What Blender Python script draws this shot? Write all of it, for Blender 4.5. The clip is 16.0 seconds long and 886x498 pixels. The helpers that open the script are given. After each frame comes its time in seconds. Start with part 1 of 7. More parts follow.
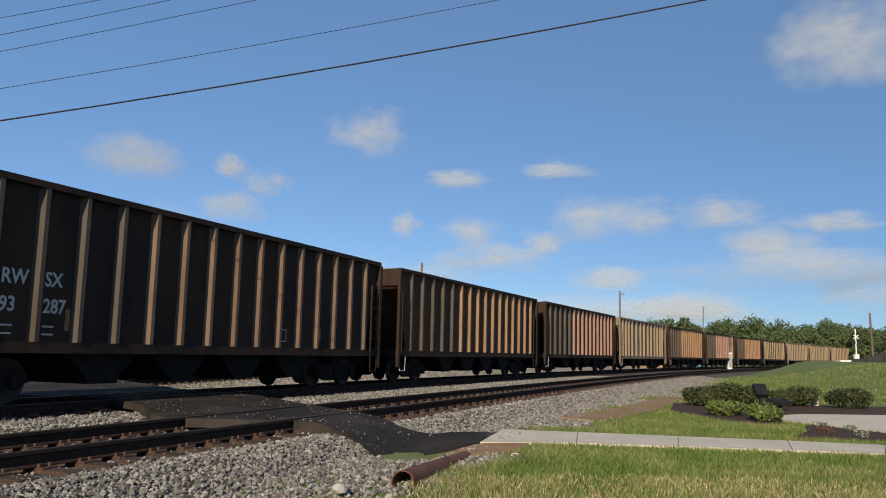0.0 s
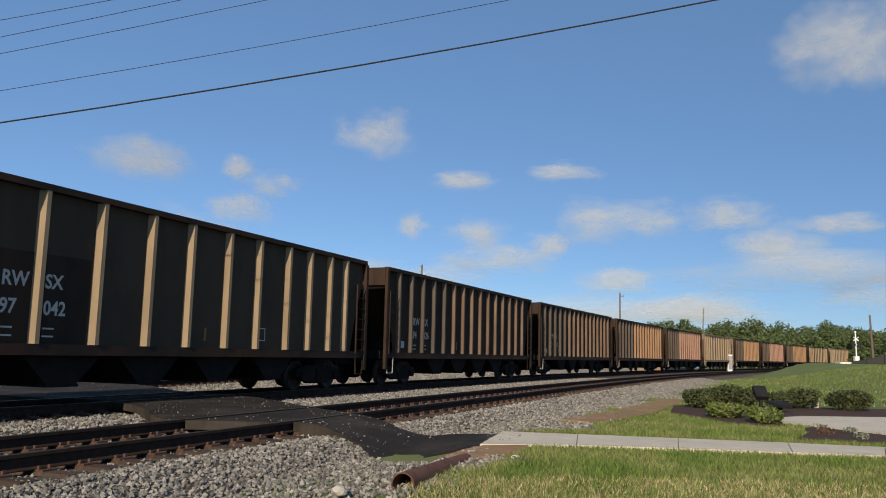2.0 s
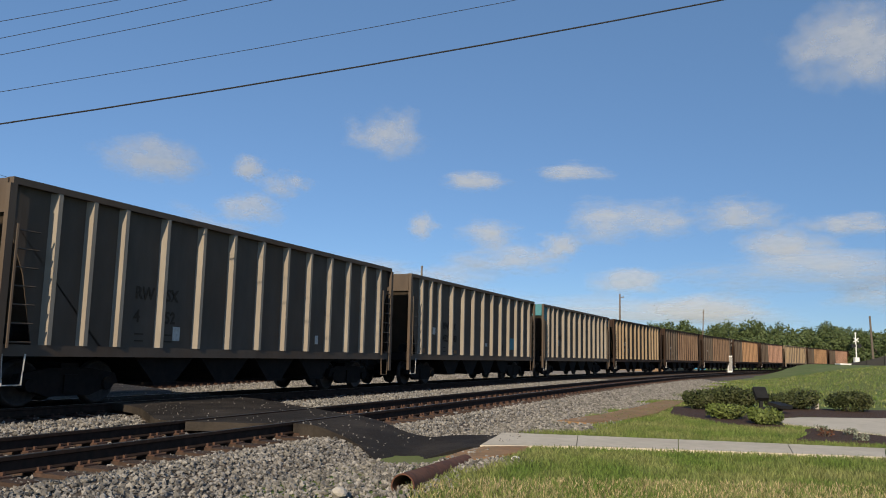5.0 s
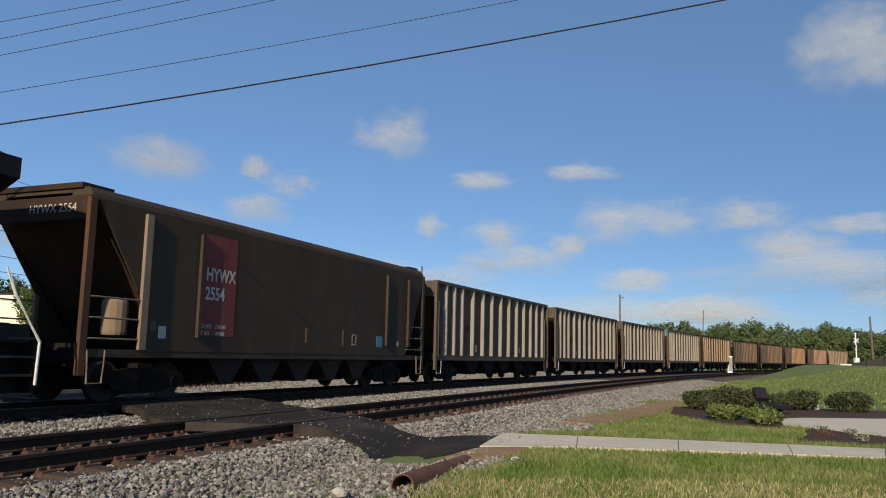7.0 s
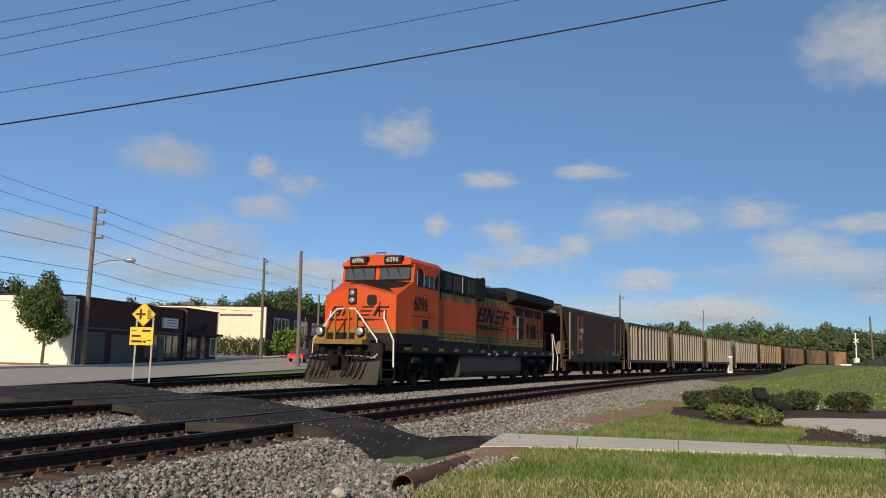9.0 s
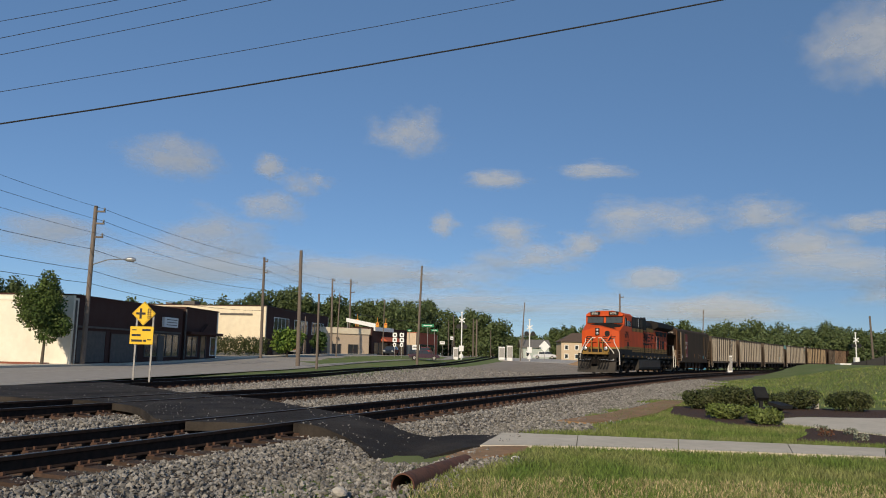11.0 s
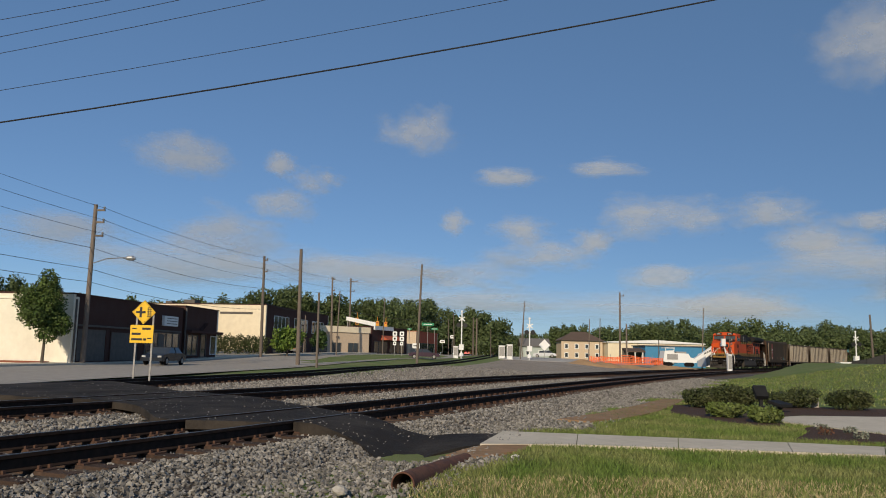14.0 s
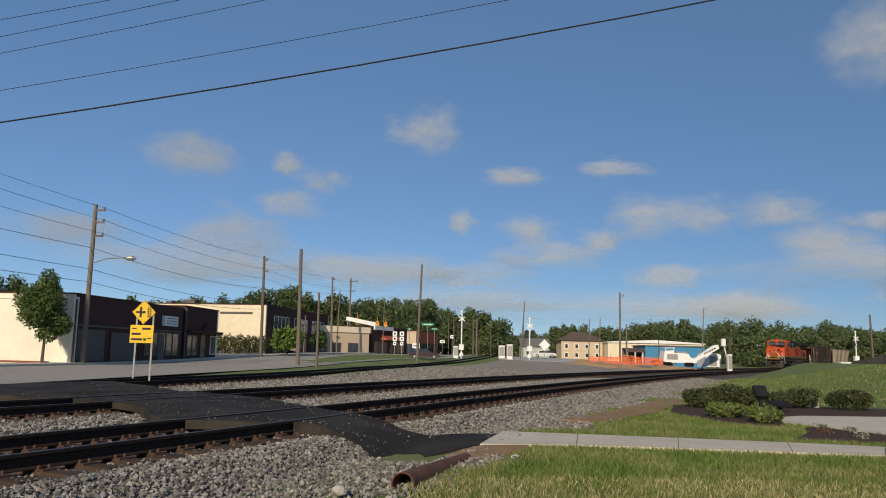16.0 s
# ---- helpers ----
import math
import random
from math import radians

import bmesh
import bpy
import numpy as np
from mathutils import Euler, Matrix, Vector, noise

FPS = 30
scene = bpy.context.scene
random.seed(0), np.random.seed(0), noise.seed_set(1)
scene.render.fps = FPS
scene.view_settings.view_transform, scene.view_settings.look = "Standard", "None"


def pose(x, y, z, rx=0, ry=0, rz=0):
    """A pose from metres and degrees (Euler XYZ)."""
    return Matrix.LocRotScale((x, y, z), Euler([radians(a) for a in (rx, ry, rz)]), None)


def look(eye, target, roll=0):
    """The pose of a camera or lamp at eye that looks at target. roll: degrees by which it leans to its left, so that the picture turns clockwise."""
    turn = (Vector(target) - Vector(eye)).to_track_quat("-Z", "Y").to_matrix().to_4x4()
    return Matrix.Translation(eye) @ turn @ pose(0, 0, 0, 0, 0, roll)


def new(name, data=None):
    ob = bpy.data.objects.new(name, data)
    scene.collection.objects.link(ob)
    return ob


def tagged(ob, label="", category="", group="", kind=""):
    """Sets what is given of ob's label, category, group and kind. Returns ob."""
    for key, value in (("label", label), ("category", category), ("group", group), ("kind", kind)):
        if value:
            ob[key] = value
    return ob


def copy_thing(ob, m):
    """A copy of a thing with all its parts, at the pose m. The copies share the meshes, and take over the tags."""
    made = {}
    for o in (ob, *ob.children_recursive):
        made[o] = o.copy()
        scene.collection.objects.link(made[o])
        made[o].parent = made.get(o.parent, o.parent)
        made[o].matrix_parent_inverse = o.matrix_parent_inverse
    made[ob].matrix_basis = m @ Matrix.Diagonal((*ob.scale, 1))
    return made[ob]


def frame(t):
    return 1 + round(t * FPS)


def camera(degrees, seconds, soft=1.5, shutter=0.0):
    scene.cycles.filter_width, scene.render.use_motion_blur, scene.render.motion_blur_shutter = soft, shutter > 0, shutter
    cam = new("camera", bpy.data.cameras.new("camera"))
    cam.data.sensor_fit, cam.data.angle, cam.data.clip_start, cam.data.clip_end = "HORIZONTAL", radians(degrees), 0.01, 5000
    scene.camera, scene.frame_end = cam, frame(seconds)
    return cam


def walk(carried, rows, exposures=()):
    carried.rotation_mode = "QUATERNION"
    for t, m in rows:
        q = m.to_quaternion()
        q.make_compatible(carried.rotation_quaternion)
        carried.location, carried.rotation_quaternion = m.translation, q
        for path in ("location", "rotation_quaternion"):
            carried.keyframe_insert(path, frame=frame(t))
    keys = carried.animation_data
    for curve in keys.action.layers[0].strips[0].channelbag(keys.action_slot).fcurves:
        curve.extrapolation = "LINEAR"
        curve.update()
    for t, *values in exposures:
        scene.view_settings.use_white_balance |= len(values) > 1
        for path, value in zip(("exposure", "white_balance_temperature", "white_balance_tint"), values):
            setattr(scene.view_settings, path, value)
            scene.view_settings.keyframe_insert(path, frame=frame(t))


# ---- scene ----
# ---------- camera ----------
cam = camera(58.78, 16.0, soft=1.0)
EYE_H, TILT, ROLL = 1.128, 7.58, 1.3
# a tripod that sags and is righted by a few hundredths of a degree
SWAY = [(0.0, -0.124), (0.5, -0.082), (1.5, 0.0), (3.0, 0.04), (4.0, 0.08), (6.5, 0.124), (8.0, 0.15),
        (9.0, 0.15), (11.5, 0.08), (13.0, 0.04), (14.0, 0.0), (16.0, 0.0)]
walk(cam, [(t, pose(0, 0, EYE_H, 90 + TILT + d, 0, 0) @ pose(0, 0, 0, 0, 0, ROLL)) for t, d in SWAY],
     exposures=[(0, 0.09), (4.0, 0.06), (7.0, 0.04), (9.0, 0.0), (11.5, -0.3), (12.8, -0.38), (14.5, -0.32), (16, -0.27)])

# ---------- daylight ----------
SUN_AZ, SUN_EL = radians(197.5), radians(23)
world = bpy.data.worlds.new("morning_sky")
scene.world = world
world.use_nodes = True
wn = world.node_tree.nodes
sky = wn.new("ShaderNodeTexSky")
sky.sky_type, sky.sun_disc = "NISHITA", False
sky.sun_elevation, sky.sun_rotation = SUN_EL, -SUN_AZ
sky.air_density, sky.dust_density, sky.ozone_density = 1.0, 0.45, 4.2
sky.altitude = 2500
# thin high haze evens the sky out between zenith and horizon
haze = wn.new("ShaderNodeMix")
haze.data_type = "RGBA"
haze.inputs[0].default_value = 0.45
haze.inputs[7].default_value = (1.38, 2.72, 4.85, 1)
world.node_tree.links.new(sky.outputs["Color"], haze.inputs[6])
world.node_tree.links.new(haze.outputs[2], wn["Background"].inputs["Color"])
wn["Background"].inputs["Strength"].default_value = 0.112
sun_data = bpy.data.lights.new("sun", "SUN")
sun_data.energy, sun_data.angle, sun_data.color = 5.0, radians(0.55), (1.0, 0.84, 0.62)
sun = new("sun", sun_data)
sun_dir = Vector((math.sin(SUN_AZ) * math.cos(SUN_EL), math.cos(SUN_AZ) * math.cos(SUN_EL), math.sin(SUN_EL)))
sun.matrix_basis = look(sun_dir * 50, (0, 0, 0))


# ---------- materials ----------
def material(name, base, base2=None, scale=8.0, rough=0.8, metal=0.0, bump=0.0, bump_scale=40.0, detail=6.0,
             dirt=None, dirt_scale=1.5, dirt_amount=0.5, island=0.0, stretch=(1, 1, 1), spec=0.3, per_object=0.0):
    """A surface with variation at two scales: fine grain between base and base2, broad dirt over it."""
    m = bpy.data.materials.new(name)
    m.use_nodes = True
    nt = m.node_tree
    n, li = nt.nodes, nt.links
    b = n["Principled BSDF"]
    b.inputs["Roughness"].default_value, b.inputs["Metallic"].default_value = rough, metal
    b.inputs["Specular IOR Level"].default_value = spec
    co = n.new("ShaderNodeTexCoord")
    mp = n.new("ShaderNodeMapping")
    mp.inputs["Scale"].default_value = stretch
    li.new(co.outputs["Object"], mp.inputs["Vector"])

    def noise_tex(s, d=detail, w=0.55):
        t = n.new("ShaderNodeTexNoise")
        t.inputs["Scale"].default_value, t.inputs["Detail"].default_value, t.inputs["Roughness"].default_value = s, d, w
        li.new(mp.outputs["Vector"], t.inputs["Vector"])
        return t

    def ramp(src, lo, hi):
        r = n.new("ShaderNodeMapRange")
        r.inputs["From Min"].default_value, r.inputs["From Max"].default_value = lo, hi
        li.new(src, r.inputs["Value"])
        return r.outputs["Result"]

    def mix(fac, a, c, mode="MIX"):
        x = n.new("ShaderNodeMix")
        x.data_type, x.blend_type = "RGBA", mode
        for sock, v in ((x.inputs[0], fac), (x.inputs[6], a), (x.inputs[7], c)):
            if hasattr(v, "is_linked"):
                li.new(v, sock)
            else:
                sock.default_value = v if isinstance(v, float) else (*v, 1)
        return x.outputs[2]

    base2 = base2 or tuple(min(1, c * 0.72) for c in base)
    col = mix(ramp(noise_tex(scale).outputs["Fac"], 0.35, 0.65), base, base2)
    if dirt:
        fac = n.new("ShaderNodeMath")
        fac.operation = "MULTIPLY"
        li.new(ramp(noise_tex(dirt_scale, 8.0, 0.65).outputs["Fac"], 0.42, 0.68), fac.inputs[0])
        fac.inputs[1].default_value = dirt_amount
        col = mix(fac.outputs[0], col, dirt)
    if island or per_object:
        g = n.new("ShaderNodeNewGeometry" if island else "ShaderNodeObjectInfo")
        r = n.new("ShaderNodeMapRange")
        amount = island or per_object
        r.inputs["To Min"].default_value, r.inputs["To Max"].default_value = 1 - amount, 1 + amount
        li.new(g.outputs["Random Per Island" if island else "Random"], r.inputs["Value"])
        v = n.new("ShaderNodeHueSaturation")
        li.new(col, v.inputs["Color"])
        li.new(r.outputs["Result"], v.inputs["Value"])
        col = v.outputs["Color"]
    li.new(col, b.inputs["Base Color"])
    if bump:
        bn = n.new("ShaderNodeBump")
        bn.inputs["Strength"].default_value, bn.inputs["Distance"].default_value = bump, 0.02
        li.new(noise_tex(bump_scale, 4.0).outputs["Fac"], bn.inputs["Height"])
        li.new(bn.outputs["Normal"], b.inputs["Normal"])
    return m


def glass(name, tint=(0.02, 0.025, 0.03), rough=0.06):
    """A dark window pane with a room's gloom behind it."""
    m = material(name, tint, tint, rough=rough, spec=0.8)
    return m


def glow(name, color, strength):
    m = bpy.data.materials.new(name)
    m.use_nodes = True
    b = m.node_tree.nodes["Principled BSDF"]
    b.inputs["Base Color"].default_value = (*color, 1)
    b.inputs["Emission Color"].default_value = (*color, 1)
    b.inputs["Emission Strength"].default_value = strength
    return m


# ---------- mesh helpers ----------
class Kit:
    """Collects simple solids into one mesh."""

    def __init__(self):
        self.v, self.f = [], []

    def add(self, verts, faces):
        o = len(self.v)
        self.v += [tuple(p) for p in verts]
        self.f += [tuple(i + o for i in f) for f in faces]
        return self

    def box(self, x0, y0, z0, x1, y1, z1, m=None):
        vs = [Vector((x, y, z)) for z in (z0, z1) for x, y in ((x0, y0), (x1, y0), (x1, y1), (x0, y1))]
        if m is not None:
            vs = [m @ p for p in vs]
        return self.add(vs, [(3, 2, 1, 0), (4, 5, 6, 7), (0, 1, 5, 4), (1, 2, 6, 5), (2, 3, 7, 6), (3, 0, 4, 7)])

    def bevel_box(self, x0, y0, z0, x1, y1, z1, b=0.02):
        """A box with all upright edges cut."""
        out = [(x0 + b, y0), (x1 - b, y0), (x1, y0 + b), (x1, y1 - b), (x1 - b, y1), (x0 + b, y1), (x0, y1 - b), (x0, y0 + b)]
        return self.prism(out, z0, z1)

    def prism(self, outline, z0, z1, m=None):
        """An outline in x, y, pulled from z0 to z1."""
        k = len(outline)
        vs = [Vector((x, y, z)) for z in (z0, z1) for x, y in outline]
        if m is not None:
            vs = [m @ p for p in vs]
        return self.add(vs, [tuple(range(k))[::-1], tuple(range(k, 2 * k))] + [(i, (i + 1) % k, (i + 1) % k + k, i + k) for i in range(k)])

    def slab(self, outline, y0, y1):
        """An outline in x, z, pulled from y0 to y1."""
        k = len(outline)
        vs = [(x, y, z) for y in (y0, y1) for x, z in outline]
        return self.add(vs, [tuple(range(k)), tuple(range(k, 2 * k))[::-1]] + [(i, i + k, (i + 1) % k + k, (i + 1) % k) for i in range(k)])

    def cut(self, outline, x0, x1):
        """An outline in y, z, pulled from x0 to x1."""
        k = len(outline)
        vs = [(x, y, z) for x in (x0, x1) for y, z in outline]
        return self.add(vs, [tuple(range(k))[::-1], tuple(range(k, 2 * k))] + [(i, (i + 1) % k, (i + 1) % k + k, i + k) for i in range(k)])

    def rod(self, a, b, r0, r1=None, n=8, caps=True):
        a, b = Vector(a), Vector(b)
        r1 = r0 if r1 is None else r1
        w = (b - a).normalized()
        u = w.orthogonal().normalized()
        v = w.cross(u)
        vs = [p + (u * math.cos(i * math.tau / n) + v * math.sin(i * math.tau / n)) * r for p, r in ((a, r0), (b, r1)) for i in range(n)]
        fs = [(i, (i + 1) % n, (i + 1) % n + n, i + n) for i in range(n)]
        if caps:
            fs += [tuple(range(n))[::-1], tuple(range(n, 2 * n))]
        return self.add(vs, fs)

    def line(self, pts, r, n=6):
        """One unbroken tube through the points."""
        pts = [Vector(p) for p in pts]
        vs = []
        for i, p in enumerate(pts):
            w = (pts[min(i + 1, len(pts) - 1)] - pts[max(i - 1, 0)]).normalized()
            ref = Vector((0, 0, 1)) if abs(w.z) < 0.9 else Vector((0, 1, 0))
            u = w.cross(ref).normalized()
            v = w.cross(u)
            vs += [p + (u * math.cos(j * math.tau / n) + v * math.sin(j * math.tau / n)) * r for j in range(n)]
        k = len(pts)
        fs = [(i * n + j, i * n + (j + 1) % n, (i + 1) * n + (j + 1) % n, (i + 1) * n + j) for i in range(k - 1) for j in range(n)]
        return self.add(vs, fs + [tuple(range(n))[::-1], tuple(range((k - 1) * n, k * n))])

    def turned(self, profile, axis="z", n=16, m=None):
        """A profile of (radius, height) turned round an axis."""
        k = len(profile)
        vs = []
        for r, h in profile:
            for i in range(n):
                c, s = r * math.cos(i * math.tau / n), r * math.sin(i * math.tau / n)
                p = {"z": (c, s, h), "y": (c, h, s), "x": (h, c, s)}[axis]
                vs.append(m @ Vector(p) if m is not None else p)
        fs = [(j * n + i, j * n + (i + 1) % n, (j + 1) * n + (i + 1) % n, (j + 1) * n + i) for j in range(k - 1) for i in range(n)]
        fs += [tuple(range(n))[::-1], tuple(range((k - 1) * n, k * n))]
        return self.add(vs, fs)

    def mesh(self, name, mat, smooth=False, fix=True):
        me = bpy.data.meshes.new(name)
        me.from_pydata(self.v, [], self.f)
        if fix:
            bm = bmesh.new()
            bm.from_mesh(me)
            bmesh.ops.recalc_face_normals(bm, faces=bm.faces)
            bm.to_mesh(me)
            bm.free()
        me.materials.append(mat)
        if smooth:
            me.shade_smooth()
        return me


def part(name, kit, mat, parent, label="", smooth=False):
    ob = new(name, kit.mesh(name, mat, smooth) if isinstance(kit, Kit) else kit)
    ob.parent = parent
    return tagged(ob, label)


def thing(name, label, category, m=None, group="", kind=""):
    ob = new(name)
    ob.empty_display_size = 0.2
    if m is not None:
        ob.matrix_basis = m
    return tagged(ob, label, category, group, kind)


def solid(name, kit, mat, label, category, m=None, group="", kind="", smooth=False):
    ob = new(name, kit.mesh(name, mat, smooth))
    if m is not None:
        ob.matrix_basis = m
    return tagged(ob, label, category, group, kind)


# ---------- the tracks' plan ----------
FOOT, HEAD, BEND_AT, BEND = -13.485, radians(23.0), 19.8, 0.001724
TRACK_GAP = 5.45


def along(s, off=0.0):
    """Place and heading on the main track at s metres along it, off metres to its right."""
    fx, fy = FOOT * math.cos(HEAD), -FOOT * math.sin(HEAD)
    u = max(0.0, s - BEND_AT)
    d = s - u
    x, y, a = fx + d * math.sin(HEAD), fy + d * math.cos(HEAD), HEAD + BEND * u
    if u > 0:
        x += (math.cos(HEAD) - math.cos(a)) / BEND
        y += (math.sin(a) - math.sin(HEAD)) / BEND
    return x + off * math.cos(a), y - off * math.sin(a), a


SIDING = [(-23.0, -40.0), (-19.0, -20.0), (-14.6, 8.0), (-11.8, 21.3), (-9.9, 29.5), (-8.0, 38.6), (-5.2, 54.0), (-1.9, 70.0), (2.0, 86.0), (6.4, 110.0), (11.0, 150.0), (20.0, 260.0), (30.0, 380.0), (42.0, 520.0)]


def siding_x(y):
    """The third track's place across, by a smooth curve through its bends."""
    i = 1
    while i < len(SIDING) - 3 and SIDING[i + 1][1] < y:
        i += 1
    (xa, ya), (x0, y0), (x1, y1), (xb, yb) = SIDING[i - 1:i + 3]
    f, h = (y - y0) / (y1 - y0), y1 - y0
    m0, m1 = (x1 - xa) / (y1 - ya), (xb - x0) / (yb - y0)
    return (2 * f ** 3 - 3 * f * f + 1) * x0 + (f ** 3 - 2 * f * f + f) * h * m0 + (3 * f * f - 2 * f ** 3) * x1 + (f ** 3 - f * f) * h * m1


def siding(s, off=0.0):
    """The third track, which leaves towards the town."""
    y = 11.5 + 0.985 * s
    x, a = siding_x(y), math.atan2(siding_x(y + 0.5) - siding_x(y - 0.5), 1.0)
    return x + off * math.cos(a), y - off * math.sin(a), a


def smooth01(v, lo, hi):
    v = min(max((v - lo) / (hi - lo), 0.0), 1.0)
    return v * v * (3 - 2 * v)


def town_z(x, y):
    """The land climbs gently towards the town, later along the third track than beside the shops."""
    low, high = 0.95 * smooth01(y, 60, 125), 0.95 * smooth01(y, 48, 105)
    f = smooth01(siding_x(min(max(y, -15), 300)) - x, 1.5, 8)
    return (low + (high - low) * f) * (1 - smooth01(x, 12, 45))
# ---------- surfaces ----------
M_GRASS = material("grass_soil", (0.10, 0.15, 0.032), (0.14, 0.18, 0.045), scale=1.2, rough=0.95, bump=0.6, bump_scale=60,
                   dirt=(0.24, 0.21, 0.10), dirt_scale=0.35, dirt_amount=0.5)
M_BALLAST_BED = material("ballast_bed", (0.10, 0.088, 0.075), (0.05, 0.045, 0.04), scale=22, rough=0.95, bump=1.0, bump_scale=30,
                         dirt=(0.20, 0.13, 0.08), dirt_scale=0.4, dirt_amount=0.5)
M_STONE = material("ballast_stone", (0.255, 0.24, 0.218), (0.142, 0.134, 0.122), scale=9, rough=0.9, island=0.55)
M_ASPHALT = material("crossing_asphalt", (0.036, 0.031, 0.027), (0.022, 0.019, 0.017), scale=35, rough=0.85, bump=0.5, bump_scale=90,
                     dirt=(0.085, 0.071, 0.058), dirt_scale=0.9, dirt_amount=0.6, spec=0.1)
M_ROAD = material("street_asphalt", (0.39, 0.345, 0.285), (0.32, 0.285, 0.24), scale=4, rough=0.9, bump=0.2, bump_scale=60,
                  dirt=(0.36, 0.33, 0.29), dirt_scale=0.2, dirt_amount=0.5, stretch=(1, 0.3, 1))
M_CONCRETE = material("pale_concrete", (0.62, 0.55, 0.44), (0.54, 0.48, 0.38), scale=6, rough=0.9, bump=0.25, bump_scale=70,
                      dirt=(0.44, 0.38, 0.29), dirt_scale=1.0, dirt_amount=0.5)
M_CLAY = material("red_clay", (0.32, 0.18, 0.09), (0.22, 0.14, 0.075), scale=5, rough=0.95, bump=0.5, bump_scale=30,
                  dirt=(0.36, 0.26, 0.15), dirt_scale=1.2, dirt_amount=0.5)
M_MULCH = material("dark_mulch", (0.05, 0.03, 0.022), (0.09, 0.05, 0.035), scale=30, rough=0.95, bump=1.0, bump_scale=60)
M_RAIL = material("rail_steel", (0.045, 0.028, 0.021), (0.026, 0.018, 0.014), scale=10, rough=0.85, bump=0.1, spec=0.1)
M_RAIL_TOP = material("worn_rail_head", (0.16, 0.145, 0.13), (0.10, 0.09, 0.08), scale=6, rough=0.5, metal=0.9, stretch=(0.2, 6, 1))
M_TIE = material("creosoted_tie", (0.085, 0.052, 0.037), (0.05, 0.033, 0.025), scale=12, rough=0.95, bump=0.6, bump_scale=30,
                 stretch=(1, 6, 1), per_object=0.3)
M_PLATE = material("rusty_tie_plate", (0.10, 0.052, 0.034), (0.065, 0.036, 0.026), scale=20, rough=0.9, bump=0.2)


# ---------- ground ----------
def frange(a, b, n):
    return [a + (b - a) * i / n for i in range(n + 1)]


def track_side(x, y):
    """Rough metres to the right of the main track."""
    fx, fy = FOOT * math.cos(HEAD), -FOOT * math.sin(HEAD)
    s = (x - fx) * math.sin(HEAD) + (y - fy) * math.cos(HEAD)
    for _ in range(4):
        px, py, a = along(s)
        s += (x - px) * math.sin(a) + (y - py) * math.cos(a)
    px, py, a = along(s)
    return (x - px) * math.cos(a) - (y - py) * math.sin(a), s


def lawn_z(x, y):
    """Height of the land right of the tracks: a verge that rises to a bank beyond the shrubs."""
    d, s = track_side(x, y)
    z = -0.30
    z += 0.12 * smooth01(x, -1.5, 1.5) * (1 - smooth01(y, 20, 40))
    bank = smooth01(x - 0.30 * y, 4.5, 17.0) * smooth01(y, 15.5, 34)
    z += bank * 1.35
    z -= 0.25 * smooth01(y, 9.3, 6.0) * smooth01(x, 0.5, -1.5)
    return z


def land_z(x, y):
    d, s = track_side(x, y)
    right = smooth01(d, 7.8, 9.6)
    z = -0.33
    if right > 0:
        z = z * (1 - right) + lawn_z(x, y) * right
    left = smooth01(d, -3.5, -14)
    if d < -3:
        z = z * (1 - left) + left * (town_z(x, y) - 0.06)
    return z + 0.015 * noise.noise((x * 0.35, y * 0.35, 0))


def build_ground():
    """One sheet from the camera to the horizon, its grid wider with distance."""
    xs = [-2500, -900, -400, -200, -120] + frange(-80, -20, 24) + frange(-18, 30, 96)[0:] + frange(32, 110, 39) + [140, 200, 400, 900, 2500]
    ys = [-2500, -800, -200, -60, -20, -8] + frange(-4, 40, 88) + frange(41, 120, 60) + [130, 150, 200, 300, 500, 900, 1500, 2500]
    me = bpy.data.meshes.new("ground")
    verts = [(x, y, land_z(x, y)) for y in ys for x in xs]
    n = len(xs)
    faces = [(j * n + i, j * n + i + 1, (j + 1) * n + i + 1, (j + 1) * n + i) for j in range(len(ys) - 1) for i in range(n - 1)]
    me.from_pydata(verts, [], faces)
    me.materials.append(M_GRASS)
    me.shade_smooth()
    return tagged(new("ground", me), "mown grass verge and open land around the tracks", "ground", kind="structure")


build_ground()


def ribbon(name, centre, s0, s1, step, profile, mat, label, category, zf=lambda s: 0.0):
    """A strip along a line: profile of (offset, height) swept from s0 to s1."""
    k = Kit()
    n = max(2, int((s1 - s0) / step))
    rows = [centre(s0 + (s1 - s0) * i / n) for i in range(n + 1)]
    m = len(profile)
    lifts = [zf(s0 + (s1 - s0) * i / n) for i in range(n + 1)]
    vs = [(x + o * math.cos(a), y - o * math.sin(a), z + dz) for (x, y, a), dz in zip(rows, lifts) for o, z in profile]
    fs = [(i * m + j, i * m + j + 1, (i + 1) * m + j + 1, (i + 1) * m + j) for i in range(n) for j in range(m - 1)]
    k.add(vs, fs)
    return solid(name, k, mat, label, category, kind="structure")


BED = [(-3.4, -0.42), (-2.0, -0.25), (-1.3, -0.23), (0, -0.23), (1.3, -0.23), (2.72, -0.18), (TRACK_GAP - 1.3, -0.23), (TRACK_GAP, -0.23), (TRACK_GAP + 1.3, -0.225), (TRACK_GAP + 1.75, -0.19), (TRACK_GAP + 3.4, -0.40)]
ribbon("ballast_bed", along, -25, 330, 3.0, BED, M_BALLAST_BED, "grey crushed-stone bed under the two main tracks", "ballast")


def siding_z(s):
    x, y, a = siding(s)
    return 0.95 * smooth01(y, 60, 125) + 0.1 * smooth01(y, 40, 60)


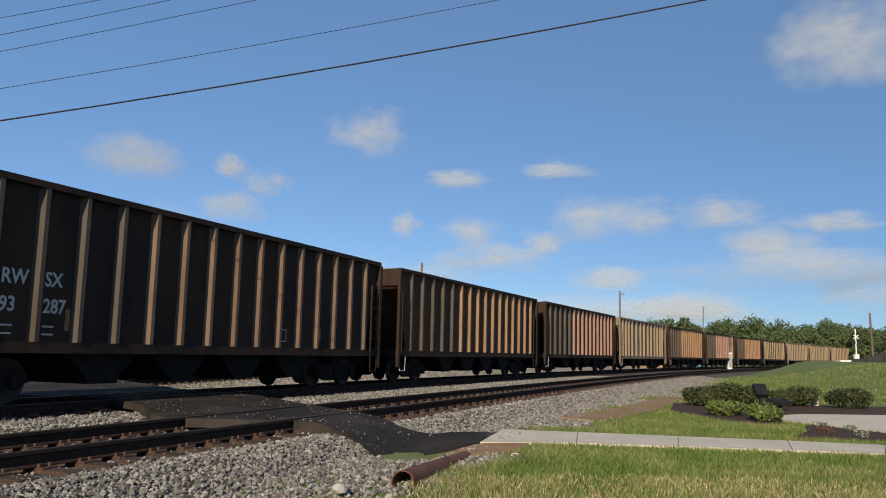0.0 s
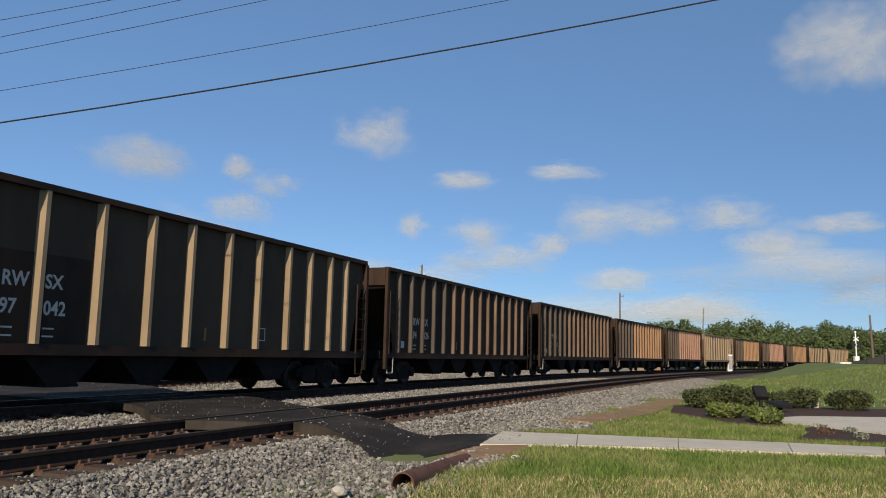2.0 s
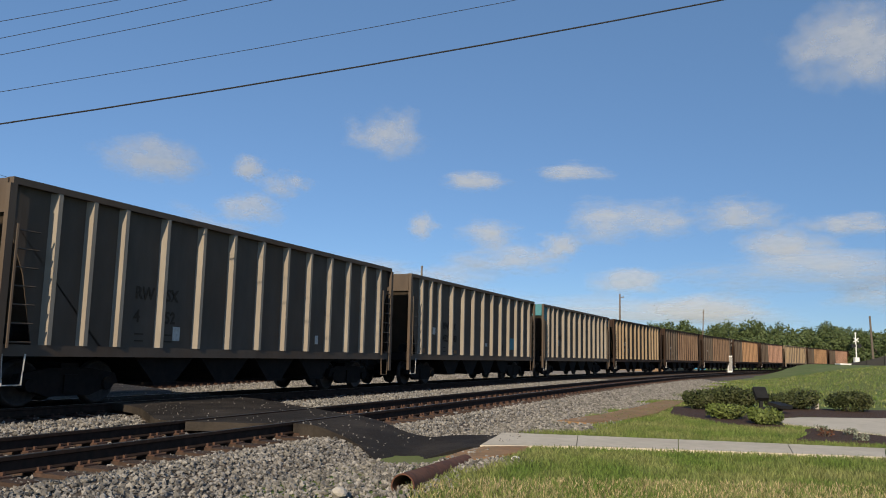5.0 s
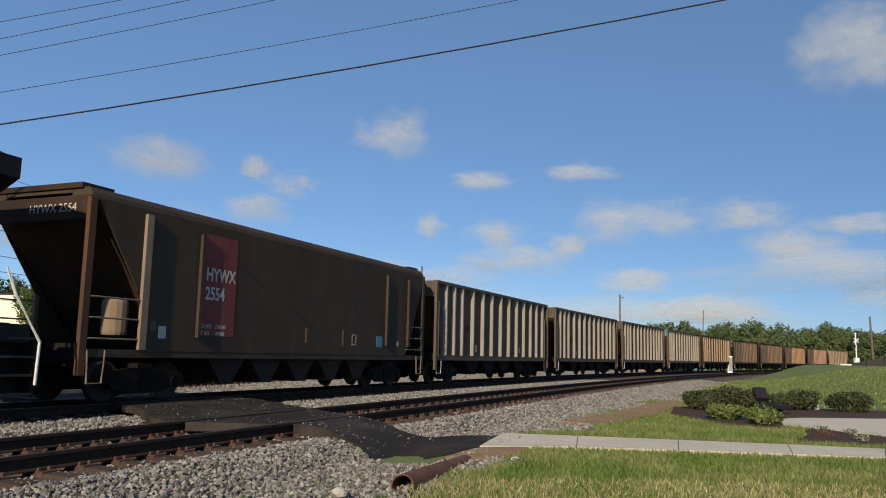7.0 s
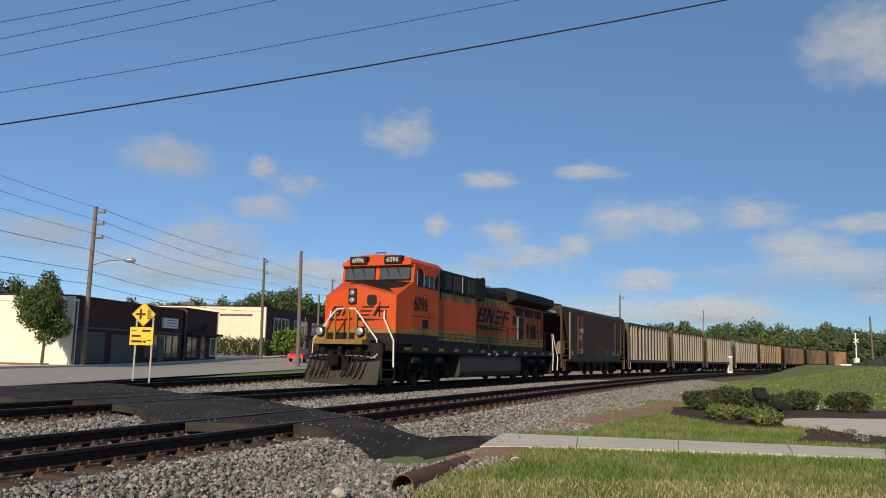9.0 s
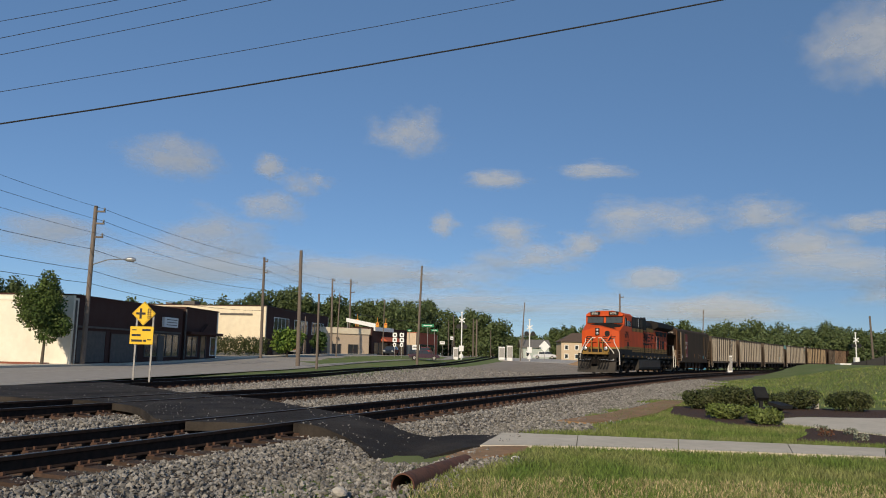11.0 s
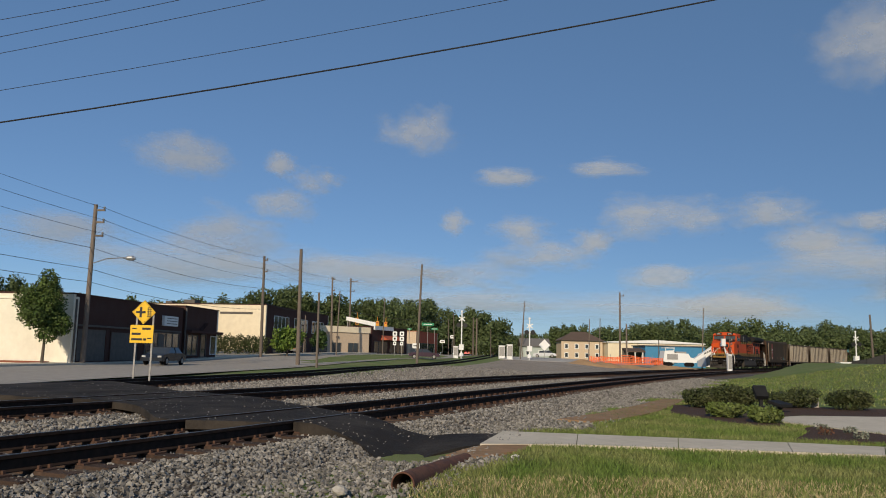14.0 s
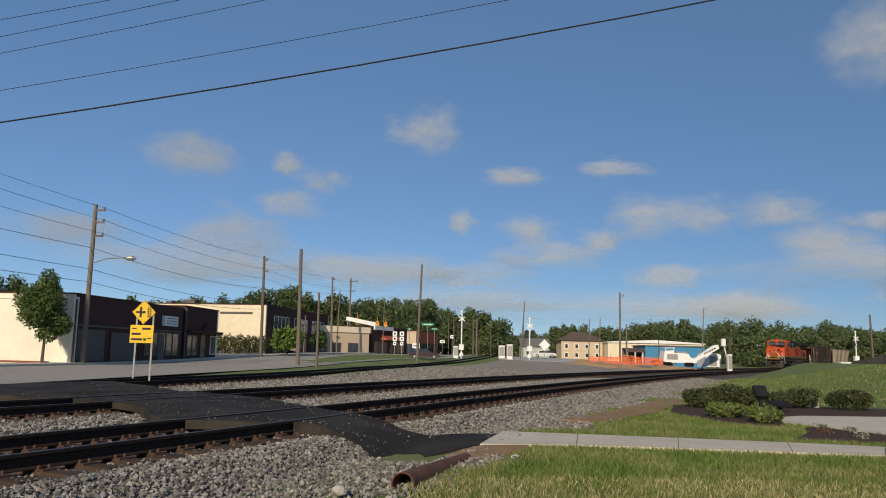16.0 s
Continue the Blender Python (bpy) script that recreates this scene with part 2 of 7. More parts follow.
def rail_kit(centre, off, s0, s1, zf, step=2.0):
    """A flat-bottomed rail swept along a track."""
    prof = [(-0.036, 0.0), (0.036, 0.0), (0.038, -0.035), (0.010, -0.05), (0.010, -0.145), (0.075, -0.16), (0.075, -0.172),
            (-0.075, -0.172), (-0.075, -0.16), (-0.010, -0.145), (-0.010, -0.05), (-0.038, -0.035)]
    k = Kit()
    n = int((s1 - s0) / step)
    m = len(prof)
    vs = []
    for i in range(n + 1):
        s = s0 + (s1 - s0) * i / n
        x, y, a = centre(s)
        vs += [(x + (off + o) * math.cos(a), y - (off + o) * math.sin(a), z + zf(s)) for o, z in prof]
    fs = [(i * m + j, i * m + (j + 1) % m, (i + 1) * m + (j + 1) % m, (i + 1) * m + j) for i in range(n) for j in range(m)]
    return k.add(vs, fs)


def head_kit(centre, off, s0, s1, zf, step=2.0):
    k = Kit()
    n = int((s1 - s0) / step)
    vs = []
    for i in range(n + 1):
        s = s0 + (s1 - s0) * i / n
        x, y, a = centre(s)
        vs += [(x + (off + o) * math.cos(a), y - (off + o) * math.sin(a), z + zf(s)) for o, z in ((-0.03, 0.001), (-0.03, 0.004), (0.03, 0.004), (0.03, 0.001))]
    return k.add(vs, [(i * 4 + j, i * 4 + j + 1, (i + 1) * 4 + j + 1, (i + 1) * 4 + j) for i in range(n) for j in range(3)])


TIE = Kit().bevel_box(-1.3, -0.115, -0.18, 1.3, 0.115, 0.0, 0.012).mesh("tie", M_TIE)
PLATE = Kit().box(-0.18, -0.1, 0.0, 0.18, 0.1, 0.018).box(-0.11, -0.085, 0.018, -0.075, -0.05, 0.055).box(-0.11, 0.05, 0.018, -0.075, 0.085, 0.055) \
    .box(0.075, -0.085, 0.018, 0.11, -0.05, 0.055).box(0.075, 0.05, 0.018, 0.11, 0.085, 0.055).mesh("tie_plate", M_PLATE)


def build_track(name, label, centre, off, s0, s1, zf, tie0, tie1, tie2):
    """Rails, and ties with plates and spikes: single ones where the track passes near, one joined run beyond."""
    t = thing(name, label, "railway track", kind="structure")
    for side in (-0.7525, 0.7525):
        r = part("rail", rail_kit(centre, off + side, s0, s1, zf), M_RAIL, t, "rusty rail")
        part("rail_head", head_kit(centre, off + side, s0, s1, zf), M_RAIL_TOP, r, "bright worn running surface")
    rnd = random.Random(len(name))
    s = tie0
    far = Kit()
    while s < tie2:
        x, y, a = centre(s, off)
        m = pose(x, y, zf(s) - 0.188, 0, 0, -math.degrees(a) + rnd.uniform(-1, 1))
        if s < tie1:
            ob = new("tie", TIE)
            ob.parent, ob.matrix_basis = t, m
            for side in (-0.7525, 0.7525):
                pl = new("tie_plate", PLATE)
                pl.parent, pl.matrix_basis = ob, pose(side, 0, 0)
        else:
            far.box(-1.3, -0.115, -0.18, 1.3, 0.115, 0.0, m)
        s += 0.54
    if far.v:
        ob = part("far_ties", far, M_TIE, t, "dark creosoted ties")
        ob["kind"] = "stuff"
    return t


flat = lambda s: 0.0
build_track("track", "main line track with rusty rails on wooden ties", along, 0.0, -25, 330, flat, 2, 60, 160)
build_track("track", "second main track, nearest the grass verge, on wooden ties", along, TRACK_GAP, -25, 330, flat, -4, 62, 160)
build_track("track", "third track bending away towards the town", siding, 0.0, -30, 330, siding_z, 0, 30, 70)
ribbon("ballast_bed", siding, -30, 330, 3.0, [(-2.4, -0.36), (-1.6, -0.22), (1.6, -0.22), (3.4, -0.25)], M_BALLAST_BED,
       "brown gravel bed of the third track", "ballast", siding_z)
# ---------- train materials ----------
def car_paint(name, base, base2, dirt, amount=0.6):
    return material(name, base, base2, scale=2.2, rough=0.8, spec=0.15, dirt=dirt, dirt_scale=0.8, dirt_amount=amount,
                    bump=0.08, bump_scale=30, stretch=(1, 1, 0.35))


P_BLACK = car_paint("black_brown_car_paint", (0.032, 0.022, 0.017), (0.022, 0.016, 0.013), (0.07, 0.036, 0.02))
P_BROWN = car_paint("oxide_brown_car_paint", (0.085, 0.046, 0.026), (0.06, 0.034, 0.02), (0.12, 0.06, 0.03))
P_TAN = car_paint("tan_car_paint", (0.25, 0.195, 0.14), (0.195, 0.15, 0.11), (0.15, 0.09, 0.055))
P_PINK = car_paint("faded_red_car_paint", (0.24, 0.125, 0.095), (0.19, 0.10, 0.075), (0.12, 0.075, 0.055))
P_ORANGE = car_paint("rusty_orange_car_paint", (0.28, 0.15, 0.065), (0.22, 0.115, 0.055), (0.14, 0.08, 0.05))
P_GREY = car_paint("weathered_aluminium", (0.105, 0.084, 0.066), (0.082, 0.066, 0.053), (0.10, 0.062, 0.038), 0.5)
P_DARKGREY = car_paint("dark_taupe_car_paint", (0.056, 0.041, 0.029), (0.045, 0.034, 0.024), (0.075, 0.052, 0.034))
# rib paints far paler than the sheets: sunlight on the ribs put into colour
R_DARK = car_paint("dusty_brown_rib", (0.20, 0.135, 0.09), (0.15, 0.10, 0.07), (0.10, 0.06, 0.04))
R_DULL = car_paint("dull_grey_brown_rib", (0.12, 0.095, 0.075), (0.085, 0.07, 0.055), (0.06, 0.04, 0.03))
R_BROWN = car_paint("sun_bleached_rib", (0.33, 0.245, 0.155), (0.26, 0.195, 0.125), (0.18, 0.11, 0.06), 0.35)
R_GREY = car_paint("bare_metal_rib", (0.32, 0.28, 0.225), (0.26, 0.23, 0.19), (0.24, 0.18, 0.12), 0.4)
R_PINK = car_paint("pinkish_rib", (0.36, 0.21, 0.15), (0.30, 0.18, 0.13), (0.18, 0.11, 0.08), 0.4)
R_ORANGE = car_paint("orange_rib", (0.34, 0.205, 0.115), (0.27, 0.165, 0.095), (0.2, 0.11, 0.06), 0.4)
# grime over a near-black base that carries the deep shade below the cars
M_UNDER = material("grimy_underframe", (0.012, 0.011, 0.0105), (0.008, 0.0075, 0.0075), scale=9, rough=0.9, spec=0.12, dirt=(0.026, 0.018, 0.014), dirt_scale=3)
M_WHEEL = material("wheel_steel", (0.06, 0.05, 0.045), (0.035, 0.03, 0.028), scale=8, rough=0.6, metal=0.5)
M_COAL = material("coal_load", (0.012, 0.012, 0.013), (0.02, 0.02, 0.02), scale=10, rough=0.7, bump=1.0, bump_scale=12)
M_WHITE = material("white_lettering", (0.50, 0.48, 0.44), (0.38, 0.36, 0.33), scale=14, rough=0.8)
M_TEAL = material("faded_teal_paint", (0.08, 0.24, 0.27), (0.06, 0.19, 0.22), scale=5, rough=0.8)


def lettering(name, text, size, mat, parent, m, label="", align="LEFT", weight=0.0, squeeze=1.0):
    """Painted characters, a few millimetres proud of their surface."""
    cu = bpy.data.curves.new(name, "FONT")
    cu.body, cu.size, cu.align_x, cu.extrude, cu.offset = text, size, align, 0.002, weight
    cu.resolution_u = 3
    tmp = bpy.data.objects.new(name, cu)
    me = bpy.data.meshes.new_from_object(tmp)
    bpy.data.objects.remove(tmp)
    me.materials.clear()
    me.materials.append(mat)
    me.transform(Matrix.Diagonal((squeeze, 1, 1, 1)))
    ob = new(name, me)
    ob.parent, ob.matrix_basis = parent, m
    return tagged(ob, label)


def on_side(x, z, y=-1.47):
    """A pose on the side of a car that faces the near verge: text runs along +x."""
    return pose(x, y, z, 90, 0, 0)


WHEEL = Kit().turned([(0.10, -0.09), (0.14, -0.09), (0.14, -0.03), (0.33, -0.02), (0.36, -0.07), (0.445, -0.07), (0.42, -0.045), (0.415, 0.06), (0.37, 0.06), (0.34, 0.0), (0.14, 0.03), (0.10, 0.05)], "y", 20).mesh("wheel", M_WHEEL, True)
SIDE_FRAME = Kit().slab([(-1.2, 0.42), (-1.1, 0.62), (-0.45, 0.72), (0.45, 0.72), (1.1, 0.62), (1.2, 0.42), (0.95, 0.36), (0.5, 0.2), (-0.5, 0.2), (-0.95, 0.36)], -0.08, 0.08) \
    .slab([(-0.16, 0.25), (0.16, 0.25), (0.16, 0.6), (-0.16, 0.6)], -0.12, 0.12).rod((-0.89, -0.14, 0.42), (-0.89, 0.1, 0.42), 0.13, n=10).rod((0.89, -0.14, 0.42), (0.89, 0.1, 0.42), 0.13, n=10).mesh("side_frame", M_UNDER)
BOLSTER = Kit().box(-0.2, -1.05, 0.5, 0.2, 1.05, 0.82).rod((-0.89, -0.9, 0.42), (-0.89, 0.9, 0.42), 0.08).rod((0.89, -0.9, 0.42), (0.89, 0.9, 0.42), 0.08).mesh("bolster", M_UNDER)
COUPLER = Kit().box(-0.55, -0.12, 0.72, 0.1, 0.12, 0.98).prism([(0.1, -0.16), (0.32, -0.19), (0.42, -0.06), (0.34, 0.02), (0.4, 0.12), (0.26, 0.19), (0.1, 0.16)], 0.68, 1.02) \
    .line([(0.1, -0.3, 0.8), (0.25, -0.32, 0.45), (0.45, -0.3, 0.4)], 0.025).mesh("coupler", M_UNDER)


def add_truck(parent, x, wheels=2, wheel_base=0.89):
    ob = new("truck", BOLSTER)
    ob.parent, ob.matrix_basis = parent, pose(x, 0, 0)
    for y, turn in ((-1.0, 0), (1.0, 180)):
        f = new("side_frame", SIDE_FRAME)
        f.parent, f.matrix_basis = ob, pose(0, y, 0, 0, 0, turn)
        for wx in (-0.89, 0.89):
            w = new("wheel", WHEEL)
            w.parent, w.matrix_basis = ob, pose(wx, y * 0.775, 0.44, 0, 0, 180 - turn)
    return ob


HALF, LONG_HALF = 7.25, 7.9  # half the body of an aluminium and of a steel hopper
SILL, TOP = 1.08, 4.0  # sill and rim over the rail
RIBS = [-6.25, -5.44, -4.62, -3.44, -2.27, -1.16, 0.0, 1.12, 2.25, 3.36, 4.45, 5.43, 6.47]
BROWN_RIBS = [-6.98, -6.06, -5.17, -4.11, -2.78, -1.43, -0.21, 1.11, 2.32, 3.63, 4.69, 5.78, 6.69]
FIFTEEN_RIBS = [-6.92 + 0.9636 * i for i in range(15)]
DARK_RIBS = [-6.92 + 0.925 * i for i in range(16)]


def build_hopper(label, paint, ribs, rim=None, end_teal=False, patches=(), mark="", number="", left=None, rib_paint=None, half=HALF, mark_rib=2, mark_paint=None):
    """An open coal hopper. x along the track, y to the far side; the near side is -y."""
    rim = rim or paint
    rib_paint = rib_paint or paint
    left = left or rib_paint
    car = thing("coal_hopper", label, "railway car", group="coal hoppers of the train")
    for side in (-1, 1):
        y0, y1 = side * 1.38, side * 1.40
        k = Kit()
        # side sheet, cut back along the slope of each end
        k.slab([(-half + 0.75, SILL), (half - 0.75, SILL), (half - 0.45, 2.35), (half - 0.06, TOP - 0.75), (half - 0.06, TOP - 0.1), (-half + 0.06, TOP - 0.1), (-half + 0.06, TOP - 0.75), (-half + 0.45, 2.35)], min(y0, y1), max(y0, y1))
        part("side_sheet", k, paint, car)
        k = Kit().box(-half, side * 1.36, TOP - 0.12, half, side * 1.53, TOP)
        part("top_chord", k, rim, car)
        k = Kit().box(-half, side * 1.30, SILL - 0.14, half, side * 1.50, SILL + 0.06)
        part("side_sill", k, rim, car)
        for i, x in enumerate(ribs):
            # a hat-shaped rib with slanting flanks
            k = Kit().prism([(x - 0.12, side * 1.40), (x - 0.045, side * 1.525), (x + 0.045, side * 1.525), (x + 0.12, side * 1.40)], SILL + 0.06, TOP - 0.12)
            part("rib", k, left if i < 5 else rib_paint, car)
        for e in (-1, 1):
            k = Kit().box(e * half - 0.07, side * 1.50 - 0.05, SILL - 0.5, e * half + 0.07, side * 1.50 + 0.05, TOP - 0.12)
            part("corner_post", k, rim, car)
            x0, x1 = sorted((e * (half - 0.62), e * (half - 0.15)))
            lad = part("ladder", Kit().rod((x0, side * 1.54, SILL), (x0, side * 1.54, TOP - 0.8), 0.03, n=6), rim, car)
            for z in frange(SILL + 0.1, TOP - 0.9, 6):
                part("rung", Kit().rod((x0, side * 1.54, z), (x1, side * 1.54, z), 0.014, n=6), rim, lad)
            k = Kit().line([(e * (half - 0.1), side * 1.5, SILL - 0.1), (e * (half - 0.14), side * 1.5, 0.45), (e * (half - 0.52), side * 1.5, 0.45), (e * (half - 0.56), side * 1.5, SILL - 0.1)], 0.02)
            part("sill_step", k, M_WHITE if e < 0 else rim, car)
    for e in (-1, 1):
        k = Kit().box(e * half - 0.03, -1.42, TOP - 0.62, e * half + 0.03, 1.42, TOP - 0.02)
        part("end_panel", k, M_TEAL if end_teal else rim, car)
        k = Kit().slab([(e * (half - 0.04), TOP - 0.6), (e * (half - 0.02), TOP - 0.6), (e * (half - 2.3), SILL), (e * (half - 2.36), SILL)], -1.40, 1.40)
        part("slope_sheet", k, paint, car)
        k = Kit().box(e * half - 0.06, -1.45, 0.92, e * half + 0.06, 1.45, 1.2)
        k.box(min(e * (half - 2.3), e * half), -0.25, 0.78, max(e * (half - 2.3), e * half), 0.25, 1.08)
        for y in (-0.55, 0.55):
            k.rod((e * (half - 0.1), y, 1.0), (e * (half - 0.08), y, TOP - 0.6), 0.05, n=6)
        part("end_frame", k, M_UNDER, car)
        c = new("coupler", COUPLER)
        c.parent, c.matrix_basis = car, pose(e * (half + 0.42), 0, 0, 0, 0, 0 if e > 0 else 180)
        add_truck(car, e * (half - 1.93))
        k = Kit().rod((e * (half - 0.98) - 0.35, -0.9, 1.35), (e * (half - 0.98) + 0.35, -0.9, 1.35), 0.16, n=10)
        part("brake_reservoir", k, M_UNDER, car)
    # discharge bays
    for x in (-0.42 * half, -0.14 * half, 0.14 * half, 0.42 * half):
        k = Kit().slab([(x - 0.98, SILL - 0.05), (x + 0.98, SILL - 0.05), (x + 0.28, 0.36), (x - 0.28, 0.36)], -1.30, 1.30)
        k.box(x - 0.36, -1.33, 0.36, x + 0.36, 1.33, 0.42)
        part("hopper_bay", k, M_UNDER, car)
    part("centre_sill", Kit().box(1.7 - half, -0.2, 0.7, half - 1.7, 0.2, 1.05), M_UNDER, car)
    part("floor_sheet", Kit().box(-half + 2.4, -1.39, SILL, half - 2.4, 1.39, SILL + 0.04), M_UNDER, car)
    for x, z, w, h, mat in patches:
        part("stencil_patch", Kit().box(x, -1.410, z, x + w, -1.401, z + h), mat, car, "painted stencil patch")
    if mark:
        a, b = ribs[mark_rib] - 0.72, ribs[mark_rib] + 0.16
        ink, split = mark_paint or M_WHITE, len(number) // 2
        for txt, x, z, sz in ((mark[:2], a, 2.14, 0.36), (mark[2:], b, 2.14, 0.36), (number[:split], a, 1.66, 0.36), (number[split:], b, 1.66, 0.36)):
            lettering("car_mark", txt, sz, ink, car, on_side(x, z, -1.414), "stencilled car mark", weight=0.008, squeeze=0.9)
        for z in (1.26, 1.40):
            for x in (a + 0.05, b + 0.02):
                part("stencil_bar", Kit().box(x, -1.414, z, x + 0.24, -1.411, z + 0.03), ink, car, "unreadable small white stencil")
        lettering("end_mark", mark + " " + number, 0.19, M_WHITE, car, pose(-half - 0.033, 0.4, TOP - 0.27, 90, 0, -90), "white car mark on the end panel")
    return car


L_DARK = "black-brown open coal hopper with ribs in a paler, sunlit tone on the main track"
L_BROWN = "oxide-brown open coal hopper with pale ribs on the main track"
L_GREY = "weathered aluminium coal hopper with vertical ribs on the main track"
def stencil(x, z):
    return [(x, z, 0.26, 0.02, M_WHITE), (x, z + 0.3, 0.26, 0.02, M_WHITE), (x, z, 0.02, 0.32, M_WHITE), (x + 0.24, z, 0.02, 0.32, M_WHITE)]


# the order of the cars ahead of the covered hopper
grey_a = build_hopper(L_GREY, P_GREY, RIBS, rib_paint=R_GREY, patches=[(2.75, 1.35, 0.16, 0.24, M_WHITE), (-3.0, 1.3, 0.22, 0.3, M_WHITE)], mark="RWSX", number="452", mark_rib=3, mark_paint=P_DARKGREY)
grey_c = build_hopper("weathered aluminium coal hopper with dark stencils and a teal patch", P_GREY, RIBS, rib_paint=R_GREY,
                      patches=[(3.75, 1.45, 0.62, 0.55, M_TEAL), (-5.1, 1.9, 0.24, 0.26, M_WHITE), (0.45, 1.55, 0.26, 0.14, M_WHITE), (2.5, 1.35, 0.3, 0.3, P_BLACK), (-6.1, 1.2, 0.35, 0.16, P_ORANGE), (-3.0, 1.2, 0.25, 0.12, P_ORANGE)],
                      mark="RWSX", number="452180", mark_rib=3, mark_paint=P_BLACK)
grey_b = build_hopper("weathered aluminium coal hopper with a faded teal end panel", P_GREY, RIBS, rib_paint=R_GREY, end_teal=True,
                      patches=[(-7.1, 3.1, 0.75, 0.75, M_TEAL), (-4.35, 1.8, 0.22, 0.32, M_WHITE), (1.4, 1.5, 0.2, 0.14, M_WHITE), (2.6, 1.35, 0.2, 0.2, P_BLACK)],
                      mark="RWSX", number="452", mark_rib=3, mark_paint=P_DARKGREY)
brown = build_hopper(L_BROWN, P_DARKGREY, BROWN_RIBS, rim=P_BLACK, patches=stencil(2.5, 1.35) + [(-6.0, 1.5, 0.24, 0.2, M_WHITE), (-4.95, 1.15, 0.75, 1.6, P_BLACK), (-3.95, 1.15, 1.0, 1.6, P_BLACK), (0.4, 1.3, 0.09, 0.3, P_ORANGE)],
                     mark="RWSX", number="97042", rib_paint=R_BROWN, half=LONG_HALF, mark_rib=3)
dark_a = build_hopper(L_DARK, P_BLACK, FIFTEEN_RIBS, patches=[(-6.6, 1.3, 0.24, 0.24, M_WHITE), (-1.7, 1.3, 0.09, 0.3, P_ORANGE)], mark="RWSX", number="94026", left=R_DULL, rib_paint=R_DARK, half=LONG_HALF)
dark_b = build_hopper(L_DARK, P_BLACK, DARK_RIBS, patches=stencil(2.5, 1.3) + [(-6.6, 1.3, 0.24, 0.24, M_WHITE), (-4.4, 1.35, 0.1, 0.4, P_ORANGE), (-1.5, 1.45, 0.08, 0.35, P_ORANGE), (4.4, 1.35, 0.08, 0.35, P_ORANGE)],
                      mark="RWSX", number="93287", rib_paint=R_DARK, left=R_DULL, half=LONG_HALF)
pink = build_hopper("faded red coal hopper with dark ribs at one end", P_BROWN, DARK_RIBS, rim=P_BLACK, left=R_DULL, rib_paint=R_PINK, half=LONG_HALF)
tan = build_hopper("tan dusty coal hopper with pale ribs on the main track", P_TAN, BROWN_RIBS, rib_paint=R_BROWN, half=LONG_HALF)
orange = build_hopper("coal hopper with ribs in a sunlit orange tone on the main track", P_BROWN, DARK_RIBS, rim=P_BLACK, left=R_DULL, rib_paint=R_ORANGE, half=LONG_HALF)
order = [(grey_a, 16.1)] * 2 + [(grey_c, 16.1), (grey_b, 15.95)] + [(c, 17.35) for c in (brown, dark_a, dark_b, orange, pink, tan, orange, pink, orange, brown, tan, tan, tan, orange, brown)]
used, train = set(), []
rear = 16.65
for src, pitch in order:
    length = HALF if src in (grey_a, grey_b, grey_c) else LONG_HALF
    car = copy_thing(src, Matrix()) if src.name in used else src
    used.add(src.name)
    train.append((car, rear + length))
    rear += pitch


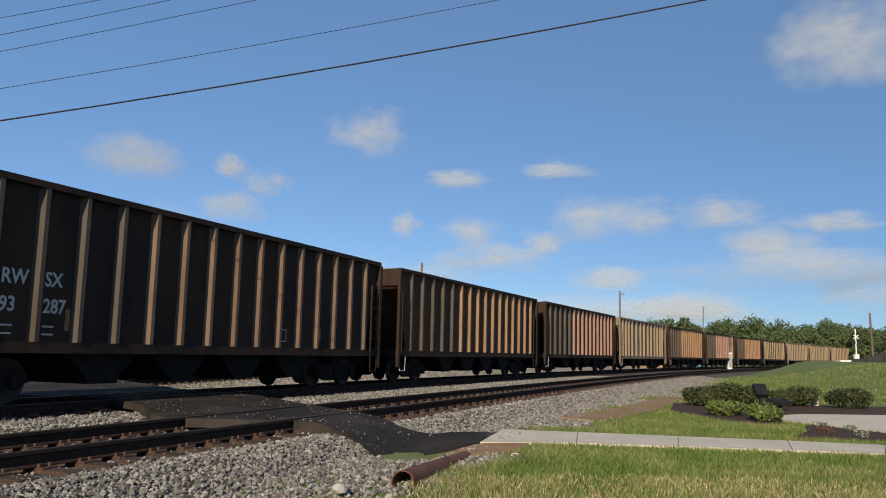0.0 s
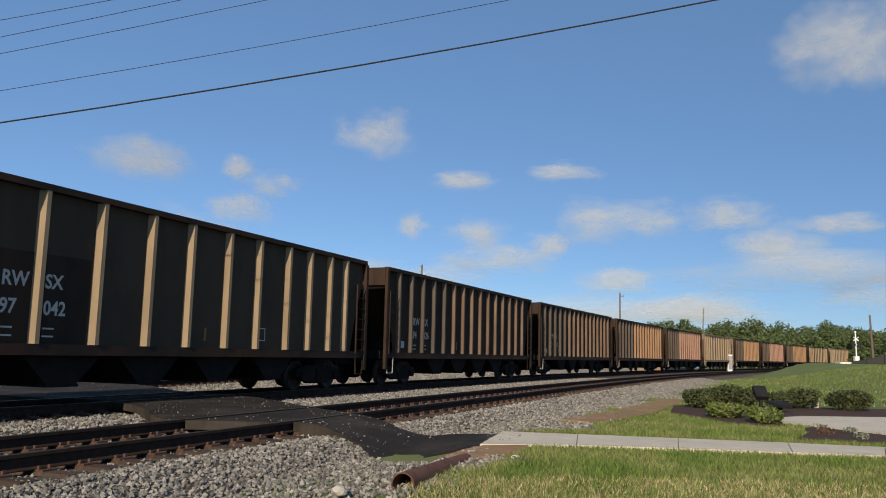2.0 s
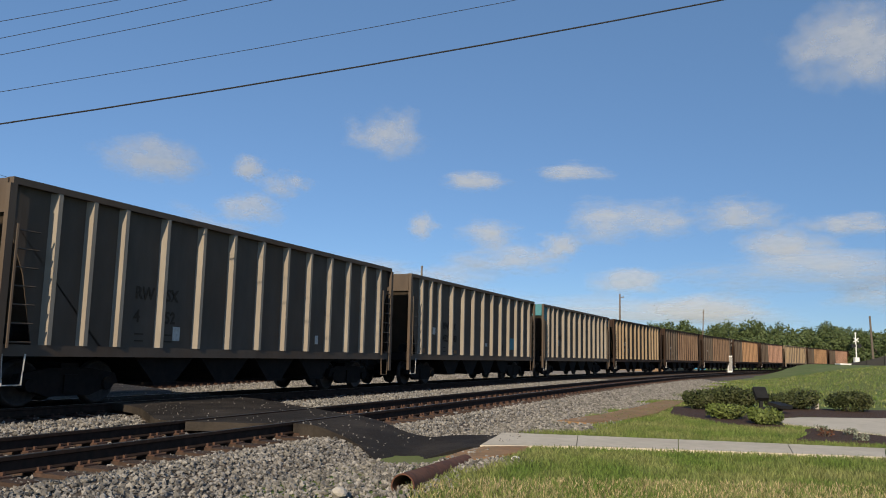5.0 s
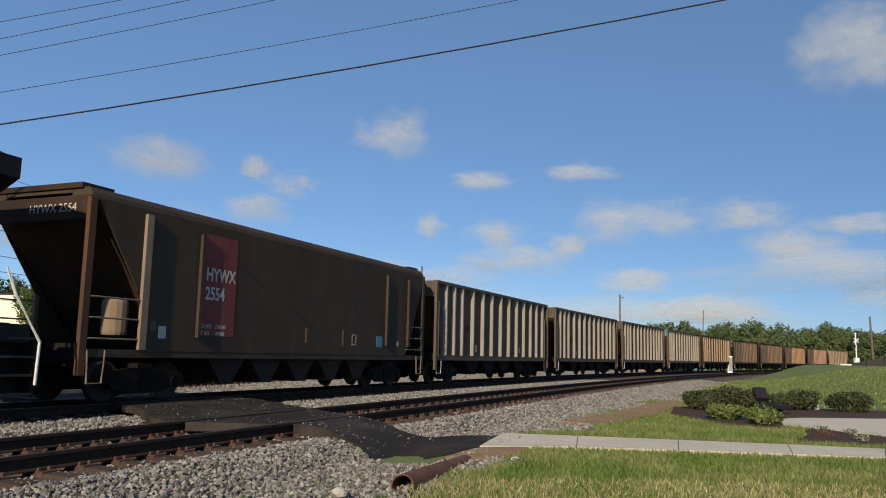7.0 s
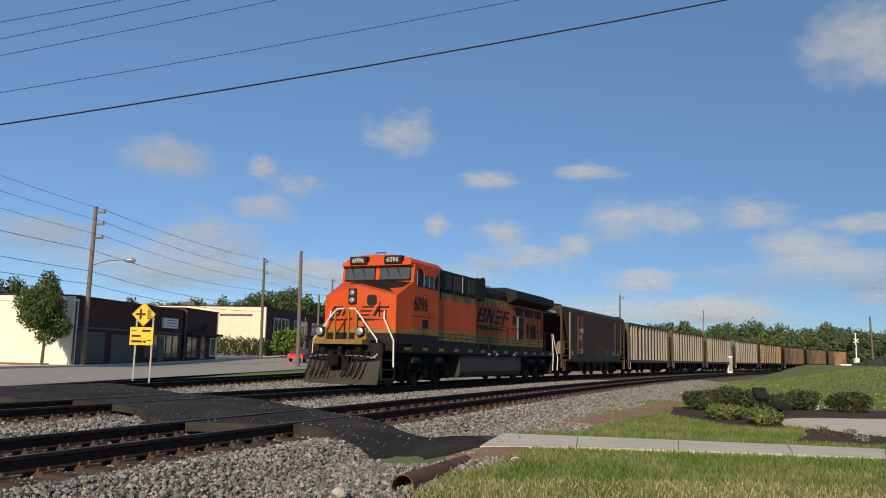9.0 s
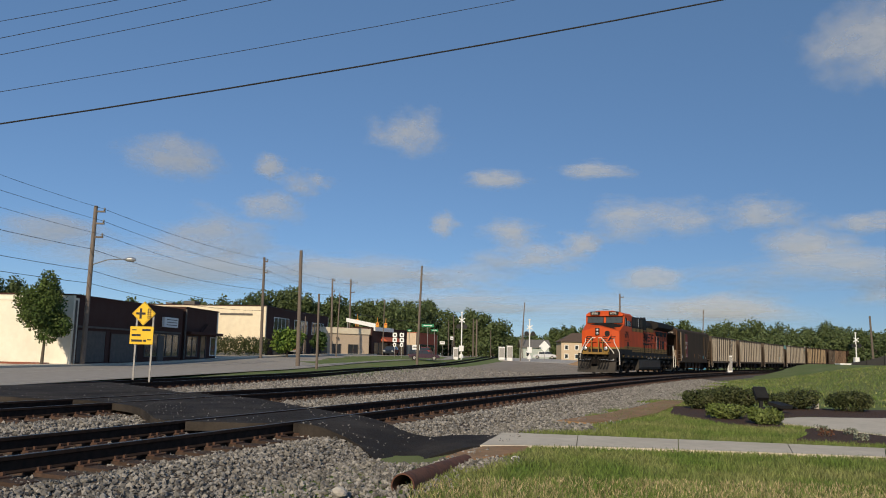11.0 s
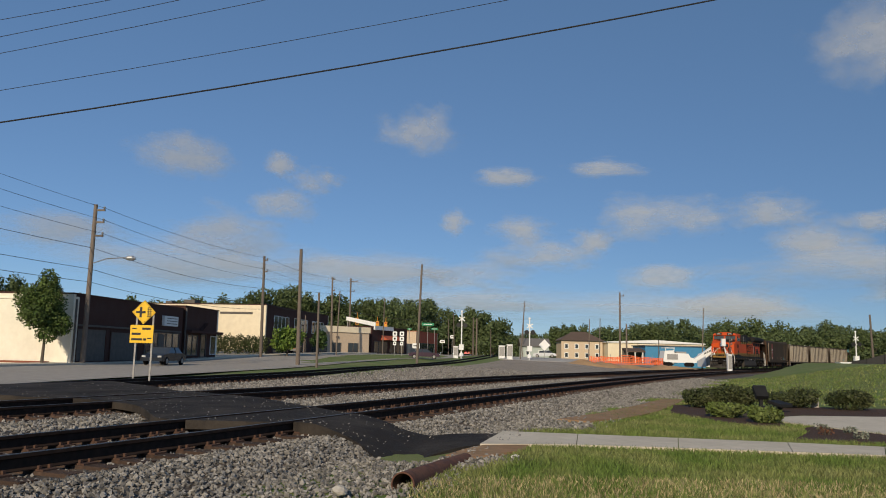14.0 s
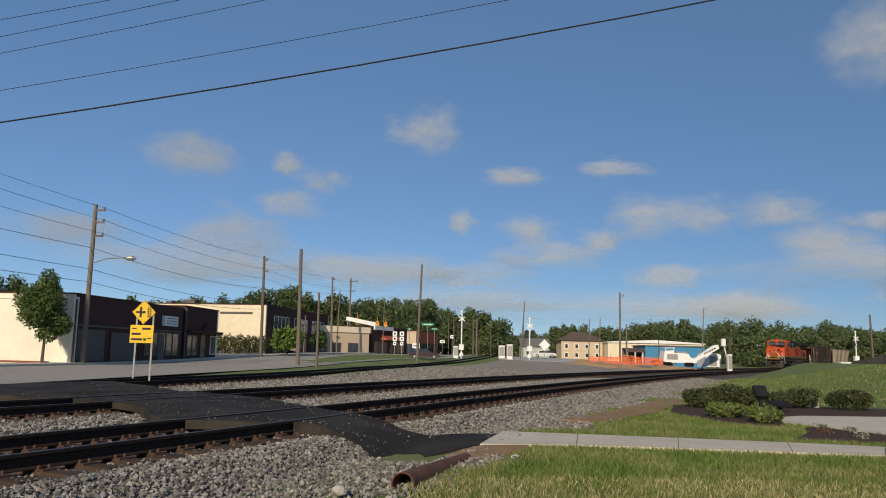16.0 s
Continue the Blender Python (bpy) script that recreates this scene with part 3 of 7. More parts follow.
def build_covered_hopper():
    car = thing("covered_hopper", "dark taupe smooth-sided hopper car with a faded red panel", "railway car")
    h, top = 7.7, 4.22
    for side in (-1, 1):
        y0, y1 = sorted((side * 1.45, side * 1.48))
        k = Kit().slab([(-h + 1.45, SILL), (h - 1.45, SILL), (h - 0.9, 1.9), (h - 0.2, TOP - 0.5), (h - 0.1, TOP), (-h + 1.45, TOP)], y0, y1)
        part("side_sheet", k, P_DARKGREY, car)
        k = Kit().slab([(-h + 0.1, TOP), (-h + 1.45, TOP), (-h + 1.45, 2.2), (-h + 1.3, 2.3)], y0, y1)
        part("end_gusset", k, P_DARKGREY, car)
        k = Kit().cut([(side * 1.48, TOP - 0.02), (side * 1.44, TOP + 0.10), (side * 1.32, top), (side * 0.9, top), (side * 0.9, TOP - 0.02)], -h, h)
        part("roof_edge", k, P_DARKGREY, car)
        part("side_sill", Kit().box(-h, side * 1.35, SILL - 0.14, h, side * 1.47, SILL + 0.02), P_DARKGREY, car)
        # the broad rib wears tan instead of taupe, to look caught by the sun
        for x, w, m in ((-h + 1.45, 0.09, P_TAN), (-4.55, 0.05, P_DARKGREY), (4.75, 0.05, P_DARKGREY), (h - 1.3, 0.05, P_DARKGREY)):
            a, b = sorted((side * 1.48, side * 1.56))
            part("rib", Kit().box(x - w, a, SILL + 0.02 if w > 0.06 else 1.4, x + w, b, TOP - 0.1 if w > 0.06 else TOP - 0.25), m, car)
        for e in (-1, 1):
            part("corner_post", Kit().box(e * h - 0.08, side * 1.45 - 0.05, 0.6, e * h + 0.08, side * 1.45 + 0.05, TOP), P_BROWN if e < 0 else P_DARKGREY, car)
            k = Kit()
            for z in (1.3, 1.7, 2.1):
                k.rod((e * (h - 0.1), side * 1.5, z), (e * (h - 1.4), side * 1.5, z), 0.018, n=6)
            k.line([(e * (h - 0.1), side * 1.5, SILL), (e * (h - 0.14), side * 1.5, 0.45), (e * (h - 0.5), side * 1.5, 0.45), (e * (h - 0.54), side * 1.5, SILL)], 0.02)
            part("grab_rail", k, P_TAN, car)
    part("roof", Kit().cut([(-0.95, top - 0.03), (-0.4, top + 0.05), (0.4, top + 0.05), (0.95, top - 0.03), (0.95, top - 0.1), (-0.95, top - 0.1)], -h, h), P_DARKGREY, car)
    for e in (-1, 1):
        part("slope_sheet", Kit().slab([(e * (h - 0.1), TOP), (e * (h - 0.02), TOP), (e * (h - 2.6), SILL), (e * (h - 2.68), SILL)], -1.45, 1.45), P_BLACK, car)
        part("end_panel", Kit().box(e * h - 0.04, -1.45, TOP - 0.42, e * h + 0.04, 1.45, TOP + 0.05), P_BLACK, car)
        part("hatch_lip", Kit().box(e * (h - 0.35) - 0.4, -1.2, top - 0.02, e * (h - 0.35) + 0.4, 1.2, top + 0.09), P_BLACK, car)
        k = Kit().box(e * h - 0.08, -1.45, 0.92, e * h + 0.08, 1.45, 1.2).box(min(e * 5.0, e * h), -0.25, 0.78, max(e * 5.0, e * h), 0.25, 1.1)
        part("end_frame", k, M_UNDER, car)
        c = new("coupler", COUPLER)
        c.parent, c.matrix_basis = car, pose(e * (h + 0.4), 0, 0, 0, 0, 0 if e > 0 else 180)
        add_truck(car, e * 5.6)
        part("brake_reservoir", Kit().turned([(0.05, -0.4), (0.24, -0.36), (0.26, -0.3), (0.26, 0.3), (0.24, 0.36), (0.05, 0.4)], "z", 14, pose(e * 6.5, -1.0, 1.75)), P_TAN, car)
    for x in (-3.2, -1.6, 0, 1.6, 3.2):
        k = Kit().slab([(x - 0.78, SILL - 0.05), (x + 0.78, SILL - 0.05), (x + 0.2, 0.36), (x - 0.2, 0.36)], -1.3, 1.3).box(x - 0.26, -1.32, 0.34, x + 0.26, 1.32, 0.42)
        part("hopper_bay", k, P_BLACK, car)
    part("centre_sill", Kit().box(-5.6, -0.2, 0.7, 5.6, 0.2, 1.05), M_UNDER, car)
    M_RED = material("faded_red_panel", (0.20, 0.035, 0.035), (0.15, 0.028, 0.028), scale=3, rough=0.8, dirt=(0.12, 0.07, 0.055), dirt_scale=1.2)
    part("red_panel", Kit().box(-4.42, -1.486, 1.45, -3.25, -1.481, TOP - 0.22), M_RED, car, "faded red painted panel")
    lettering("car_mark", "HYWX", 0.42, M_WHITE, car, on_side(-4.35, 2.72, -1.488), "white stencilled car mark", weight=0.008, squeeze=0.82)
    lettering("car_mark", "2554", 0.42, M_WHITE, car, on_side(-4.35, 2.28, -1.488), "white stencilled car number", weight=0.008, squeeze=0.82)
    lettering("load_mark", "LD LMT   230100", 0.13, M_WHITE, car, on_side(-4.5, 1.62, -1.488), "small white load stencil")
    lettering("load_mark", "LT WT     49900", 0.13, M_WHITE, car, on_side(-4.5, 1.46, -1.488), "small white load stencil")
    lettering("end_mark", "HYWX 2554", 0.24, M_WHITE, car, pose(-h - 0.044, 0.2, TOP - 0.26, 90, 0, -90), "white car mark on the end panel")
    for x, z, w, hh, m in ((-5.75, 1.35, 0.22, 0.26, M_WHITE), (-6.0, 1.5, 0.18, 0.2, P_GREY), (4.1, 1.35, 0.4, 0.35, M_TEAL), (-0.1, 1.4, 0.08, 0.4, P_ORANGE), (1.9, 1.35, 0.09, 0.45, P_ORANGE), (5.6, 1.4, 0.12, 0.16, M_WHITE)):
        part("stencil_patch", Kit().box(x, -1.486, z, x + w, -1.481, z + hh), m, car)
    for st in stencil(2.5, 1.38):
        x, z, w, hh, m = st
        part("stencil_frame", Kit().box(x, -1.486, z, x + w, -1.481, z + hh), m, car)
    return car


train.append((build_covered_hopper(), 7.75))
# ---------- locomotive ----------
L_ORANGE = material("locomotive_orange", (0.57, 0.077, 0.013), (0.48, 0.064, 0.012), scale=1.5, rough=0.6, spec=0.2, dirt=(0.26, 0.055, 0.016), dirt_scale=1.2, dirt_amount=0.35, stretch=(1, 1, 0.4))
L_BLACK = material("locomotive_black", (0.012, 0.011, 0.011), (0.009, 0.009, 0.009), scale=4, rough=0.7, spec=0.2, dirt=(0.028, 0.022, 0.018), dirt_scale=1.5)
L_YELLOW = material("stripe_yellow", (0.27, 0.155, 0.025), (0.20, 0.115, 0.02), scale=3, rough=0.6, dirt=(0.20, 0.12, 0.05), dirt_scale=2)
L_GREY = material("tank_grey", (0.045, 0.04, 0.034), (0.032, 0.029, 0.026), scale=3, rough=0.8, dirt=(0.07, 0.054, 0.04), dirt_scale=1.5)
L_WHITE = material("handrail_white", (0.72, 0.70, 0.66), (0.6, 0.58, 0.54), scale=10, rough=0.6)
L_GLASS = glass("cab_glass", (0.06, 0.07, 0.07), 0.05)
L_SIDEGLASS = material("shaded_side_glass", (0.02, 0.022, 0.022), (0.016, 0.018, 0.018), scale=4, rough=0.2, spec=0.15)
L_CHROME = material("bright_steel", (0.55, 0.55, 0.54), (0.4, 0.4, 0.4), scale=8, rough=0.35, metal=0.8)


def rail_post(k, x, y, z0, z1, r=0.02):
    k.rod((x, y, z0), (x, y, z1), r, n=6)


def build_locomotive():
    """x along the track; the nose points to -x. The near side is -y."""
    lo = thing("diesel_locomotive", "orange, black and yellow diesel locomotive trailing the coal train", "locomotive")
    deck = 1.50
    # frame and walkway
    part("frame", Kit().box(-9.4, -1.42, 1.18, 10.2, 1.42, deck).box(-8.5, -0.9, 0.85, 9.2, 0.9, 1.18), L_BLACK, lo)
    for side in (-1, 1):
        a, b = sorted((side * 1.40, side * 1.52))
        part("walkway_edge", Kit().box(-8.2, a, 1.22, 9.7, b, deck + 0.01), L_BLACK, lo)
        for x in frange(-8.6, 9.0, 12):
            a, b = sorted((side * 1.52, side * 1.526))
            part("reflector", Kit().box(x - 0.22, a, 1.29, x + 0.22, b, 1.40), L_YELLOW, lo)
    # nose: a broad five-sided front, slightly pointed, its top rising to the windscreens
    w = 1.5
    nose = Kit()
    nose.add([(-9.38, -1.44, deck), (-9.6, 0, deck), (-9.38, 1.44, deck), (-8.2, w, deck), (-8.2, -w, deck),
              (-9.38, -1.44, 3.16), (-9.62, 0, 3.52), (-9.38, 1.44, 3.16), (-8.2, w, 3.74), (-8.22, 0, 3.84), (-8.2, -w, 3.74)],
             [(0, 5, 6, 1), (1, 6, 7, 2), (0, 4, 10, 5), (2, 7, 8, 3), (5, 10, 9, 6), (6, 9, 8, 7), (3, 8, 9, 10, 4), (0, 1, 2, 3, 4)])
    part("nose", nose, L_ORANGE, lo, "orange slanted nose")
    g = Kit().add([(-9.1, -1.22, 3.304), (-9.3, 0, 3.60), (-9.1, 1.22, 3.304), (-8.26, 1.42, 3.728), (-8.26, 0, 3.847), (-8.26, -1.42, 3.728)], [(0, 5, 4, 1), (1, 4, 3, 2)])
    part("glare_panel", g, L_BLACK, lo, "black anti-glare panel")
    part("cab", Kit().slab([(-8.2, deck), (-5.95, deck), (-5.95, 4.46), (-8.1, 4.46), (-8.2, 3.76)], -w, w), L_ORANGE, lo, "orange crew cab")
    part("cab_roof", Kit().cut([(-w, 4.44), (-1.25, 4.64), (-0.6, 4.77), (0.6, 4.77), (1.25, 4.64), (w, 4.44)], -8.2, -5.6), L_ORANGE, lo)
    part("brow", Kit().slab([(-8.16, 4.30), (-8.34, 4.36), (-8.3, 4.5), (-8.05, 4.5)], -w + 0.06, w - 0.06), L_ORANGE, lo)
    for y0, y1 in ((-1.36, -0.1), (0.1, 1.36)):
        pane = Kit().add([(-8.235, y0, 3.84), (-8.235, y1, 3.84), (-8.165, y1, 4.30), (-8.165, y0, 4.30), (-8.18, y0, 3.84), (-8.18, y1, 3.84), (-8.10, y1, 4.30), (-8.10, y0, 4.30)],
                         [(0, 1, 2, 3), (4, 7, 6, 5), (0, 4, 5, 1), (3, 2, 6, 7), (0, 3, 7, 4), (1, 5, 6, 2)])
        ws = part("windscreen", pane, L_GLASS, lo, "dark windscreen pane")
        part("gasket", Kit().line([(-8.24, y0, 3.83), (-8.24, y1, 3.83), (-8.17, y1, 4.31), (-8.17, y0, 4.31), (-8.24, y0, 3.83)], 0.026), L_BLACK, ws)
        ym = (y0 + y1) / 2
        for dy in (-0.2, 0.25):
            part("wiper", Kit().line([(-8.30, ym + dy + 0.1, 4.36), (-8.25, ym + dy + 0.02, 4.12), (-8.27, ym + dy - 0.06, 3.95)], 0.012), L_BLACK, ws)
    for side in (-1, 1):
        a, b = sorted((side * (w - 0.02), side * (w + 0.012)))
        part("side_window", Kit().box(-7.95, a, 3.62, -6.1, b, 4.26), L_BLACK, lo, "dark cab side window band")
        a, b = sorted((side * (w + 0.012), side * (w + 0.02)))
        for x0, x1 in ((-7.3, -6.95), (-6.9, -6.55)):
            part("window_pane", Kit().box(x0, a, 3.66, x1, b, 4.08), L_SIDEGLASS, lo)
        for x in (-7.92, -7.36, -6.92, -6.5):
            part("window_post", Kit().box(x - 0.025, a, 3.63, x + 0.025, b + 0.01, 4.2), L_CHROME, lo)
        part("sunshade", Kit().slab([(-7.55, 4.27), (-6.2, 4.27), (-6.45, 4.02), (-7.4, 4.05)], min(side * 1.53, side * 1.56), max(side * 1.53, side * 1.56)), L_ORANGE, lo)
        a, b = sorted((side * w, side * (w + 0.006)))
        part("stripe", Kit().box(-8.2, a, 1.86, -5.95, b, 2.10), L_YELLOW, lo)
        part("lower_band", Kit().box(-8.2, a, deck, -5.95, b, 1.86), L_BLACK, lo)
        part("battery_door", Kit().box(-7.4, a, 1.80, -6.9, b + 0.01, 2.42), L_BLACK, lo)
        part("panel_seam", Kit().box(-8.3, a, 2.52, -6.3, b, 2.535), L_BLACK, lo)
    # nose stripes follow the front's point
    for z0, z1, mt, d in ((1.86, 1.99, L_YELLOW, 0.006), (deck, 1.86, L_BLACK, 0.006)):
        for sg in (-1, 1):
            k = Kit().add([(-9.38 - d, sg * 1.445, z0), (-9.60 - d, 0, z0), (-9.60 - d, 0, z1), (-9.38 - d, sg * 1.445, z1), (-9.37, sg * 1.445, z0), (-9.58, 0, z0), (-9.58, 0, z1), (-9.37, sg * 1.445, z1)],
                          [(0, 1, 2, 3), (4, 7, 6, 5), (3, 2, 6, 7), (0, 4, 5, 1)])
            part("nose_stripe", k, mt, lo)
            k = Kit().add([(-9.38, sg * 1.447, z0), (-8.2, sg * 1.507, z0), (-8.2, sg * 1.507, z1), (-9.38, sg * 1.447, z1), (-9.38, sg * 1.44, z0), (-8.2, sg * 1.50, z0), (-8.2, sg * 1.50, z1), (-9.38, sg * 1.44, z1)],
                          [(0, 1, 2, 3), (4, 7, 6, 5), (3, 2, 6, 7), (0, 4, 5, 1)])
            part("nose_side_stripe", k, mt, lo)
    # hood behind the cab
    part("hood", Kit().box(-5.95, -0.98, deck, 9.3, 0.98, 4.05), L_ORANGE, lo, "long orange engine hood")
    part("equipment_cabinet", Kit().box(-5.95, -1.42, deck, -1.95, 1.42, 3.30), L_ORANGE, lo, "orange equipment cabinet behind the cab")
    part("brake_housing", Kit().bevel_box(-5.9, -1.38, 3.58, -0.7, 1.38, 4.47, 0.06), L_BLACK, lo, "black dynamic brake housing")
    for side in (-1, 1):
        for x0, x1, yy in ((-5.95, -1.95, 1.42), (-1.95, 9.3, 0.98)):
            a, b = sorted((side * yy, side * (yy + 0.006)))
            part("stripe", Kit().box(x0, a, 1.70, x1, b, 2.10), L_YELLOW, lo)
            part("lower_band", Kit().box(x0, a, deck + 0.012, x1, b, 1.70), L_BLACK, lo)
            for x in frange(x0 + 0.6, x1 - 0.4, 5):
                part("stripe_seam", Kit().box(x - 0.015, side * yy - 0.01, deck, x + 0.015, side * yy + 0.012, 2.0), L_BLACK, lo)
            for z in (1.83, 1.97):
                part("stripe_line", Kit().box(x0 + 0.05, side * yy - 0.009, z - 0.012, x1 - 0.05, side * yy + 0.009, z + 0.012), L_BLACK, lo)
        a, b = sorted((side * 0.98, side * 1.395))
        part("upper_stripe", Kit().box(-5.9, a, 3.31, -1.95, b, 3.58), L_YELLOW, lo, "yellow stripe below the brake housing")
        a, b = sorted((side * 0.98, side * 0.99))
        part("upper_stripe", Kit().box(-1.95, a, 3.50, 3.7, b, 3.82), L_YELLOW, lo)
        part("upper_band", Kit().box(-1.95, a, 3.82, 3.3, b, 4.06), L_BLACK, lo)
        k = Kit().line([(-5.8, side * 1.44, 3.72), (-2.0, side * 1.44, 3.72)], 0.02)
        for x in (-5.7, -4.4, -3.1, -2.0):
            k.rod((x, side * 1.44, 3.3), (x, side * 1.44, 3.75), 0.025, n=6)
        part("catwalk_rail", k, L_BLACK, lo)
        for x in frange(-1.6, 2.7, 8):
            part("hood_seam", Kit().box(x - 0.012, side * 0.99 - 0.006, 3.45, x + 0.012, side * 0.99 + 0.006, 4.05), L_BLACK, lo)
        for x in frange(-1.4, 9.0, 13):
            part("door_seam", Kit().box(x - 0.01, side * 0.985 - 0.006, 2.0, x + 0.01, side * 0.985 + 0.006, 3.35), L_BLACK, lo)
        part("hood_door", Kit().box(5.0, side * 0.985 - 0.008, 2.05, 5.75, side * 0.985 + 0.008, 3.15), L_BLACK, lo)
        part("door_post", Kit().box(4.9, side * 0.985 - 0.02, 2.0, 4.98, side * 0.985 + 0.02, 3.2), L_CHROME, lo)
        for x in (6.3, 6.9, 7.5):
            part("hood_vent", Kit().box(x, side * 0.985 - 0.008, 2.1, x + 0.4, side * 0.985 + 0.008, 2.85), L_BLACK, lo)
        part("grille", Kit().box(4.1, side * 0.985 - 0.01, 2.75, 4.55, side * 0.985 + 0.01, 3.2), L_BLACK, lo)
        for x0, x1 in ((4.4, 5.6), (5.9, 7.3), (7.6, 8.8)):
            part("radiator_opening", Kit().slab([(x0 + 0.25, 3.25), (x1, 3.25), (x1 + 0.2, 3.65), (x0, 3.65)], side * 0.99 - 0.012, side * 0.99 + 0.012), L_BLACK, lo)
        for x in (-4.9, -3.9, -2.4):
            part("grille", Kit().box(x - 0.35, side * 1.38 - 0.012, 3.72, x + 0.35, side * 1.38 + 0.012, 4.36), L_GREY, lo)
        part("grille_post", Kit().box(-3.42, side * 1.38 - 0.02, 3.7, -3.36, side * 1.38 + 0.02, 4.38), L_CHROME, lo)
    part("roof_cover", Kit().cut([(-1.0, 4.05), (-0.85, 4.34), (0.85, 4.34), (1.0, 4.05)], -0.7, 3.25), L_BLACK, lo)
    for y in (-0.85, -0.6, -0.35):
        part("horn", Kit().turned([(0.06, -0.25), (0.07, 0.05), (0.15, 0.2)], "x", 10, pose(-0.75, y - 0.3, 4.52)), L_BLACK, lo)
    part("exhaust_stack", Kit().turned([(0.5, 4.3), (0.46, 4.48), (0.4, 4.48), (0.36, 4.36)], "z", 16, pose(2.2, 0, 0.06)), L_CHROME, lo, "bright steel exhaust stack")
    rad = Kit().cut([(-1.5, 4.0), (-1.5, 4.36), (-1.1, 4.47), (-0.9, 4.55), (0.9, 4.55), (1.1, 4.47), (1.5, 4.36), (1.5, 4.0), (1.0, 3.75), (-1.0, 3.75)], 3.25, 9.65)
    part("radiator_housing", rad, L_BLACK, lo, "flared black radiator housing")
    part("rear_wall", Kit().box(9.3, -0.96, deck, 9.42, 0.96, 3.6), L_BLACK, lo)
    # fuel tank
    part("fuel_tank", Kit().cut([(-1.46, 1.16), (-1.5, 0.5), (-1.44, 0.34), (-1.3, 0.25), (1.3, 0.25), (1.44, 0.34), (1.5, 0.5), (1.46, 1.16)], -3.75, 3.95), L_GREY, lo, "grey fuel tank")
    for x in (-0.6, 0.4, 2.8):
        part("filler_cap", Kit().rod((x, -1.44, 1.2), (x, -1.58, 1.25), 0.06, n=8), L_CHROME, lo)
    # trucks
    for cx in (-6.6, 6.9):
        tr = part("truck", Kit().box(cx - 2.2, -0.3, 0.5, cx + 2.2, 0.3, 0.95).box(cx - 0.25, -1.1, 0.5, cx + 0.25, 1.1, 0.9), M_UNDER, lo)
        # motor-like dark boxes, added to fill the gap beneath where shade lies
        for x in (-2.0, 0, 2.0):
            part("traction_motor", Kit().bevel_box(cx + x - 0.7, -0.66, 0.16, cx + x + 0.7, 0.66, 0.95, 0.1), M_UNDER, tr)
        for side in (-1, 1):
            f = Kit().slab([(cx - 2.6, 0.55), (cx - 2.5, 0.85), (cx - 1.1, 0.98), (cx + 1.1, 0.98), (cx + 2.5, 0.85), (cx + 2.6, 0.55), (cx + 2.2, 0.45), (cx + 1.0, 0.62), (cx - 1.0, 0.62), (cx - 2.2, 0.45)], side * 1.12 - 0.09, side * 1.12 + 0.09)
            for x in (-2.0, 0, 2.0):
                f.slab([(cx + x - 0.26, 0.24), (cx + x + 0.26, 0.24), (cx + x + 0.2, 0.72), (cx + x - 0.2, 0.72)], side * 1.15 - 0.12, side * 1.15 + 0.12)
                f.rod((cx + x, side * 1.2, 0.52), (cx + x, side * 1.33, 0.52), 0.17, n=10)
            for x in (-1.0, 1.0):
                f.turned([(0.13, 0.55), (0.13, 0.92)], "z", 8, pose(cx + x - 0.45, side * 1.22, 0)).turned([(0.13, 0.55), (0.13, 0.92)], "z", 8, pose(cx + x + 0.45, side * 1.22, 0))
            part("side_frame", f, M_UNDER, tr)
            part("brake_cylinder", Kit().rod((cx - 1.3, side * 1.3, 0.95), (cx - 0.7, side * 1.3, 0.95), 0.12, n=10).rod((cx + 0.7, side * 1.3, 0.95), (cx + 1.3, side * 1.3, 0.95), 0.12, n=10), L_GREY, tr)
            for x in (-2.0, 0, 2.0):
                wh = new("wheel", WHEEL)
                wh.parent, wh.matrix_basis = tr, Matrix.LocRotScale((cx + x, side * 0.775, 0.5), Euler((0, 0, 0 if side > 0 else math.pi)), (1.18, 1, 1.18))
    # pilot, plow, steps, coupler
    part("pilot", Kit().box(-10.35, -1.40, 0.75, -10.15, 1.40, deck), L_BLACK, lo)
    part("platform", Kit().box(-10.4, -1.05, 1.40, -9.4, 1.05, deck + 0.02), L_BLACK, lo)
    plow = Kit().add([(-10.35, -1.42, 0.90), (-10.55, -1.42, 0.12), (-10.95, 0, 0.12), (-10.55, 1.42, 0.12), (-10.35, 1.42, 0.90), (-10.62, 0, 0.80),
                      (-10.25, -1.42, 0.90), (-10.45, -1.42, 0.12), (-10.82, 0, 0.12), (-10.45, 1.42, 0.12), (-10.25, 1.42, 0.90), (-10.5, 0, 0.80)],
                     [(0, 1, 2, 5), (5, 2, 3, 4), (6, 11, 8, 7), (11, 10, 9, 8), (0, 5, 11, 6), (5, 4, 10, 11), (1, 7, 8, 2), (2, 8, 9, 3), (0, 6, 7, 1), (4, 3, 9, 10)])
    part("plow", plow, L_GREY, lo, "dark grey snow plow")
    for y in (-1.0, -0.8, -0.58, -0.4, 0.4, 0.58, 0.8, 1.0):
        part("brake_hose", Kit().line([(-10.38, y, 1.2), (-10.7, y, 1.1), (-10.85, y + 0.05, 0.65), (-10.95, y + 0.12, 0.45), (-10.9, y + 0.16, 0.4)], 0.035), L_BLACK, lo)
    for y, z, r in ((-0.7, 1.25, 0.12), (0.7, 1.22, 0.12), (-0.35, 1.15, 0.09), (0.35, 1.15, 0.1), (0.0, 1.3, 0.1)):
        part("air_fitting", Kit().turned([(r * 0.5, -0.25), (r, -0.2), (r, 0.1)], "x", 10, pose(-10.42, y, z)), M_UNDER, lo)
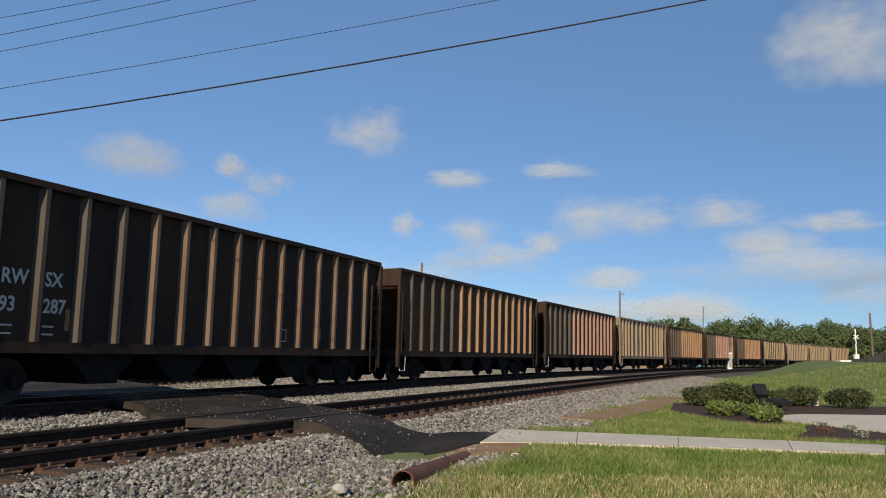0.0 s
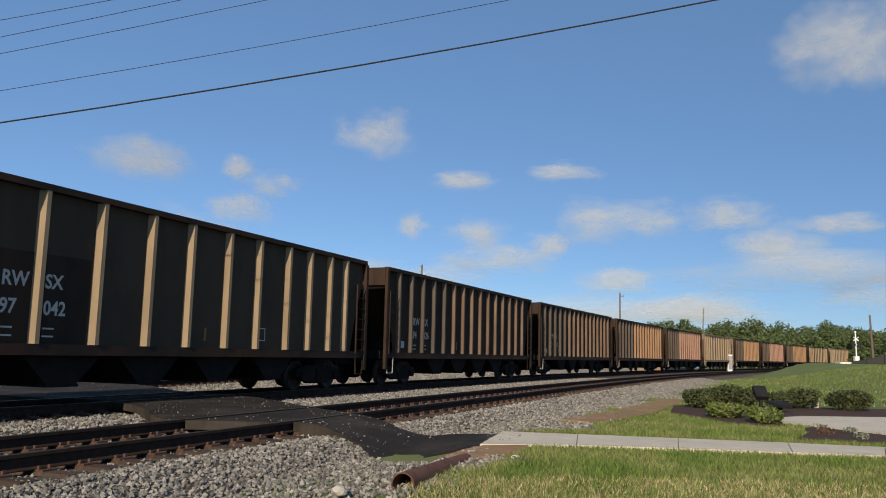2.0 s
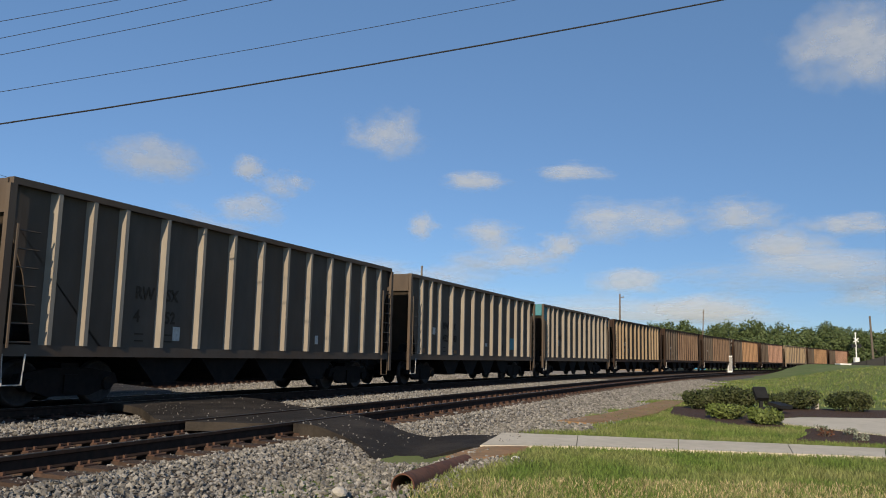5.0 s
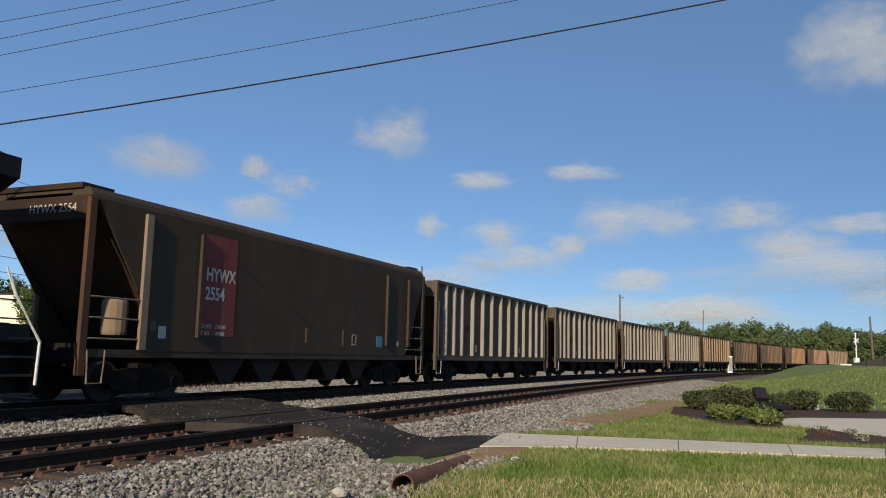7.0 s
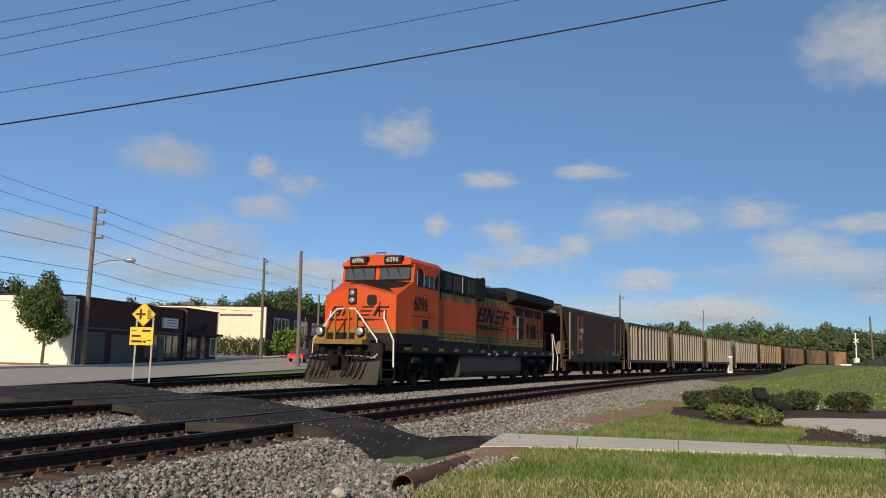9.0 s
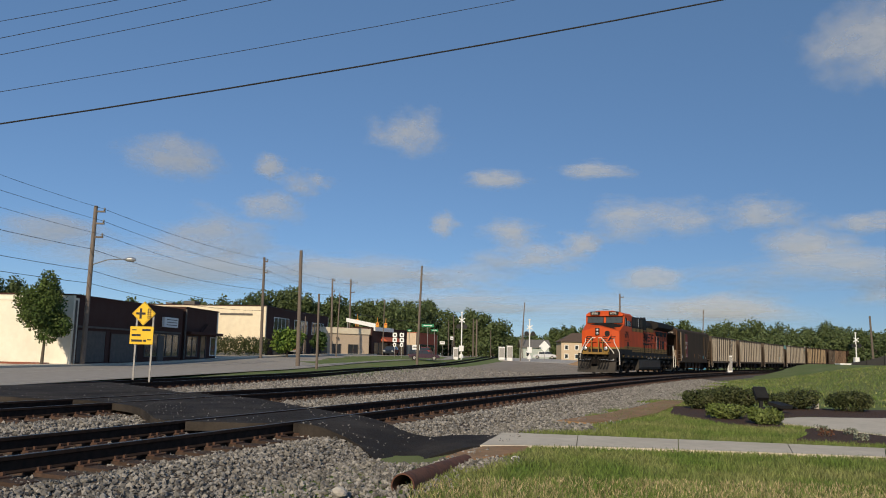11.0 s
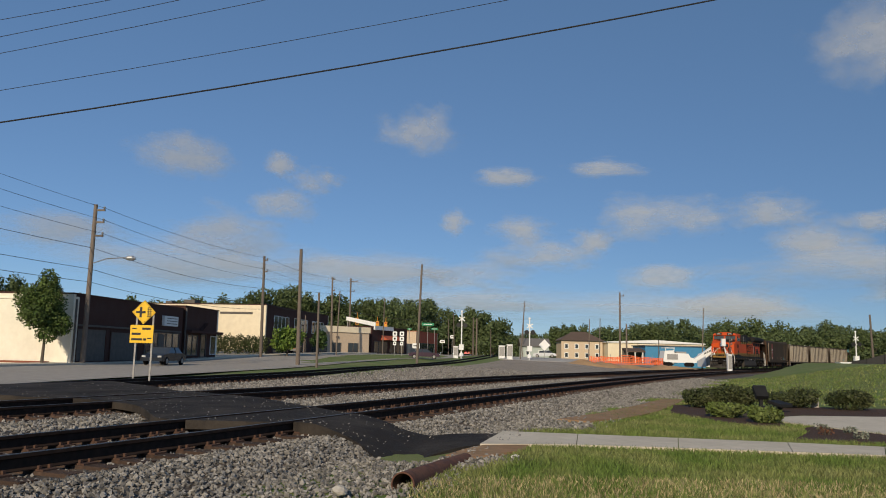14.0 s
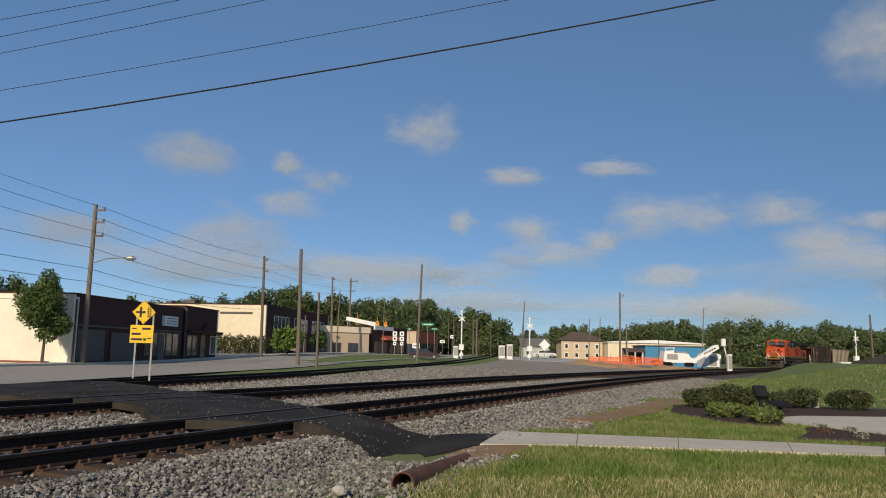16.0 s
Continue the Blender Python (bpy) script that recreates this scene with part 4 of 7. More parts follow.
    part("cut_lever", Kit().line([(-10.45, -1.3, 1.0), (-10.7, -0.8, 1.06), (-10.7, 0.8, 1.06), (-10.45, 1.3, 1.0)], 0.022), L_CHROME, lo)
    for e, x in ((-1, -10.75), (1, 10.55)):
        c = new("coupler", COUPLER)
        c.parent, c.matrix_basis = lo, pose(x, 0, 0.05, 0, 0, 180 if e < 0 else 0)
        part("draft_gear", Kit().box(min(x, x - e * 0.9), -0.3, 0.6, max(x, x - e * 0.9), 0.3, 1.1), M_UNDER, lo)
    part("anticlimber", Kit().box(-10.8, -0.95, 1.44, -10.3, 0.95, 1.60), L_YELLOW, lo, "yellow anticlimber shelf")
    for side in (-1, 1):
        for e, x in ((-1, -9.85), (1, 9.85)):
            well = part("step_well", Kit().box(x - 0.45, min(side * 1.02, side * 1.08), 0.25, x + 0.45, max(side * 1.02, side * 1.08), deck), L_BLACK, lo)
            for z in (0.28, 0.6, 0.92, 1.24):
                part("step", Kit().box(x - 0.42, min(side * 1.08, side * 1.48), z, x + 0.42, max(side * 1.08, side * 1.48), z + 0.035), L_GREY, well)
            for dx in (-0.45, 0.45):
                part("side_plate", Kit().box(x + dx - 0.02, min(side * 1.08, side * 1.46), 0.25, x + dx + 0.02, max(side * 1.08, side * 1.46), deck), L_BLACK, well)
        k = Kit().line([(-10.3, side * 0.1, 2.65), (-10.3, side * 0.35, 2.65), (-10.33, side * 0.45, 2.55), (-10.33, side * 1.25, 1.6), (-10.33, side * 1.28, 1.1), (-10.33, side * 1.05, 0.98)], 0.03)
        part("front_handrail", k, L_WHITE, lo, "white front handrail")
        k = Kit().line([(-9.55, side * 1.08, 2.62), (-9.6, side * 1.1, 2.35), (-9.62, side * 1.5, 1.6), (-9.62, side * 1.52, 0.7)], 0.03)
        part("step_handrail", k, L_WHITE, lo, "white step handrail")
        for dx in (-0.45, 0.45):
            k = Kit().line([(9.85 + dx, side * 1.52, 0.45), (9.85 + dx, side * 1.55, 1.2), (9.6 + dx * 0.4, side * 1.5, 2.0), (9.45 + dx * 0.3, side * 1.48, 2.45)], 0.028)
            part("step_handrail", k, L_WHITE, lo, "white step handrail")
        k = Kit().line([(-1.7, side * 1.47, 2.5), (9.3, side * 1.47, 2.5)], 0.022)
        for x in frange(-1.7, 9.3, 9):
            rail_post(k, x, side * 1.47, deck, 2.5)
        part("walkway_rail", k, L_BLACK, lo)
        dl = part("ditch_light", Kit().turned([(0.04, 0.25), (0.17, 0.2), (0.17, 0.0), (0.14, -0.02)], "x", 14, pose(-10.7, side * 0.78, 1.86)), L_BLACK, lo)
        part("lens", Kit().turned([(0.135, -0.035), (0.09, -0.05), (0.02, -0.055)], "x", 14, pose(-10.7, side * 0.78, 1.86)), L_CHROME, dl, "unlit lamp lens")
        part("lamp_bracket", Kit().box(-10.6, side * 0.78 - 0.2, 1.60, -10.5, side * 0.78 + 0.2, 1.98), L_YELLOW, lo)
    for y in (-0.42, -0.12, 0.42):
        part("gate_bar", Kit().box(-10.34, y - 0.03, 1.6, -10.28, y + 0.03, 2.65), L_YELLOW, lo, "yellow safety gate bar")
    # nose details
    hb = part("headlight_box", Kit().box(-9.66, 0.0, 2.86, -9.55, 0.32, 3.40), L_BLACK, lo)
    for z in (2.99, 3.25):
        part("lens", Kit().turned([(0.02, -0.06), (0.09, -0.05), (0.105, 0.0)], "x", 14, pose(-9.66, 0.16, z)), L_CHROME, hb, "unlit headlight")
    nd = part("nose_door", Kit().box(-0.36, -0.62, -0.006, 0.36, 0.68, 0.012), L_ORANGE, lo)
    nd.matrix_basis = pose(-9.525, -0.56, 2.62, 90, 0, -90 + 8.7)
    part("door_window", Kit().bevel_box(-0.18, 0.18, 0.0, 0.18, 0.56, 0.025, 0.07), L_BLACK, nd)
    part("door_handle", Kit().line([(0.3, -0.2, 0.01), (0.3, -0.2, 0.06), (0.3, 0.3, 0.06), (0.3, 0.3, 0.01)], 0.015), L_BLACK, nd)
    for y in (-0.72, 0.72):
        nb = part("number_board", Kit().bevel_box(-8.42, y - 0.36, 4.42, -8.1, y + 0.36, 4.70, 0.03), L_BLACK, lo)
        lettering("numerals", "6096", 0.25, M_WHITE, nb, pose(-8.424, y, 4.475, 90, 0, -90), "white numerals on the number board", align="CENTER", weight=0.003)
    part("roof_rail", Kit().line([(-8.0, -0.2, 4.77), (-8.0, -0.2, 4.87), (-8.0, 0.2, 4.87), (-8.0, 0.2, 4.77)], 0.02), L_BLACK, lo)
    lettering("road_number", "6096", 0.72, L_BLACK, lo, on_side(-8.15, 2.74, -1.508), "black road number on the cab side", weight=0.008, squeeze=0.82)
    part("number_underline", Kit().box(-6.95, -1.509, 2.62, -6.75, -1.501, 2.66), L_BLACK, lo)

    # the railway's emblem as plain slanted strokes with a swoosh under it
    def emblem(parent, m, length, height, mat, glyphs=(0, 1, 2, 3)):
        def stroke(x0, x1):
            s = height * 0.55
            return [(x0 + s, height), (x1 + s, height), (x1, 0), (x0, 0)]
        lw = length / len(glyphs)
        for slot, i in enumerate(glyphs):
            k = Kit()
            t = lw * 0.2
            x0 = slot * lw
            shapes = ([(x0, x0 + t * 1.1)] if i != 2 else [])
            k2 = [stroke(a, b) for a, b in shapes]
            bars = {0: (0, 0.42, 0.84), 1: (), 2: (0, 0.42, 0.84), 3: (0.42, 0.84)}[i]
            for b in bars:
                s = height * 0.55
                z0, z1 = b * height, b * height + height * 0.17
                k2.append([(x0 + s * z0 / height, z0), (x0 + lw * 0.78 + s * z0 / height, z0), (x0 + lw * 0.78 + s * z1 / height, z1), (x0 + s * z1 / height, z1)])
            if i == 0:
                k2.append(stroke(x0 + lw * 0.62, x0 + lw * 0.62 + t))
            if i == 1:
                k2.append(stroke(x0 + lw * 0.6, x0 + lw * 0.6 + t))
                k2.append([(x0 + height * 0.55, height), (x0 + height * 0.55 + t * 1.3, height), (x0 + lw * 0.6 + t, 0), (x0 + lw * 0.6 - t * 0.3, 0)])
            for o in k2:
                k.prism(o, 0, 0.004)
            part("emblem_stroke", k, mat, parent, "black slanted emblem stroke").matrix_basis = m
        part("emblem_swoosh", Kit().prism([(0, -height * 0.22), (length * 1.0, -height * 0.38), (length * 0.3, -height * 0.5), (0, -height * 0.46)], 0, 0.004), mat, parent, "black emblem swoosh").matrix_basis = m

    emblem(lo, on_side(-0.75, 2.68, -0.995), 4.3, 0.66, L_BLACK)
    emblem(lo, pose(-9.415, 1.22, 2.44, 90, 0, -90 - 8.7), 1.1, 0.34, L_BLACK, (0, 1))
    emblem(lo, pose(-9.612, -0.05, 2.44, 90, 0, -90 + 8.7), 1.1, 0.34, L_BLACK, (2, 3))
    return lo


train.append((build_locomotive(), -11.25))
# ---------- crossing, path and beds ----------
def sheet(name, outline, z, mat, label, category, thick=0.12, zf=None, kind="structure"):
    """A laid surface with its own edge: outline in x, y, top at z (or zf)."""
    bm = bmesh.new()
    vs = [bm.verts.new((x, y, 0)) for x, y in outline]
    f = bm.faces.new(vs)
    bmesh.ops.triangulate(bm, faces=[f])
    bmesh.ops.subdivide_edges(bm, edges=bm.edges[:], cuts=3, use_grid_fill=True)
    for v in bm.verts:
        v.co.z = (zf(v.co.x, v.co.y) if zf else z)
    r = bmesh.ops.extrude_face_region(bm, geom=bm.faces[:])
    for v in [g for g in r["geom"] if isinstance(g, bmesh.types.BMVert)]:
        v.co.z -= thick
    bmesh.ops.recalc_face_normals(bm, faces=bm.faces)
    me = bpy.data.meshes.new(name)
    bm.to_mesh(me)
    bm.free()
    me.materials.append(mat)
    return tagged(new(name, me), label, category, kind=kind)


def crossing_z(x, y):
    d, s = track_side(x, y)
    z = -0.012
    if d > 6.5:
        z -= smooth01(d, 6.4, 8.8) * (0.33 - 0.17 * smooth01(x, -0.7, 0.4))
    if d < -2:
        z += 0.02
    return z + 0.012 * noise.noise((x, y, 3))


def strip_between(d0, d1, left_edge, right_edge):
    """Corners of a piece of the crossing between two offsets from the main track."""
    out = []
    n = 6
    for i in range(n + 1):
        d = d0 + (d1 - d0) * i / n
        s = left_edge(d)
        x, y, a = along(s, d)
        out.append((x, y))
    for i in range(n, -1, -1):
        d = d0 + (d1 - d0) * i / n
        x, y, a = along(right_edge(d), d)
        out.append((x, y))
    return out


def between(table, d):
    if d <= table[0][0]:
        return table[0][1]
    for (d0, a), (d1, b) in zip(table, table[1:]):
        if d <= d1:
            return a + (b - a) * (d - d0) / (d1 - d0)
    return table[-1][1]


def cross_left(d):
    return between([(-7, 11.0), (-0.35, 13.0), (1.9, 12.2), (4.4, 10.0), (5.6, 10.5), (6.35, 11.1), (7.65, 10.6), (8.8, 9.4)], d)


def cross_right(d):
    return between([(-7, 20.0), (-1.9, 17.3), (-1.0, 16.9), (1.5, 16.2), (2.3, 15.8), (4.64, 14.1), (6.5, 12.9), (7.3, 12.55), (9.65, 11.6)], d)


G = 0.7525
for d0, d1 in ((-6.6, -G - 0.05), (-G + 0.1, G - 0.1), (G + 0.05, TRACK_GAP - G - 0.05), (TRACK_GAP - G + 0.1, TRACK_GAP + G - 0.1)):
    sheet("crossing_panel", strip_between(d0, d1, cross_left, cross_right), 0, M_ASPHALT, "black asphalt of the path crossing between the rails", "crossing", 0.14, crossing_z)
RAMP = strip_between(TRACK_GAP + G + 0.05, 8.6, cross_left, cross_right)[:7] + [(-0.3, 10.75), (0.59, 11.7), (1.06, 13.5)] + strip_between(TRACK_GAP + G + 0.05, 8.6, cross_left, cross_right)[8:]
sheet("crossing_ramp", RAMP, 0, M_ASPHALT, "black asphalt ramp from the footpath up to the rails", "crossing", 0.3, crossing_z)


def path_z(x, y):
    return lawn_z(x, y) + 0.035


walk_pts = [((0.6, 11.75), (1.07, 13.55)), ((2.0, 11.68), (2.3, 13.3)), ((3.44, 11.55), (3.87, 13.0)), ((5.0, 11.36), (5.5, 12.68)), ((6.22, 11.2), (6.85, 12.35)), ((8.4, 10.95), (9.2, 12.1)), ((12, 10.4), (12.8, 11.5))]
foot = thing("footpath", "pale concrete footpath leading to the track crossing", "footpath", kind="structure")
for (a, b), (c, d) in zip(walk_pts, walk_pts[1:]):
    n = max(1, int(math.hypot(c[0] - a[0], c[1] - a[1]) / 1.5))
    for i in range(n):
        q = lambda p, r, f: (p[0] + (r[0] - p[0]) * f, p[1] + (r[1] - p[1]) * f)
        f0, f1 = i / n + 0.004, (i + 1) / n - 0.004
        pts = [q(a, c, f0), q(a, c, f1), q(b, d, f1), q(b, d, f0)]
        k = Kit().add([(x, y, path_z(x, y) + 0.01) for x, y in pts] + [(x, y, path_z(x, y) - 0.15) for x, y in pts],
                      [(0, 1, 2, 3), (4, 7, 6, 5), (0, 4, 5, 1), (1, 5, 6, 2), (2, 6, 7, 3), (3, 7, 4, 0)])
        part("slab", k, M_CONCRETE, foot)
GARDEN_WALK = [(7.25, 16.85), (7.55, 16.2), (8.15, 14.6), (12, 13.2), (16, 12.6), (16, 19), (10.9, 19.3), (8.6, 19.0), (7.7, 18.3)]
BACK_BED = [(5.55, 19.3), (5.75, 18.0), (5.95, 16.5), (6.4, 16.0), (7.0, 16.1), (7.22, 16.85), (7.67, 18.33), (8.58, 19.04), (10.9, 19.34), (16, 19.04), (16, 21.3), (12.3, 22.9), (10, 23.4), (6.6, 22.5)]
FRONT_BED = [(6.0, 13.5), (7.3, 13.0), (9, 12.75), (12, 12.0), (12, 13.16), (8.12, 14.55), (7.5, 16.1), (7.1, 15.6), (6.7, 14.6)]
sheet("garden_walk", GARDEN_WALK, 0, M_CONCRETE, "pale concrete garden walk beside the shrubs", "walkway", 0.12, lambda x, y: lawn_z(x, y) + 0.04)
sheet("mulch_bed", BACK_BED, 0, M_MULCH, "dark mulch bed under the shrubs", "flower bed", 0.1, lambda x, y: lawn_z(x, y) + 0.03)
sheet("mulch_bed", FRONT_BED, 0, M_MULCH, "dark mulch strip with low seedlings beside the footpath", "flower bed", 0.1, lambda x, y: lawn_z(x, y) + 0.03)
CLAY = [[(0.1, 10.75), (0.35, 11.3), (0.65, 11.72), (1.3, 11.68), (1.2, 11.1), (0.75, 10.6), (0.35, 10.3)],
        [(2.9, 15.8), (3.9, 16.9), (5.2, 19.2), (6.2, 21.5), (7.9, 25.6), (7.2, 25.7), (5.3, 21.5), (3.7, 18.4), (2.4, 16.3)]]
sheet("clay_patch", CLAY[0], 0, M_CLAY, "bare red clay beside the path's end", "bare soil", 0.1, lambda x, y: lawn_z(x, y) + 0.03)
sheet("clay_patch", CLAY[1], 0, M_CLAY, "strip of bare brown clay between ballast and grass", "bare soil", 0.1, lambda x, y: land_z(x, y) + 0.05)


# ---------- stones ----------
def inside(outline, x, y):
    hit = False
    for (x0, y0), (x1, y1) in zip(outline, outline[1:] + outline[:1]):
        if (y0 > y) != (y1 > y) and x < x0 + (x1 - x0) * (y - y0) / (y1 - y0):
            hit = not hit
    return hit


def stone_field(name, label, spots, size, seed):
    """Crushed stones, each an uneven six-cornered chip, in one mesh."""
    rng = np.random.default_rng(seed)
    base = np.array([(1, 0, 0), (-1, 0, 0), (0, 1, 0), (0, -1, 0), (0, 0, 0.8), (0, 0, -0.8)], float)
    tri = np.array([(0, 2, 4), (2, 1, 4), (1, 3, 4), (3, 0, 4), (2, 0, 5), (1, 2, 5), (3, 1, 5), (0, 3, 5)])
    n = len(spots)
    sc = size * rng.uniform(0.55, 1.25, (n, 1, 3)) * rng.uniform(0.7, 1.3, (n, 1, 1))
    v = base[None] * sc + rng.normal(0, size * 0.18, (n, 6, 3))
    a, b = rng.uniform(0, math.tau, (2, n))
    ca, sa, cb, sb = np.cos(a), np.sin(a), np.cos(b), np.sin(b)
    x = v[..., 0] * ca[:, None] - v[..., 1] * sa[:, None]
    y = v[..., 0] * sa[:, None] + v[..., 1] * ca[:, None]
    z = v[..., 2]
    y, z = y * cb[:, None] - z * sb[:, None], y * sb[:, None] + z * cb[:, None]
    pts = np.stack([x, y, z], -1) + np.array(spots)[:, None, :]
    me = bpy.data.meshes.new(name)
    fs = (tri[None] + (np.arange(n) * 6)[:, None, None]).reshape(-1, 3)
    me.from_pydata(pts.reshape(-1, 3).tolist(), [], fs.tolist())
    me.materials.append(M_STONE)
    return tagged(new(name, me), label, "ballast", kind="stuff")


def bed_height(d):
    for (a, za), (b, zb) in zip(BED, BED[1:]):
        if a <= d <= b:
            return za + (zb - za) * (d - a) / (b - a)
    return -0.4


def gravel_edge(s):
    """How far the stone reaches to the right of the main track."""
    return 9.6 + 0.45 * math.sin(s * 0.9) + 0.25 * math.sin(s * 2.7) + 0.3 * smooth01(s, 5, 12) - 2.2 * smooth01(s, 30, 80)


def scatter(s0, s1, d0, d1, per, seed):
    rng = random.Random(seed)
    out = []
    for _ in range(int((s1 - s0) * abs(d1 - d0) * per)):
        s, d = rng.uniform(s0, s1), rng.uniform(d0, d1)
        x, y, a = along(s, d)
        if d > 7 and d > gravel_edge(s) + rng.uniform(-0.3, 0.3):
            continue
        if -6.6 < d < 9.4 and cross_left(d) - 0.03 < s < cross_right(d) + 0.03:
            continue
        if x > -0.1 + 0.4 * (y - 9.3) and 10.6 < y < 14 and 8.6 < d < 11:
            continue
        if x > 0 and rng.random() < 0.45 and (inside(CLAY[0], x, y) or inside(CLAY[1], x, y)):
            continue
        on_tie = min(abs(d), abs(d - TRACK_GAP)) < 1.32
        if on_tie and (s / 0.54) % 1 < 0.5 and rng.random() < 0.8:
            continue
        if TRACK_GAP + G < d < TRACK_GAP + 1.35 and rng.random() < 0.7:
            continue
        if min(abs(abs(d) - G), abs(abs(d - TRACK_GAP) - G)) < 0.09:
            continue
        z = max(bed_height(d) if d < TRACK_GAP + 3.4 else -9, land_z(x, y))
        if on_tie:
            z = min(z, -0.2)
        out.append((x, y, z + rng.uniform(-0.005, 0.03)))
    return out


stone_field("ballast_stones", "loose grey crushed stone beside the near track", scatter(-2, 14, 6.3, 11.5, 480, 1), 0.028, 1)
stone_field("ballast_stones", "loose grey crushed stone along the near track's shoulder", scatter(14, 60, 6.3, 10.5, 170, 2), 0.037, 2)
stone_field("ballast_stones", "grey crushed stone between the main tracks", scatter(3, 50, 0.9, 6.3, 150, 3), 0.035, 3)
stone_field("ballast_stones", "brownish crushed stone beyond the far main track", scatter(6, 60, -6, 0.7, 45, 4), 0.05, 4)


rnd = random.Random(77)
strewn = []
for _ in range(420):
    d = rnd.uniform(-5.5, 8.4)
    sa, sb = cross_left(d), cross_right(d)
    x, y, a = along(sa + (sb - sa) * (0.5 + 0.5 * rnd.choice((-1, 1)) * rnd.random() ** 0.5), d)
    strewn.append((x, y, crossing_z(x, y) + 0.008))
stone_field("ballast_stones", "pale pebbles strewn over the asphalt crossing", strewn, 0.013, 9)
strewn = []
for _ in range(9000):
    f, s = rnd.random(), rnd.uniform(10, 62)
    x0, y0, a0 = siding(s, 1.4)
    x1, y1, a1 = along(s, -2.2)
    x, y = x0 + (x1 - x0) * f, y0 + (y1 - y0) * f
    strewn.append((x, y, max((siding_z(s) - 0.2) * (1 - f) - 0.24 * f, land_z(x, y) + 0.05) + 0.01))
stone_field("ballast_stones", "brown and grey stones on the ground between the tracks", strewn, 0.05, 10)


# ---------- grass ----------
def grass_field(name, label, x0, x1, y0, y1, count, mat, seed, height=0.06, wide=1.0):
    rng = np.random.default_rng(seed)
    spots = []
    while len(spots) < count:
        x, y = rng.uniform(x0, x1), rng.uniform(y0, y1)
        d, s = track_side(x, y)
        edge = 10.2 if y < 12 else gravel_edge(s)
        if d < edge or (y < 10.8 and x < 0.35 + (10.8 - y) * 0.0):
            if not (y < 9.6 and x > -0.2 + rng.uniform(-0.25, 0.25)):
                continue
        if any(min(a[0], b[0]) - 0.1 <= x <= c[0] and a[1] + (c[1] - a[1]) * (x - a[0]) / (c[0] - a[0]) - 0.02 < y < b[1] + (dd[1] - b[1]) * (x - b[0]) / (dd[0] - b[0]) + 0.02 for (a, b), (c, dd) in zip(walk_pts, walk_pts[1:])):
            continue
        if y < 26 and rng.random() < 0.7 and (inside(CLAY[0], x, y) or inside(CLAY[1], x, y)):
            continue
        if x > 5.4 and 12 < y < 24 and (inside(GARDEN_WALK, x, y) or inside(BACK_BED, x, y) or inside(FRONT_BED, x, y)):
            continue
        spots.append((x, y, land_z(x, y) if d < 11 else lawn_z(x, y)))
    p = np.array(spots)
    n = len(p)
    a = rng.uniform(0, math.tau, n)
    h = height * rng.uniform(0.5, 1.5, n)
    w = (0.006 + 0.004 * rng.random(n)) * wide
    lean = rng.normal(0, 0.45, (n, 2)) * h[:, None]
    v = np.zeros((n, 3, 3))
    v[:, 0] = p + np.stack([np.cos(a) * w, np.sin(a) * w, np.zeros(n)], 1)
    v[:, 1] = p - np.stack([np.cos(a) * w, np.sin(a) * w, np.zeros(n)], 1)
    v[:, 2] = p + np.stack([lean[:, 0], lean[:, 1], h], 1)
    me = bpy.data.meshes.new(name)
    me.from_pydata(v.reshape(-1, 3).tolist(), [], np.arange(n * 3).reshape(n, 3).tolist())
    me.materials.append(mat)
    return tagged(new(name, me), label, "grass", kind="stuff")


M_BLADE = material("grass_blade", (0.08, 0.135, 0.024), (0.115, 0.16, 0.035), scale=1.5, rough=0.8, island=0.5, dirt=(0.34, 0.29, 0.15), dirt_scale=0.8, dirt_amount=0.5)
grass_field("grass", "short mown grass, partly dry, in front of the path", -0.3, 7.5, 6.0, 12.2, 60000, M_BLADE, 5, 0.055)
M_STRAW = material("dry_straw", (0.42, 0.35, 0.20), (0.32, 0.26, 0.14), scale=2, rough=0.85, island=0.4)
grass_field("grass", "dry straw-coloured grass at the lawn's near edge", -0.3, 6.5, 6.0, 8.7, 16000, M_STRAW, 7, 0.05)
grass_field("grass", "mown green grass on the bank", 9.0, 42.0, 24.2, 62.0, 36000, M_BLADE, 8, 0.09, 2.5)
grass_field("grass", "short mown grass between path and shrubs", 1.0, 9.0, 12.2, 26, 30000, M_BLADE, 6, 0.06)


# ---------- things on the verge ----------
M_RUST = material("rusty_iron", (0.13, 0.055, 0.035), (0.07, 0.035, 0.028), scale=10, rough=0.9, bump=0.3, bump_scale=25, dirt=(0.20, 0.10, 0.06), dirt_scale=3)
M_PALE_ROCK = material("pale_rock", (0.48, 0.45, 0.40), (0.36, 0.33, 0.29), scale=6, rough=0.9, bump=0.4)


